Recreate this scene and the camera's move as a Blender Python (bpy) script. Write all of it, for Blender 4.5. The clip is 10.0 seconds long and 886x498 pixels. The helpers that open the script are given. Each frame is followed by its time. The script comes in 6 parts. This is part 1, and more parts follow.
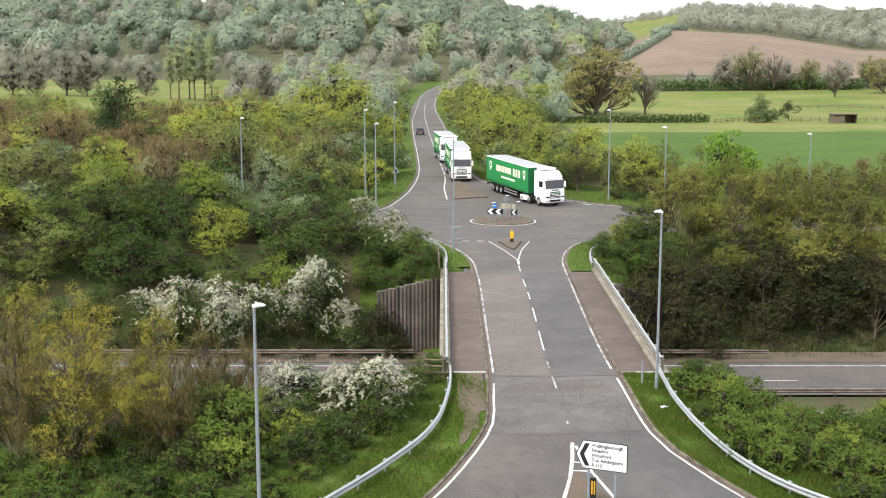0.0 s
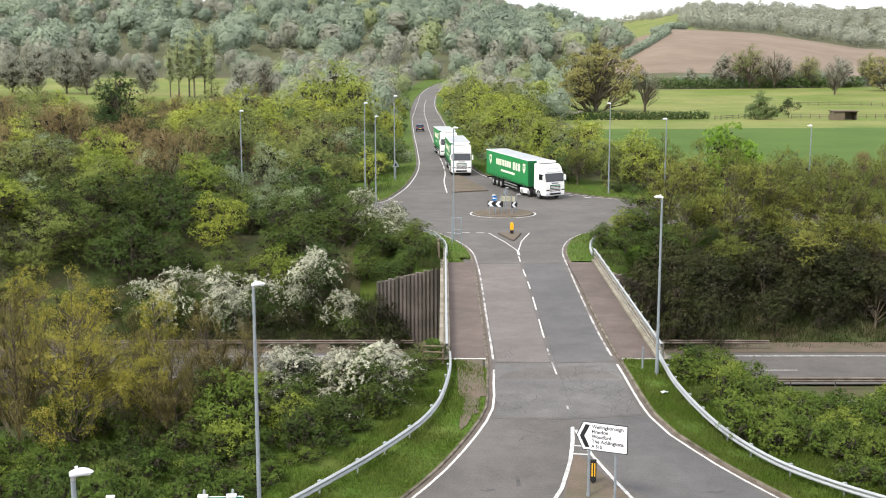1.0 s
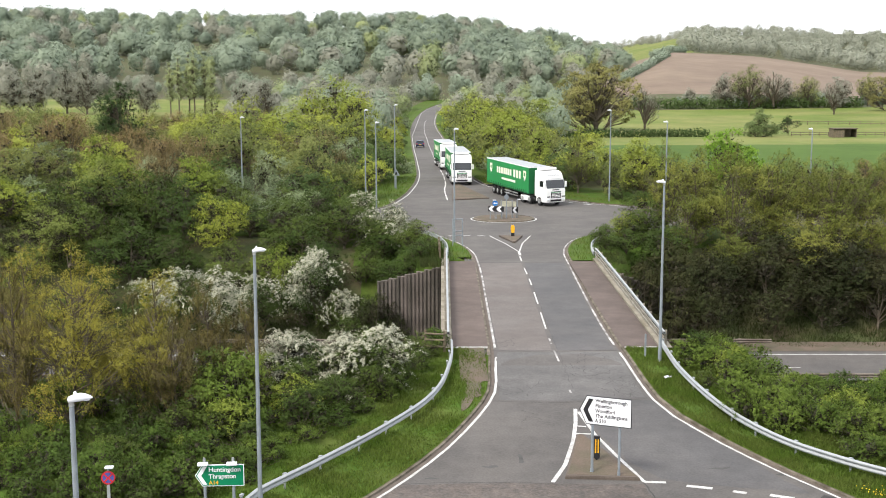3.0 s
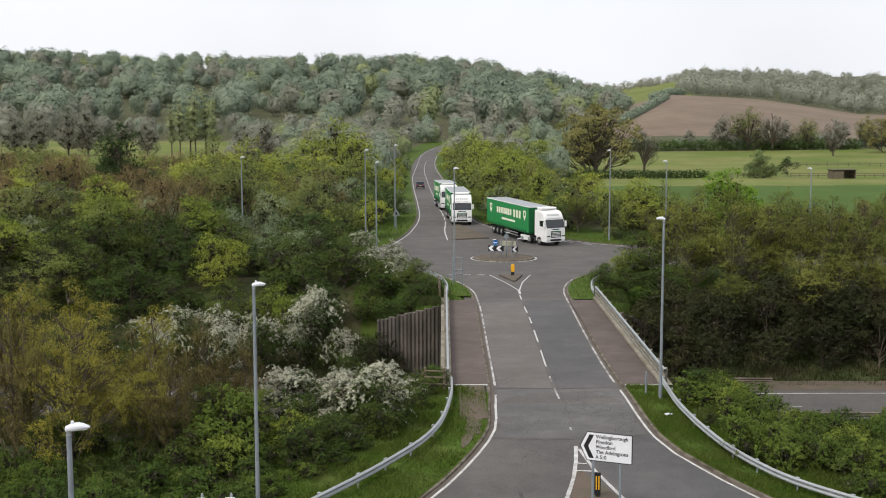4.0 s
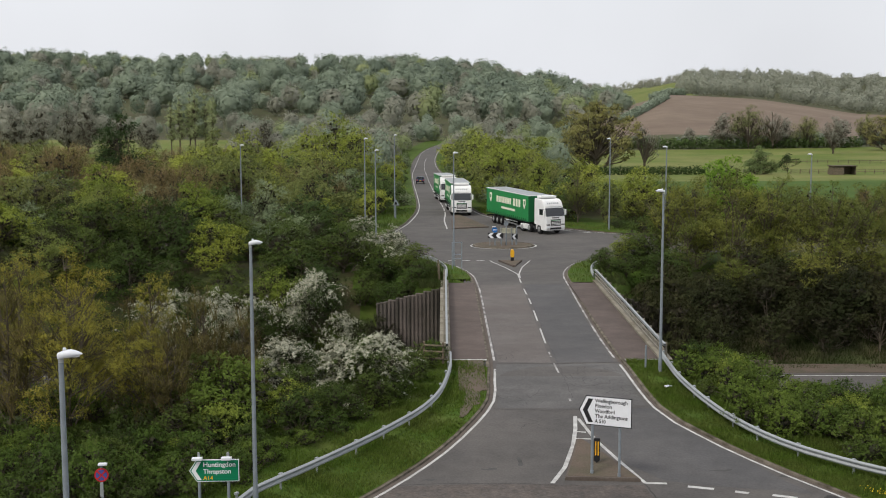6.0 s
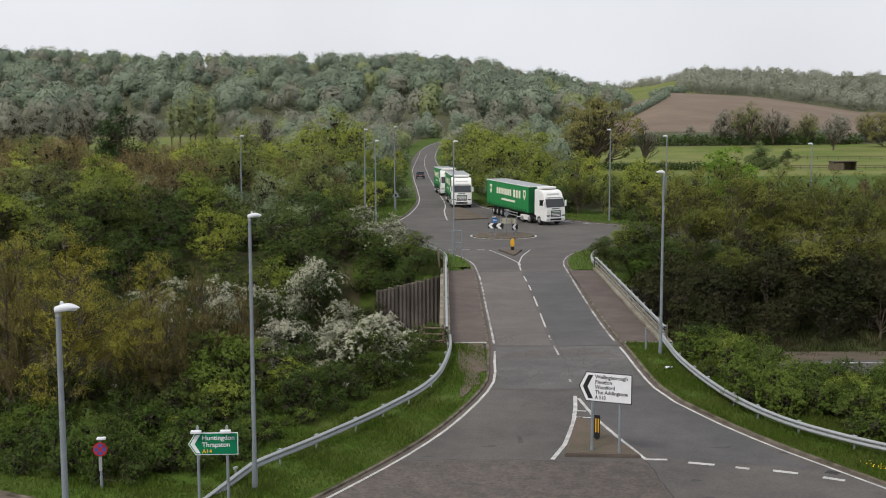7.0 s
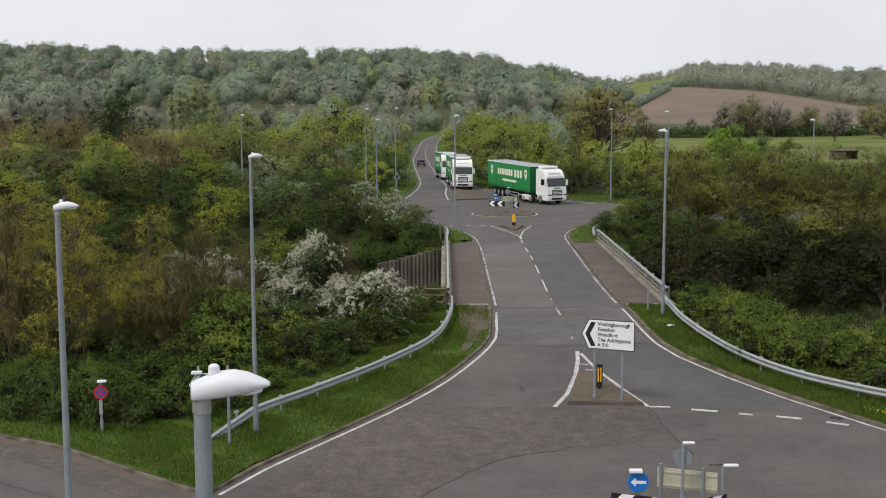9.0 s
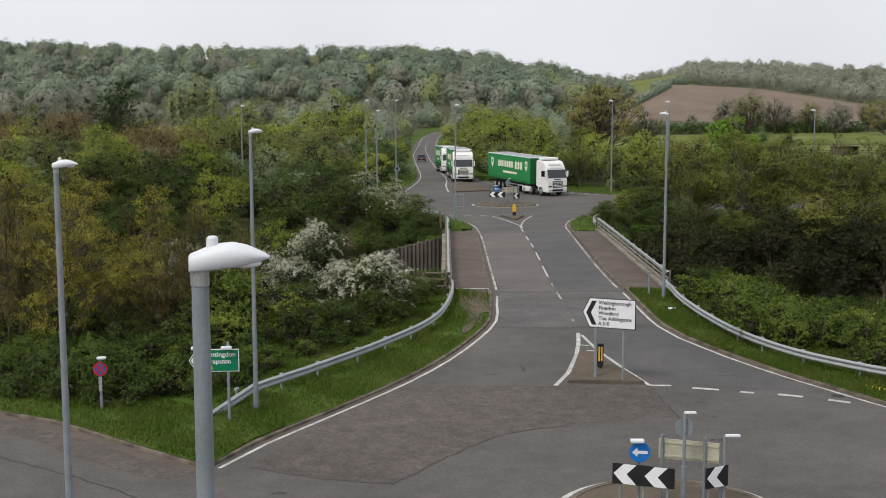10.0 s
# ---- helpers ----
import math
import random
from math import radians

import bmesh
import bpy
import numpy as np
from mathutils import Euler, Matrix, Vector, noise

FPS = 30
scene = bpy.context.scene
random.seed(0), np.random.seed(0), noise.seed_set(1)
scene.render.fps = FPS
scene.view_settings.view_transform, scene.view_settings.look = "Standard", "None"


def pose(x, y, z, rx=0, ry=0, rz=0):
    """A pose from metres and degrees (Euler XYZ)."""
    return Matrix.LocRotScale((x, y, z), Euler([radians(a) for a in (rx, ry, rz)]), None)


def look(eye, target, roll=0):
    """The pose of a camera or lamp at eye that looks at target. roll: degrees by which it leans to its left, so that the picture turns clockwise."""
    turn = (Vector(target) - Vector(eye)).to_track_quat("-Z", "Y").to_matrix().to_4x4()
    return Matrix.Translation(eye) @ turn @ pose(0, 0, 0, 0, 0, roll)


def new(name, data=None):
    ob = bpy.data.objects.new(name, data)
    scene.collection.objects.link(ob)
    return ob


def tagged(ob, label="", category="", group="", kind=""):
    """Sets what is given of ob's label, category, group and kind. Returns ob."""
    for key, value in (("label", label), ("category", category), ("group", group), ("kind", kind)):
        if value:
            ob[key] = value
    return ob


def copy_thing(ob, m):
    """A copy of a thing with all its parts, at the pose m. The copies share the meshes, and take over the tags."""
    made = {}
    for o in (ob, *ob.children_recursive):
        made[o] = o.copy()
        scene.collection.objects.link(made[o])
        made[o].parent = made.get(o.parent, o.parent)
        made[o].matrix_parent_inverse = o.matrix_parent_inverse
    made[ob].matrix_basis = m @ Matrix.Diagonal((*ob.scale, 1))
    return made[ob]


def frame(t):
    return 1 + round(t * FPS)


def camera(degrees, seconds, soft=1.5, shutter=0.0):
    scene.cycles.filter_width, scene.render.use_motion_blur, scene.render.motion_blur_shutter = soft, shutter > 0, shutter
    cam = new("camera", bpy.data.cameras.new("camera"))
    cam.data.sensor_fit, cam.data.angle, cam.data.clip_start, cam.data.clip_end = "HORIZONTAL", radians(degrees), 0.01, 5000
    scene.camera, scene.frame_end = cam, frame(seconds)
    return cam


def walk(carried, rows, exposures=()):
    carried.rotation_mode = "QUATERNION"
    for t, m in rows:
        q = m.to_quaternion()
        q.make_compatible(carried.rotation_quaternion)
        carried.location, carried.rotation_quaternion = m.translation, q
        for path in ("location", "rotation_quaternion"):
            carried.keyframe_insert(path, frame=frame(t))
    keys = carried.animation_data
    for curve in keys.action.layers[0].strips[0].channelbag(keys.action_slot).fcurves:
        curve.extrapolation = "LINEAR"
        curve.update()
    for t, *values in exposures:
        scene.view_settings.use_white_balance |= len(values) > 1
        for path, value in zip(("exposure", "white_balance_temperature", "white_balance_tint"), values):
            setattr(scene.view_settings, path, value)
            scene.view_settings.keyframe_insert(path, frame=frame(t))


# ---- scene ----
cam = camera(39.1, 10.0, 1.0)
METRES, EYE, TILT, LEAN, TURN = 8.0, 18.9, -10.15, 0.0, 0.0
ROWS = [
    (0.0, 0.0, 0.0, 0.0, 0.0, 0.0, -0.0),
    (0.5, 0.0004, 0.0059, -0.0456, -0.0, -0.01, 0.02),
    (1.0, 0.0008, 0.0138, -0.0899, -0.0, -0.01, 0.02),
    (1.5, 0.0001, 0.0226, -0.1459, -0.01, -0.02, 0.04),
    (2.0, -0.0025, 0.0351, -0.219, -0.0, -0.06, 0.06),
    (3.5, -0.0114, 0.0565, -0.3641, -0.01, 2.22, 0.06),
    (4.0, -0.0076, 0.0568, -0.371, -0.0, 3.08, 0.06),
    (4.5, -0.0043, 0.0662, -0.4108, 0.0, 3.24, 0.07),
    (5.0, -0.0006, 0.0779, -0.4563, 0.01, 3.21, 0.07),
    (5.5, 0.0004, 0.0891, -0.5028, 0.01, 3.19, 0.08),
    (7.0, 0.0046, 0.1207, -0.659, 0.03, 3.13, 0.1),
    (7.5, 0.0045, 0.1305, -0.7176, 0.03, 3.1, 0.11),
    (8.0, 0.0026, 0.139, -0.7768, 0.04, 3.06, 0.12),
    (8.5, 0.0003, 0.1487, -0.832, 0.05, 3.02, 0.11),
    (9.0, -0.0002, 0.1602, -0.8886, 0.07, 2.98, 0.13),
    (9.5, -0.0016, 0.1718, -0.9414, 0.07, 2.95, 0.14),
    (10.0, -0.002, 0.1812, -0.9808, 0.08, 2.91, 0.12),
]
EXPOSURES = [(0.0, 1.05), (2.2, 1.05), (3.5, 0.82), (4.0, 0.24), (4.5, 0.0), (10.0, 0.0)]
walk(cam, [(t, pose(0, 0, EYE, TILT, LEAN, TURN) @ pose(METRES * x, METRES * y, METRES * z, 90 + pitch, roll, yaw)) for t, x, y, z, yaw, pitch, roll in ROWS], EXPOSURES)

# ---------------------------------------------------------------- light
world = bpy.data.worlds.new("sky")
scene.world = world
world.use_nodes = True
wn = world.node_tree
wn.nodes.clear()
sky = wn.nodes.new("ShaderNodeTexSky")
sky.sky_type, sky.sun_disc = "NISHITA", False
sky.sun_elevation, sky.sun_rotation = radians(51), radians(222)
sky.air_density, sky.dust_density, sky.ozone_density = 1.0, 6.0, 1.0
cloud = wn.nodes.new("ShaderNodeMix")
cloud.data_type = "RGBA"
cloud.inputs[0].default_value = 0.8
cloud.inputs[7].default_value = (9.6, 9.8, 10.3, 1)
bg = wn.nodes.new("ShaderNodeBackground")
bg.inputs[1].default_value = 0.1
wo = wn.nodes.new("ShaderNodeOutputWorld")
veil = wn.nodes.new("ShaderNodeTexNoise")
veil.inputs["Scale"].default_value, veil.inputs["Detail"].default_value = 3.0, 4.0
soft_veil = wn.nodes.new("ShaderNodeMapRange")
soft_veil.inputs[1].default_value, soft_veil.inputs[2].default_value = 0.3, 0.7
soft_veil.inputs[3].default_value, soft_veil.inputs[4].default_value = 0.74, 0.86
wn.links.new(veil.outputs[0], soft_veil.inputs[0])
wn.links.new(soft_veil.outputs[0], cloud.inputs[0])
wn.links.new(sky.outputs[0], cloud.inputs[6])
wn.links.new(cloud.outputs[2], bg.inputs[0])
wn.links.new(bg.outputs[0], wo.inputs[0])

sun = new("sun", bpy.data.lights.new("sun", "SUN"))
sun.data.energy, sun.data.angle, sun.data.color = 1.9, radians(16), (1.0, 0.95, 0.86)
sun.matrix_world = look((0, 0, 100), (45, 50, 15))

# ---------------------------------------------------------------- materials


def material(name, base, rough=0.8, metal=0.0, vary=0.0, scale=4.0, second=None, fine=40.0, bump=0.0, piece=0.0, thing=0.0, through_light=0.0, spec=0.3, blotch=0.0):
    """A procedural surface: base colour mottled at two scales towards a second colour, with relief."""
    m = bpy.data.materials.new(name)
    m.use_nodes = True
    t = m.node_tree
    b = t.nodes["Principled BSDF"]
    b.inputs["Roughness"].default_value = rough
    b.inputs["Metallic"].default_value = metal
    b.inputs["Specular IOR Level"].default_value = spec
    co = t.nodes.new("ShaderNodeTexCoord")
    second = second or tuple(c * (1 - vary) for c in base)

    def noise_node(sc, detail):
        n = t.nodes.new("ShaderNodeTexNoise")
        n.inputs["Scale"].default_value, n.inputs["Detail"].default_value = sc, detail
        t.links.new(co.outputs["Object"], n.inputs["Vector"])
        return n

    def mix(fac, a, c, kind="MIX"):
        n = t.nodes.new("ShaderNodeMix")
        n.data_type, n.blend_type = "RGBA", kind
        for value, slot in ((fac, 0), (a, 6), (c, 7)):
            if isinstance(value, bpy.types.NodeSocket):
                t.links.new(value, n.inputs[slot])
            else:
                n.inputs[slot].default_value = value
        return n.outputs[2]

    def ramp(value, lo, hi):
        n = t.nodes.new("ShaderNodeMapRange")
        n.inputs[1].default_value, n.inputs[2].default_value = 0.0, 1.0
        n.inputs[3].default_value, n.inputs[4].default_value = lo, hi
        t.links.new(value, n.inputs[0])
        return n.outputs[0]

    broad = noise_node(scale, 5)
    sharp = t.nodes.new("ShaderNodeMapRange")
    sharp.inputs[1].default_value, sharp.inputs[2].default_value = 0.35, 0.65
    t.links.new(broad.outputs[0], sharp.inputs[0])
    colour = mix(sharp.outputs[0], (*base, 1), (*second, 1))
    grain = noise_node(fine, 3)
    colour = mix(1.0, colour, ramp(grain.outputs[0], 1 - vary * 0.8, 1 + vary * 0.8), "MULTIPLY")
    if blotch:
        big = noise_node(0.09, 6)
        colour = mix(1.0, colour, ramp(big.outputs[0], 1 - blotch, 1 + blotch), "MULTIPLY")
        mid = noise_node(1.3, 4)
        colour = mix(1.0, colour, ramp(mid.outputs[0], 1 - blotch * 0.6, 1 + blotch * 0.6), "MULTIPLY")
    if piece:
        g = t.nodes.new("ShaderNodeNewGeometry")
        colour = mix(1.0, colour, ramp(g.outputs["Random Per Island"], 1 - piece, 1 + piece), "MULTIPLY")
    if thing:
        o = t.nodes.new("ShaderNodeObjectInfo")
        h = t.nodes.new("ShaderNodeHueSaturation")
        t.links.new(ramp(o.outputs["Random"], 0.5 - thing * 0.035, 0.5 + thing * 0.035), h.inputs[0])
        t.links.new(ramp(o.outputs["Random"], 1 + thing * 0.6, 1 - thing * 0.6), h.inputs[2])
        t.links.new(colour, h.inputs[4])
        colour = h.outputs[0]
    t.links.new(colour, b.inputs["Base Color"])
    if bump:
        bp = t.nodes.new("ShaderNodeBump")
        bp.inputs["Strength"].default_value, bp.inputs["Distance"].default_value = bump, 0.02
        t.links.new(grain.outputs[0], bp.inputs["Height"])
        t.links.new(bp.outputs[0], b.inputs["Normal"])
    if through_light:
        tr = t.nodes.new("ShaderNodeBsdfTranslucent")
        ms = t.nodes.new("ShaderNodeMixShader")
        ms.inputs[0].default_value = through_light
        t.links.new(colour, tr.inputs[0])
        t.links.new(b.outputs[0], ms.inputs[1])
        t.links.new(tr.outputs[0], ms.inputs[2])
        t.links.new(ms.outputs[0], t.nodes["Material Output"].inputs[0])
    return m


def leaf(name, base, second, piece=0.24, thing=0.6, scale=0.6, fine=6.0):
    return material(name, base, 0.75, vary=0.2, scale=scale, second=second, fine=fine, piece=piece, thing=thing, through_light=0.34, spec=0.17)


M = {
    "grass": material("grass", (0.05, 0.095, 0.013), 0.95, spec=0.1, vary=0.5, scale=0.5, second=(0.066, 0.088, 0.019), fine=9.0, bump=0.6, blotch=0.4),
    "scrub": material("scrub_floor", (0.05, 0.07, 0.02), 0.95, vary=0.5, scale=0.35, second=(0.07, 0.055, 0.03), fine=5.0, bump=0.8),
    "crop": material("crop", (0.052, 0.092, 0.017), 0.95, spec=0.1, vary=0.2, scale=0.03, second=(0.064, 0.108, 0.021), fine=0.6, blotch=0.2),
    "pasture": material("pasture", (0.1, 0.135, 0.03), 0.95, spec=0.1, vary=0.25, scale=0.04, second=(0.165, 0.17, 0.058), fine=0.5, blotch=0.2),
    "plough": material("ploughed_soil", (0.138, 0.1, 0.072), 0.95, vary=0.15, scale=0.02, second=(0.17, 0.127, 0.092), fine=0.4, blotch=0.25),
    "asphalt": material("asphalt", (0.079, 0.0735, 0.07), 0.88, vary=0.42, scale=0.3, second=(0.097, 0.089, 0.083), fine=11.0, bump=0.25, blotch=0.4),
    "coarse": material("coarse_asphalt", (0.1, 0.084, 0.074), 0.95, vary=0.75, scale=2.5, second=(0.075, 0.066, 0.061), fine=9.0, bump=0.5, blotch=0.45),
    "lane": material("lane_asphalt", (0.106, 0.092, 0.085), 0.9, vary=0.4, scale=0.3, second=(0.118, 0.106, 0.1), fine=11.0, bump=0.3, blotch=0.35),
    "lane_dark": material("dark_lane_asphalt", (0.071, 0.069, 0.07), 0.86, vary=0.4, scale=0.3, second=(0.085, 0.081, 0.08), fine=11.0, bump=0.25, blotch=0.4),
    "lane_pale": material("pale_asphalt", (0.108, 0.103, 0.1), 0.9, vary=0.45, scale=0.5, second=(0.088, 0.085, 0.083), fine=10.0, bump=0.3, blotch=0.5),
    "path": material("footway", (0.105, 0.08, 0.07), 0.9, vary=0.4, scale=0.6, second=(0.082, 0.064, 0.056), fine=12.0, bump=0.3, blotch=0.4),
    "kerb": material("kerb_concrete", (0.165, 0.14, 0.112), 0.9, vary=0.5, scale=1.6, second=(0.065, 0.055, 0.038), fine=20.0, bump=0.3),
    "line": material("road_paint", (0.53, 0.53, 0.515), 0.75, vary=0.4, scale=2.5, second=(0.33, 0.32, 0.31), fine=18.0),
    "worn_line": material("worn_road_paint", (0.45, 0.44, 0.43), 0.8, vary=0.35, scale=1.1, second=(0.12, 0.11, 0.105), fine=12.0),
    "gutter": material("gutter_dirt", (0.085, 0.068, 0.056), 0.95, vary=0.4, scale=0.9, second=(0.11, 0.09, 0.075), fine=16.0),
    "soil": material("bare_soil", (0.115, 0.085, 0.066), 0.95, vary=0.4, scale=0.8, second=(0.085, 0.075, 0.05), fine=14.0, bump=0.6, blotch=0.2),
    "zinc": material("galvanised_steel", (0.33, 0.35, 0.36), 0.6, 0.25, vary=0.12, scale=2.0, fine=25.0),
    "column": material("painted_steel", (0.23, 0.26, 0.285), 0.55, 0.1, vary=0.2, scale=3.0, fine=40.0),
    "lantern": material("lantern_plastic", (0.66, 0.68, 0.72), 0.4, vary=0.06, scale=6.0, fine=50.0),
    "wall": material("ribbed_wall", (0.128, 0.11, 0.096), 0.9, vary=0.5, scale=0.8, second=(0.08, 0.07, 0.06), fine=12.0, bump=0.4, thing=0.5),
    "bark": material("bark", (0.09, 0.07, 0.05), 0.95, vary=0.4, scale=2.0, second=(0.13, 0.115, 0.085), fine=18.0, bump=0.6),
    "hawthorn": leaf("hawthorn_leaf", (0.076, 0.112, 0.022), (0.058, 0.088, 0.02), thing=0.45),
    "spring": leaf("spring_leaf", (0.215, 0.262, 0.039), (0.175, 0.225, 0.037), thing=0.35),
    "olive": leaf("olive_leaf", (0.155, 0.188, 0.045), (0.13, 0.165, 0.04), thing=0.3),
    "brown": leaf("budding_twig", (0.165, 0.115, 0.052), (0.14, 0.11, 0.05), thing=0.35),
    "grey": leaf("silver_leaf", (0.26, 0.31, 0.18), (0.2, 0.255, 0.135), thing=0.3),
    "dark": leaf("dark_leaf", (0.05, 0.085, 0.025), (0.04, 0.07, 0.02), thing=0.3),
    "lime": leaf("lime_leaf", (0.2, 0.33, 0.035), (0.17, 0.29, 0.035), thing=0.3),
    # next four: far copies of the leaf colours, lightened to carry haze
    "hawthorn_hazed": leaf("hawthorn_haze_leaf", (0.105, 0.15, 0.045), (0.085, 0.13, 0.038), thing=0.35),
    "willow": leaf("spring_haze_leaf", (0.29, 0.33, 0.058), (0.235, 0.285, 0.055), thing=0.35),
    "maple": leaf("olive_haze_leaf", (0.19, 0.215, 0.068), (0.165, 0.195, 0.06), thing=0.3),
    "brown_hazed": leaf("brown_haze_twig", (0.21, 0.158, 0.076), (0.19, 0.162, 0.07), thing=0.35),
    "alder": leaf("alder_leaf", (0.275, 0.25, 0.04), (0.225, 0.22, 0.04), thing=0.2),
    "osier": leaf("osier_leaf", (0.2, 0.26, 0.1), (0.17, 0.22, 0.085), thing=0.2),
    "nettle": leaf("nettle_leaf", (0.155, 0.205, 0.033), (0.13, 0.18, 0.031), thing=0.35),
    "bud": leaf("alder_bud", (0.15, 0.12, 0.042), (0.13, 0.12, 0.04), thing=0.25),
    "fresh": leaf("fresh_leaf", (0.09, 0.138, 0.022), (0.075, 0.115, 0.022), thing=0.4),
    # distant wood colours: aerial haze is put into the pale, greyed base
    "wood_a": leaf("hazed_wood_leaf", (0.285, 0.338, 0.25), (0.23, 0.28, 0.2), scale=0.09, fine=0.6, piece=0.06, thing=0),
    "wood_b": leaf("hazed_wood_bud", (0.295, 0.3, 0.24), (0.26, 0.265, 0.205), scale=0.09, fine=0.6, piece=0.06, thing=0),
    "wood_d": leaf("hazed_wood_dark", (0.23, 0.28, 0.21), (0.185, 0.23, 0.17), scale=0.09, fine=0.6, piece=0.06, thing=0),
    "wood_c": leaf("hazed_wood_bright", (0.33, 0.37, 0.18), (0.25, 0.3, 0.15), scale=0.09, fine=0.6, piece=0.06, thing=0),
    "wood_e": leaf("hazed_wood_ridge", (0.32, 0.335, 0.265), (0.285, 0.3, 0.235), scale=0.09, fine=0.6, piece=0.06, thing=0),
    "oakleaf": leaf("oak_leaf", (0.31, 0.29, 0.105), (0.27, 0.26, 0.1), thing=0.2),
    "ash": leaf("ash_leaf", (0.17, 0.185, 0.036), (0.14, 0.16, 0.034), thing=0.35),
    "rust": material("weathered_barrier", (0.16, 0.135, 0.115), 0.8, 0.1, vary=0.35, scale=1.5, second=(0.1, 0.08, 0.065), fine=18.0),
    # slope scrub: the bank's shade is put into this very dark leaf
    "ivy": leaf("shade_toned_leaf", (0.04, 0.05, 0.016), (0.045, 0.044, 0.018), thing=0.4),
    # twigs inside the crowns, near black to hold the inner shade as colour
    "thicket": material("inner_shade_twigs", (0.038, 0.032, 0.02), 0.95, vary=0.3, scale=1.5, second=(0.025, 0.027, 0.014), fine=9.0, piece=0.3),
    "blossom": material("may_blossom", (0.5, 0.5, 0.39), 0.8, vary=0.15, scale=3.0, fine=20.0, piece=0.2, through_light=0.25),
}

# ---------------------------------------------------------------- ground form
ROAD_Y = (-80, 45, 62, 92, 120, 150, 170, 220, 290, 350, 480)
ROAD_Z = (0.15, 0.15, 0.5, 0.3, -0.35, -0.4, -0.8, -2.6, -5.0, -6.0, -6.0)


def road_z(y):
    return np.interp(y, ROAD_Y, ROAD_Z)


def ease(v, a, b):
    s = np.clip((v - a) / (b - a), 0, 1)
    return s * s * (3 - 2 * s)


# outline of everything paved, along the kerbs
LEFT_KERB = [(-6.75, 34.95), (-5.73, 37.45), (-3.15, 42.4), (-1.55, 45.6), (-0.1, 48.9), (1.25, 53.0), (2.1, 56.6), (2.3, 60.5), (2.45, 65), (2.45, 77), (2.45, 88), (2.35, 94), (2.15, 99), (1.45, 103.5), (0.4, 107), (-1.4, 112), (-4.5, 115.5), (-12, 118.5), (-45, 120), (-90, 118)]
LEFT_FAR = [(-90, 128), (-45, 129.5), (-12, 129.5), (-7.2, 131.1), (-5.3, 138.6), (-4.0, 151), (-3.6, 172), (-4.7, 211), (-6.2, 255), (-7.3, 291), (-8.7, 338), (-9.4, 376), (-9.1, 418), (-7.2, 471), (-3.6, 515), (4, 570)]
RIGHT_FAR = [(10, 570), (1.6, 515), (-1.2, 471), (-2.3, 418), (-2.0, 376), (-0.6, 338), (0.9, 291), (1.9, 255), (2.8, 211), (3.6, 177), (5.0, 159.6), (8.2, 148.6), (12.0, 142), (15.7, 137.4), (19.5, 134.2), (32, 131), (95, 122)]
RIGHT_KERB = [(95, 110), (32, 116.5), (16, 112.5), (13.2, 110.3), (11.4, 107), (10.4, 103), (9.83, 98.6), (9.63, 92), (9.43, 81), (9.33, 71), (9.45, 64), (9.8, 55.4), (10.9, 51.2), (12.3, 47.7), (14.2, 43.9), (16.5, 39.5), (21, 33), (50, 15)]
NEAR_EDGE = [(50, -70), (-70, -70), (-70, 58), (-30, 47), (-14.9, 40.9), (-12.9, 39.8), (-10.3, 37.6), (-7.5, 35.2)]


def smooth_line(points, step=1.5):
    """Catmull-Rom through the points, sampled about every step metres."""
    p = [Vector(a) for a in points]
    p = [p[0] * 2 - p[1]] + p + [p[-1] * 2 - p[-2]]
    out = []
    for i in range(1, len(p) - 2):
        n = max(1, int((p[i + 1] - p[i]).length / step))
        for k in range(n):
            s = k / n
            out.append(0.5 * ((2 * p[i]) + (p[i + 1] - p[i - 1]) * s + (2 * p[i - 1] - 5 * p[i] + 4 * p[i + 1] - p[i + 2]) * s * s + (3 * p[i] - p[i - 1] - 3 * p[i + 1] + p[i + 2]) * s ** 3))
    return out + [p[-2]]


EDGES = [smooth_line(e) for e in (LEFT_KERB, LEFT_FAR, RIGHT_FAR, RIGHT_KERB)] + [[Vector(a) for a in NEAR_EDGE]]
OUTLINE = np.array([tuple(v) for e in EDGES for v in e])


def paved_distance(x, y):
    """Metres outside the paved outline, negative on the road."""
    x, y = np.atleast_1d(np.asarray(x, float)), np.atleast_1d(np.asarray(y, float))
    a, b = OUTLINE, np.roll(OUTLINE, -1, axis=0)
    best, inside = np.full(x.shape, 1e9), np.zeros(x.shape, bool)
    for (ax, ay), (bx, by) in zip(a, b):
        dx, dy = bx - ax, by - ay
        s = np.clip(((x - ax) * dx + (y - ay) * dy) / max(dx * dx + dy * dy, 1e-9), 0, 1)
        best = np.minimum(best, np.hypot(x - ax - s * dx, y - ay - s * dy))
        if ay != by:
            inside ^= ((ay > y) != (by > y)) & (x < ax + (y - ay) / (by - ay) * dx)
    return np.where(inside, -best, best)


def paved_at(x, y):
    """The same for one place."""
    a, b = OUTLINE, np.roll(OUTLINE, -1, axis=0)
    d = b - a
    w = np.array((x, y)) - a
    s = np.clip((w * d).sum(1) / np.maximum((d * d).sum(1), 1e-9), 0, 1)
    best = np.sqrt(((w - s[:, None] * d) ** 2).sum(1)).min()
    with np.errstate(divide="ignore", invalid="ignore"):
        cross = ((a[:, 1] > y) != (b[:, 1] > y)) & (x < a[:, 0] + (y - a[:, 1]) / d[:, 1] * d[:, 0])
    return -best if cross.sum() % 2 else best


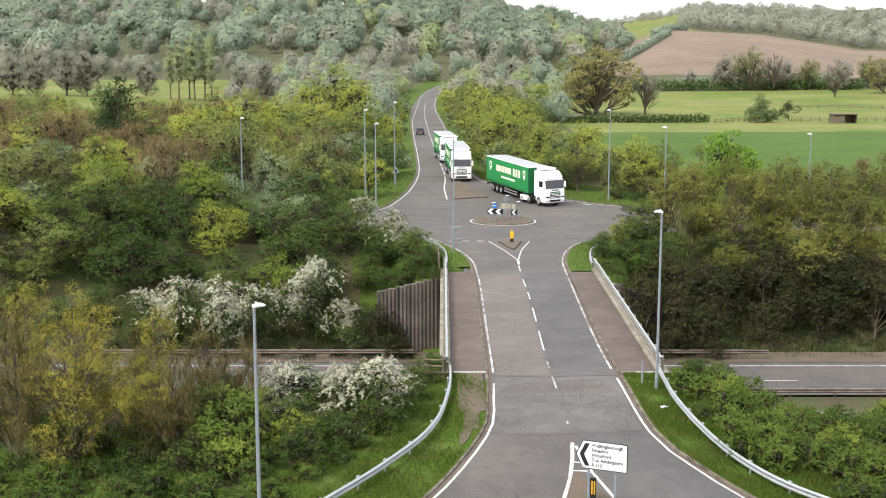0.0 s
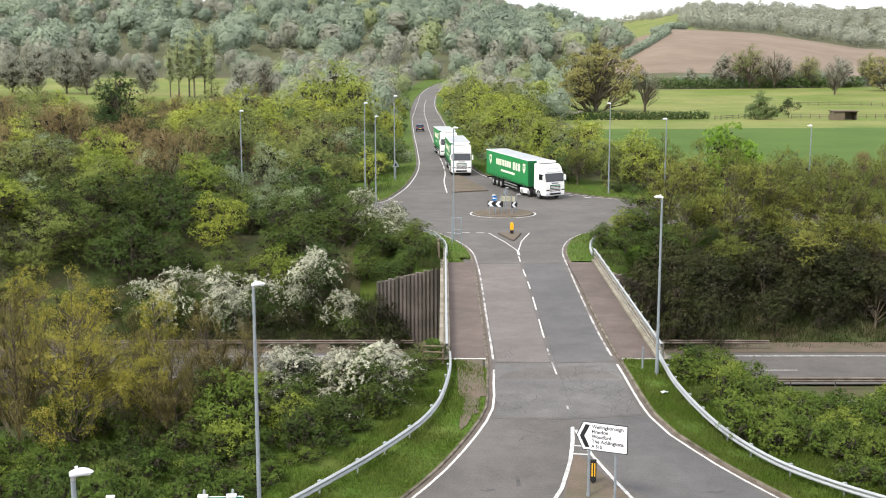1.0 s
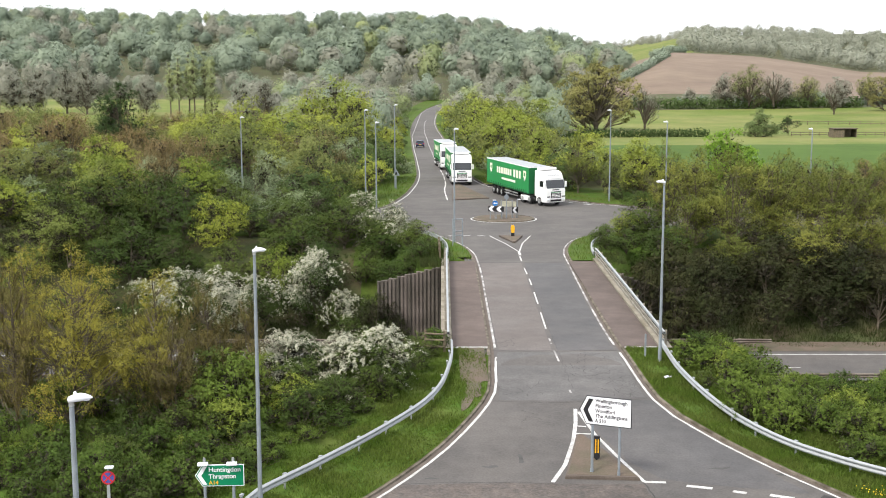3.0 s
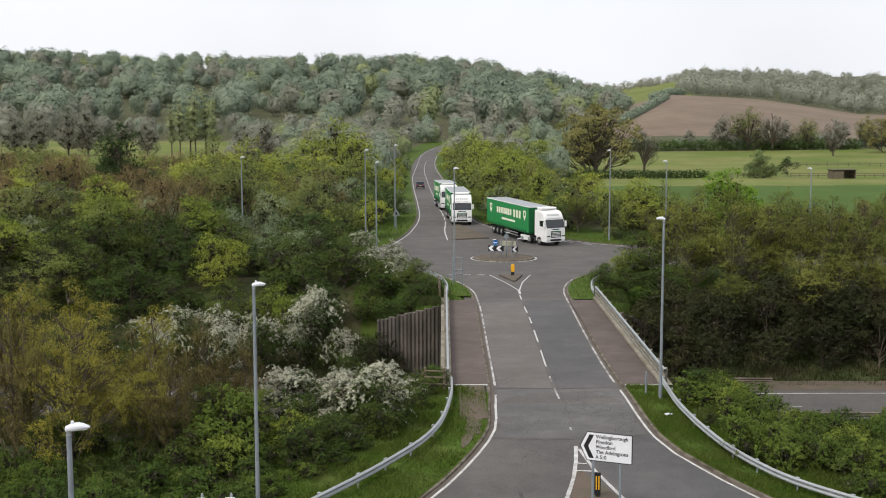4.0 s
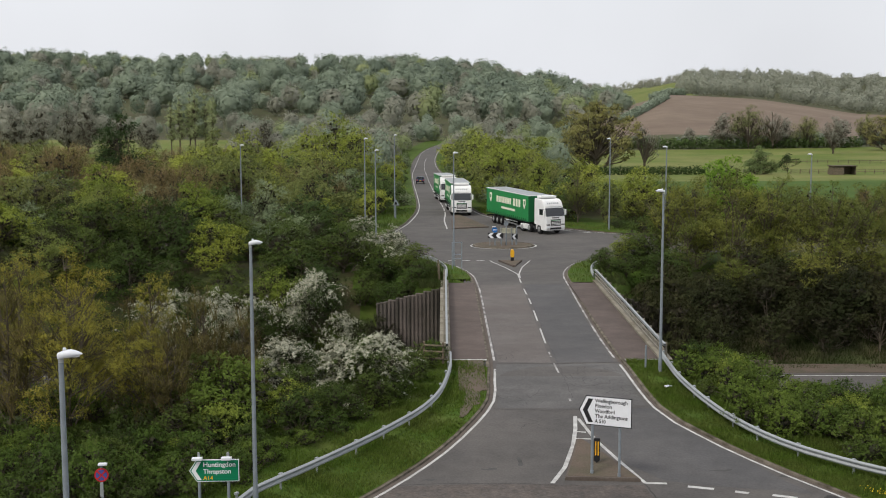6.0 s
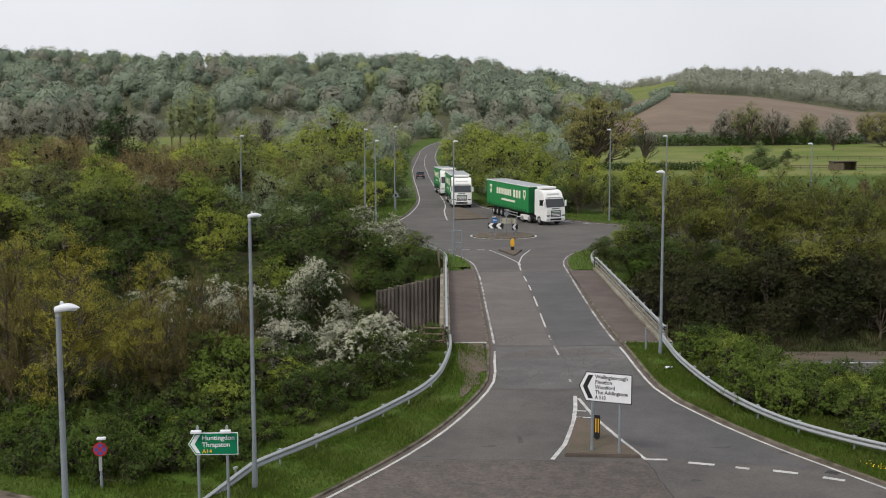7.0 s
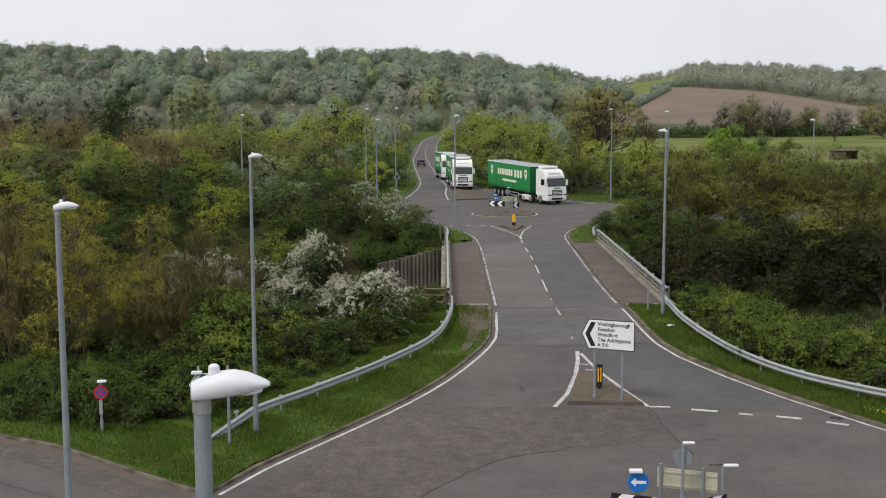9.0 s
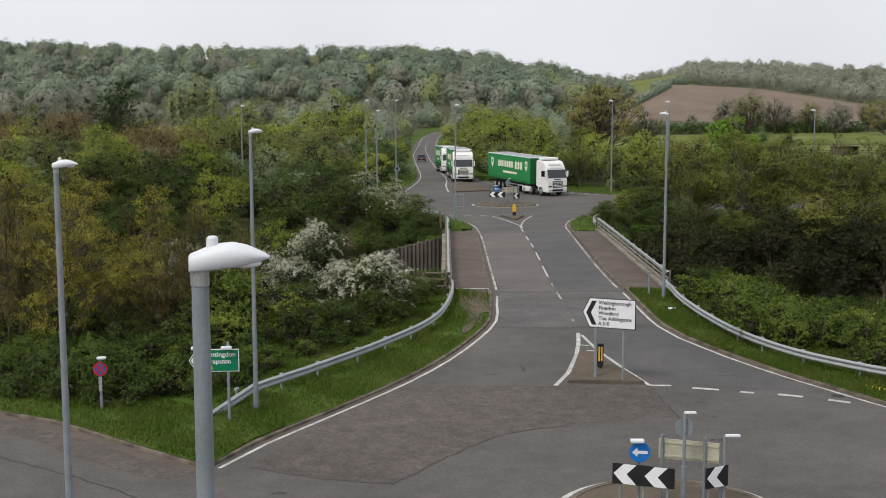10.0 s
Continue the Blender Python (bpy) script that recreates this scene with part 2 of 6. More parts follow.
def land(x, y):
    """Height of the open ground, without kerbs and roads."""
    x, y = np.asarray(x, float), np.asarray(y, float)
    u = x / np.maximum(y, 60)
    z = road_z(y)
    side = np.maximum(np.maximum(-x - 1.0, x - 12.5), 0)
    off = ease(side, 0.0, 4.0)
    near = ease(y, 65.0 - 12 * off, 66.0 + 3.5 * off)
    far = 1 - ease(y, 93.5 + 0.2 * off, 94.0 + 14 * off)
    z = z - 6.4 * near * far
    roll = 1.6 * np.sin(x * 0.013 + 1.0) * np.sin(y * 0.011) * ease(y, 200, 420)
    left = 50 * ease(y, 470, 1500) * np.interp(u, (-0.3, 0.0, 0.05, 0.1, 0.14), (1.09, 0.94, 0.74, 0.47, 0.24))
    crest = np.interp(u, (0.10, 0.14, 0.18, 0.25, 0.33, 0.5), (8, 11, 21, 16, 4, 0))
    right = crest * ease(y, 480, 1000) + np.interp(y, (1000, 1200, 1600, 2200), (0, 3, 30, 46)) * np.interp(u, (0.1, 0.17, 0.21, 0.3, 0.4), (0.42, 0.42, 0.66, 0.95, 1.16))
    mixr = ease(u, 0.11, 0.15)
    return z + roll + left * (1 - mixr) + right * mixr


# ---------------------------------------------------------------- mesh helpers


def mesh_from(name, verts, faces, mats, index=None, smooth=False, normals=None):
    """A mesh from arrays; faces all with the same number of corners."""
    verts, faces = np.asarray(verts, np.float32), np.asarray(faces, np.int32)
    me = bpy.data.meshes.new(name)
    me.vertices.add(len(verts))
    me.vertices.foreach_set("co", verts.ravel())
    k = faces.shape[1]
    me.loops.add(faces.size)
    me.loops.foreach_set("vertex_index", faces.ravel())
    me.polygons.add(len(faces))
    me.polygons.foreach_set("loop_start", np.arange(0, faces.size, k, dtype=np.int32))
    for m in mats if isinstance(mats, (list, tuple)) else [mats]:
        me.materials.append(m)
    if index is not None:
        me.polygons.foreach_set("material_index", np.asarray(index, np.int32))
    me.polygons.foreach_set("use_smooth", np.full(len(faces), smooth))
    me.update(calc_edges=True)
    if normals is not None:
        me.normals_split_custom_set_from_vertices(np.asarray(normals, np.float32))
    return me


def part(name, bm, mat, parent=None, label="", smooth=False):
    """Links a bmesh as one mesh object under a thing or a part."""
    me = bpy.data.meshes.new(name)
    bm.to_mesh(me)
    bm.free()
    me.materials.append(mat)
    if smooth:
        me.polygons.foreach_set("use_smooth", np.ones(len(me.polygons), bool))
    ob = new(name, me)
    if parent is not None:
        ob.parent = parent
    return tagged(ob, label)


def box(bm, cx, cy, cz, sx, sy, sz, turn=0.0, bevel=0.0):
    """A box of full sizes sx, sy, sz round its centre."""
    r = bmesh.ops.create_cube(bm, size=1.0, matrix=Matrix.Translation((cx, cy, cz)) @ Matrix.Rotation(radians(turn), 4, "Z") @ Matrix.Diagonal((sx, sy, sz, 1)))
    if bevel:
        es = list({e for v in r["verts"] for e in v.link_edges})
        bmesh.ops.bevel(bm, geom=es, offset=bevel, segments=2, affect="EDGES", profile=0.6)
    return bm


def rod(bm, a, b, r0, r1=None, n=10):
    """A closed tapered round bar from a to b."""
    a, b = Vector(a), Vector(b)
    q = (b - a).to_track_quat("Z", "Y").to_matrix().to_4x4()
    bmesh.ops.create_cone(bm, cap_ends=True, segments=n, radius1=r0, radius2=r0 if r1 is None else r1, depth=(b - a).length, matrix=Matrix.Translation((a + b) / 2) @ q)
    return bm


def offset_line(points, d):
    """The plan line moved d metres to its left."""
    out = []
    for i, p in enumerate(points):
        t = (points[min(i + 1, len(points) - 1)] - points[max(i - 1, 0)])
        n = Vector((-t.y, t.x)).normalized()
        out.append(p + n * d)
    return out


def ribbon(points, profile, mat, name, zf=None, smooth=False):
    """A strip along a plan line: profile is (offset to the left, height above the road)."""
    zf = zf or road_z
    lines = [offset_line(points, o) for o, h in profile]
    verts, faces = [], []
    for i in range(len(points)):
        for (o, h), ln in zip(profile, lines):
            verts.append((ln[i].x, ln[i].y, float(zf(points[i].y)) + h))
    k = len(profile)
    for i in range(len(points) - 1):
        for j in range(k - 1):
            a = i * k + j
            faces.append((a, a + k, a + k + 1, a + 1))
    return mesh_from(name, verts, faces, mat, smooth=smooth)


# ---------------------------------------------------------------- ground sheet
def grid_axis(*spans):
    out = []
    for a, b, step in spans:
        out.extend(np.arange(a, b, step))
    return np.array(out + [spans[-1][1]])


gx = grid_axis((-2400, -500, 100), (-500, -120, 12), (-120, -50, 3), (-50, 50, 0.8), (50, 120, 3), (120, 560, 10), (560, 2500, 100))
gy = grid_axis((-900, -80, 80), (-80, 28, 4), (28, 140, 0.8), (140, 300, 2.5), (300, 620, 6), (620, 1300, 14), (1300, 4500, 120))
GX, GY = np.meshgrid(gx, gy)
GZ = land(GX, GY)
close = (np.abs(GX) < 130) & (GY > -80) & (GY < 580)
dist = np.full(GX.shape, 99.0)
dist[close] = paved_distance(GX[close], GY[close])
GZ = GZ + np.where(dist < 1.0, -0.35, np.where(dist < 8, 0.07, 0.0))
nx, ny = len(gx), len(gy)
ii, jj = np.meshgrid(np.arange(nx - 1), np.arange(ny - 1))
a = (jj * nx + ii).ravel()
gfaces = np.stack([a, a + 1, a + nx + 1, a + nx], 1)
mx, my = (GX[:-1, :-1] + GX[1:, 1:]).ravel() / 2, (GY[:-1, :-1] + GY[1:, 1:]).ravel() / 2
mu = mx / np.maximum(my, 60)
gi = np.ones(len(mx), int)
gi[(dist[:-1, :-1].ravel() < 9) & (my < 560)] = 0
gi[(mx > 21 + (my - 140) * 0.04) & (my > 140) & (my < 275 + 0.1 * mx)] = 2
gi[(mx > 30) & (my >= 275 + 0.1 * mx) & (my < 500)] = 3
gi[(mu < -0.15) & (my > 310) & (my < 560)] = 3
gi[(mu > 0.125) & (mu < 0.36) & (my > 590) & (my < 1020)] = 4
gi[(mu > 0.11) & (mu < 0.20) & (my > 1020)] = 3
gi[(mu > 0.36) & (my > 500)] = 3
gi[(my < 20) | (my > 2200)] = 3
ground = new("ground", mesh_from("ground", np.stack([GX.ravel(), GY.ravel(), GZ.ravel()], 1), gfaces, [M["grass"], M["scrub"], M["crop"], M["pasture"], M["plough"]], gi, smooth=True))
tagged(ground, "spring grass verges, scrub floor, green crop and ploughed fields", "ground", kind="structure")

# ---------------------------------------------------------------- roads
def paved_sheet():
    xs, ys = np.arange(-64, 64, 0.8), np.arange(-60, 572, 0.8)
    X, Y = np.meshgrid(xs, ys)
    d = paved_distance(X, Y)
    n = len(xs)
    i, j = np.meshgrid(np.arange(n - 1), np.arange(len(ys) - 1))
    f0 = (j * n + i).ravel()
    dm = np.minimum(np.minimum(d[:-1, :-1], d[1:, 1:]), np.minimum(d[1:, :-1], d[:-1, 1:])).ravel()
    keep = dm < 0.15
    faces = np.stack([f0, f0 + 1, f0 + n + 1, f0 + n], 1)[keep]
    used, inv = np.unique(faces, return_inverse=True)
    verts = np.stack([X.ravel(), Y.ravel(), road_z(Y.ravel())], 1)[used]
    return mesh_from("road", verts, inv.reshape(-1, 4), M["asphalt"], smooth=True)


road = tagged(new("road", paved_sheet()), "worn grey asphalt road joining two small roundabouts", "road", kind="structure")


def stretch(points, y0, y1):
    return [p for p in points if y0 <= p.y <= y1]


left_kerb, left_far, right_far, right_kerb = EDGES[:4]
slip_kerb = smooth_line([(-70, 58), (-30, 47), (-14.9, 40.9), (-12.9, 39.8), (-10.3, 37.6), (-7.6, 35.3), (-6.8, 34.8)])
KERB = [(0.0, -0.02), (0.02, 0.085), (0.13, 0.095), (0.2, 0.08)]
VERGE = [(0.13, 0.11), (0.7, 0.13), (1.6, 0.12), (2.5, 0.02)]
for pts, nm in ((left_kerb, "kerb_left"), (left_far, "kerb_far_left"), (right_far, "kerb_far_right"), (right_kerb, "kerb_right"), (slip_kerb, "kerb_slip")):
    tagged(new(nm, ribbon(pts, KERB, M["kerb"], nm)), "weathered concrete kerb along the road edge", "kerb", kind="structure")
for pts, nm in ((stretch(left_kerb, 38.2, 64.6), "verge_left"), ([p for p in left_kerb if p.y > 94 or p.x < -2 and p.y > 100], "verge_left_far"), (left_far, "verge_far_left"), (right_far, "verge_far_right"), ([p for p in right_kerb if p.y > 94 ], "verge_right_far"), (stretch(right_kerb, 0, 64.6), "verge_right"), ([p for p in slip_kerb if p.x < -8.6], "verge_slip")):
    tagged(new(nm, ribbon(pts, VERGE, M["grass"], nm)), "rough spring grass verge beside the kerb", "verge", kind="structure")


def painted(points, width, name, lift=0.006, mat="line"):
    """A painted line of that width along a plan line."""
    return ribbon(points, [(-width / 2, lift), (width / 2, lift)], M[mat], name)


def along(points, a, b, step=0.8):
    """The part of a plan line from a to b metres."""
    out, run = [], 0.0
    for p, q in zip(points, points[1:]):
        seg = (q - p).length
        if run + seg >= a and run <= b:
            s0, s1 = max(0, (a - run) / seg), min(1, (b - run) / seg)
            if not out:
                out.append(p.lerp(q, s0))
            out.append(p.lerp(q, s1))
        run += seg
    return out


def length(points):
    return sum((q - p).length for p, q in zip(points, points[1:]))


# edge lines, set in from the kerbs
for pts, gap in ((left_kerb, 0.25), (left_far, 0.3), (right_far, 0.3), (right_kerb, 0.22)):
    ln = offset_line(pts, -gap)
    for keep in ([p for p in ln if p.y < 64 and p.x > -6.6 and p.x < 15.5], [p for p in ln if 64.9 < p.y < 116 and -2.5 < p.x < 14.5], [p for p in ln if p.y > 130.3 and -8 < p.x < 20]):
        if len(keep) > 3:
            worn = "worn_line" if 64 < keep[len(keep) // 2].y < 100 else "line"
            tagged(new("edge_line", painted(keep, 0.12, "edge_line", mat=worn)), "worn white painted road edge line", "road marking", kind="structure")
# dirt that gathers along the kerbs
for pts in (left_kerb, right_kerb):
    keep = [p for p in pts if 36 < p.y < 104 and -6.4 < p.x < 15]
    tagged(new("gutter_dirt", ribbon(keep, [(-0.17, 0.004), (0.01, 0.005)], M["gutter"], "gutter_dirt")), "brown dirt gathered along the kerb", "dirt", kind="structure")
centre = [Vector(a) for a in ((5.9, 56.5), (5.85, 62), (5.8, 66), (5.85, 72), (5.95, 79), (6.0, 86), (5.95, 91), (6.0, 97.5))]
centre = smooth_line([tuple(c) for c in centre])
for a, b in ((97.3, 94.2), (91.0, 88.0), (86.6, 83.6), (81.5, 76.8), (74.6, 69.8), (67.4, 66.0), (64.5, 62.0), (57.4, 56.1)):
    keep = [p for p in smooth_line([tuple(c) for c in centre], 0.4) if b <= p.y <= a]
    tagged(new("centre_dash", painted(keep, 0.1, "centre_dash", mat="worn_line" if a < 68 else "line")), "worn white centre line dash", "road marking", kind="structure")


def grass_corner(points):
    """The point of grass between the slip road and the road."""
    bm = bmesh.new()
    bm.faces.new([bm.verts.new((x, y, float(road_z(y)) + 0.115)) for x, y in points])
    return tagged(part("verge_corner", bm, M["grass"]), "grass corner between two kerbs", "verge", kind="structure")


grass_corner([(-7.5, 35.36), (-7.0, 35.06), (-6.75, 35.1), (-5.95, 37.6), (-4.9, 39.6), (-6.8, 41.5), (-10.2, 40.2), (-9.9, 37.4)])


slip_edge = [p for p in slip_kerb if p.x > -26]
for k, (wide, mat) in enumerate(((1.5, "coarse"), (0.5, "gutter"))):
    rag = random.Random(50 + k)
    outer = [p + Vector((rag.gauss(0, 0.12), rag.gauss(0, 0.12))) for p in offset_line(slip_edge, -wide)]
    verts = [(p.x, p.y, float(road_z(p.y)) + 0.003 + 0.002 * k) for ln in (slip_edge, outer) for p in ln]
    n = len(slip_edge)
    tagged(new("slip_dirt", mesh_from("slip_dirt", verts, [(i, n + i, n + i + 1, i + 1) for i in range(n - 1)], M[mat])), "brown grit and dirt along the slip road kerb", "dirt", kind="structure")
# ---------------------------------------------------------------- vegetation
def tri_tube(pts, radii, sides=5):
    """Vertices and quads of a tapered tube through the points."""
    verts, faces = [], []
    for i, (p, r) in enumerate(zip(pts, radii)):
        t = (Vector(pts[min(i + 1, len(pts) - 1)]) - Vector(pts[max(i - 1, 0)])).normalized()
        q = t.to_track_quat("Z", "Y")
        for k in range(sides):
            a = 2 * math.pi * k / sides
            verts.append(tuple(Vector(p) + q @ Vector((math.cos(a) * r, math.sin(a) * r, 0))))
    for i in range(len(pts) - 1):
        for k in range(sides):
            a, b = i * sides + k, i * sides + (k + 1) % sides
            faces.append((a, b, b + sides, a + sides))
    return verts, faces


def unit(v):
    return v / (np.linalg.norm(v, axis=1)[:, None] + 1e-9)


def leaf_tris(rng, points, normals, size, slim=0.62, ruffle=0.5):
    """One pointed blade at each point, facing roughly along the normal."""
    n = len(points)
    nn = unit(normals + rng.normal(0, ruffle, (n, 3)))
    t = rng.normal(0, 1, (n, 3))
    t = unit(t - nn * (t * nn).sum(1)[:, None])
    b = np.cross(nn, t)
    s = size * rng.uniform(0.6, 1.4, (n, 1))
    v = np.stack([points + t * s * 0.65, points - t * s * 0.35 + b * s * slim * 0.5, points - t * s * 0.35 - b * s * slim * 0.5], 1).reshape(-1, 3)
    turn = np.sign((np.cross(v.reshape(n, 3, 3)[:, 1] - v.reshape(n, 3, 3)[:, 0], v.reshape(n, 3, 3)[:, 2] - v.reshape(n, 3, 3)[:, 0]) * normals).sum(1))
    f = np.arange(3 * n).reshape(-1, 3)
    f[turn < 0] = f[turn < 0][:, ::-1]
    return v, f


def lobes_for(rng, n, spread, height, base, rad):
    """Round masses of a crown: centres and radii."""
    out = []
    for i in range(n):
        a, r = rng.uniform(0, 2 * math.pi), spread * math.sqrt(rng.uniform(0, 1))
        h = base + (height - base - rad * 0.6) * rng.uniform(0.1, 1.0) * (1 - 0.4 * (r / spread) ** 2)
        out.append((r * math.cos(a), r * math.sin(a), h, rad * rng.uniform(0.55, 1.15)))
    out.append((rng.normal(0, 0.2), rng.normal(0, 0.2), height - rad * 0.9, rad * 0.8))
    return np.array(out)


def crown_points(rng, lobes, n, fill=0.35):
    """Places in the outer part of the lobes, with outward directions."""
    w = lobes[:, 3] ** 2
    k = rng.choice(len(lobes), n * 3, p=w / w.sum())
    d = unit(rng.normal(0, 1, (n * 3, 3)))
    d[:, 2] = np.where(d[:, 2] < -0.3, -d[:, 2], d[:, 2])
    r = lobes[k, 3] * (1 - fill * rng.uniform(0, 1, n * 3))
    p = lobes[k, :3] + d * r[:, None]
    deep = np.zeros(len(p), bool)
    for i, (x, y, z, rr) in enumerate(lobes):
        deep |= (np.linalg.norm(p - (x, y, z), axis=1) < rr * 0.6) & (k != i)
    ok = ~deep & (p[:, 2] > 0.05)
    return p[ok][:n], d[ok][:n]


def sprays(rng, lobes, shoots, each, reach, fill=0.35, droop=0.35, jitter=0.05):
    """Places of leaves along short arching shoots, and the directions they face."""
    p, d = crown_points(rng, lobes, shoots, fill)
    n = len(p)
    way = unit(d * 0.8 + np.array([0, 0, 0.45]) + rng.normal(0, 0.45, (n, 3)))
    ln = reach * rng.uniform(0.4, 1.35, n)
    s = rng.uniform(0.0, 1.0, (n, each))
    pts = p[:, None] + way[:, None] * (ln[:, None] * s)[..., None]
    pts[..., 2] -= droop * ln[:, None] * s ** 2
    pts += rng.normal(0, jitter * reach / 0.5, pts.shape)
    face = unit(d * 0.8 + np.array([0, 0, 0.55]))
    return pts, np.repeat(face[:, None], each, 1)


def clumps_for(rng, lobes, per, tight=0.36):
    """Smaller leaf masses over the outside of the lobes, more of them on the larger lobes."""
    mean = (lobes[:, 3] ** 2).mean()
    out, home = [], []
    for i, (x, y, z, r) in enumerate(lobes):
        k = max(3, int(round(per * r * r / mean)))
        d = unit(rng.normal(0, 1, (k, 3)) + (0, 0, 0.35))
        c = np.array((x, y, z)) + d * (r * rng.uniform(0.62, 1.0, (k, 1)))
        out.append(np.column_stack([c, r * tight * rng.uniform(0.65, 1.3, k)]))
        home += [i] * k
    out, home = np.concatenate(out), np.array(home)
    deep = np.zeros(len(out), bool)
    for i, (x, y, z, r) in enumerate(lobes):
        deep |= (np.linalg.norm(out[:, :3] - (x, y, z), axis=1) < r * 0.55) & (home != i)
    ok = ~deep & (out[:, 2] > 0.1)
    return out[ok], home[ok]


def stems(rng, lobes, clumps, home, base_r, leader, sides=5):
    """A trunk and limbs reaching into each lobe; with a leader the trunk runs to the top."""
    V, F, n = [], [], 0
    top = lobes[:, 2].max()
    fork = top * 0.25
    if leader:
        paths = [([(0, 0, -0.6), (rng.normal(0, 0.06), 0, top * 0.35), (rng.normal(0, 0.15), rng.normal(0, 0.1), top * 0.7), (0.05, 0, top + 0.3)], [base_r * 1.2, base_r * 0.8, base_r * 0.45, base_r * 0.1])]
    else:
        paths = [([(0, 0, -0.6), (rng.normal(0, 0.05), 0, fork * 0.5), (rng.normal(0, 0.1), rng.normal(0, 0.1), fork)], [base_r * 1.25, base_r, base_r * 0.8])]
    for x, y, z, r in lobes:
        if leader:
            h0 = max(0.5, z - 0.5 * math.hypot(x, y) - 0.3)
            ps = [(0, 0, h0), (x * 0.5, y * 0.5, h0 + (z - h0) * 0.4), (x * 1.1, y * 1.1, z + r * 0.4)]
            rs = [base_r * 0.32, base_r * 0.2, base_r * 0.06]
        else:
            ps = [(0, 0, fork * rng.uniform(0.6, 1)), (x * 0.4 + rng.normal(0, 0.15), y * 0.4 + rng.normal(0, 0.15), fork + (z - fork) * 0.5), (x, y, max(z, fork * 0.9) + r * 0.5)]
            rs = [base_r * 0.6, base_r * 0.35, base_r * 0.1]
        paths.append((ps, rs))
    for i, (p, r) in enumerate(paths):
        v, f = tri_tube(p, r, sides)
        V += v
        F += [tuple(k + n for k in q) for q in f]
        n = len(V)
    # twigs from each limb out into its clumps
    for (x, y, z, r), k in zip(clumps, home):
        lx, ly, lz, lr = lobes[k]
        s = rng.uniform(0.25, 0.8)
        a = Vector((lx * s, ly * s, max(0.2, lz - (1 - s) * 0.9 * math.hypot(lx, ly) - 0.3 * lr)))
        b = Vector((x, y, z))
        m = a.lerp(b, 0.55) + Vector((rng.normal(0, 0.08), rng.normal(0, 0.08), -0.06 * (b - a).length))
        v, f = tri_tube([a, m, b + (b - m) * 0.3], [base_r * 0.2, base_r * 0.13, base_r * 0.04], 3)
        V += v
        F += [tuple(q + n for q in g) for g in f]
        n = len(V)
    return V, F


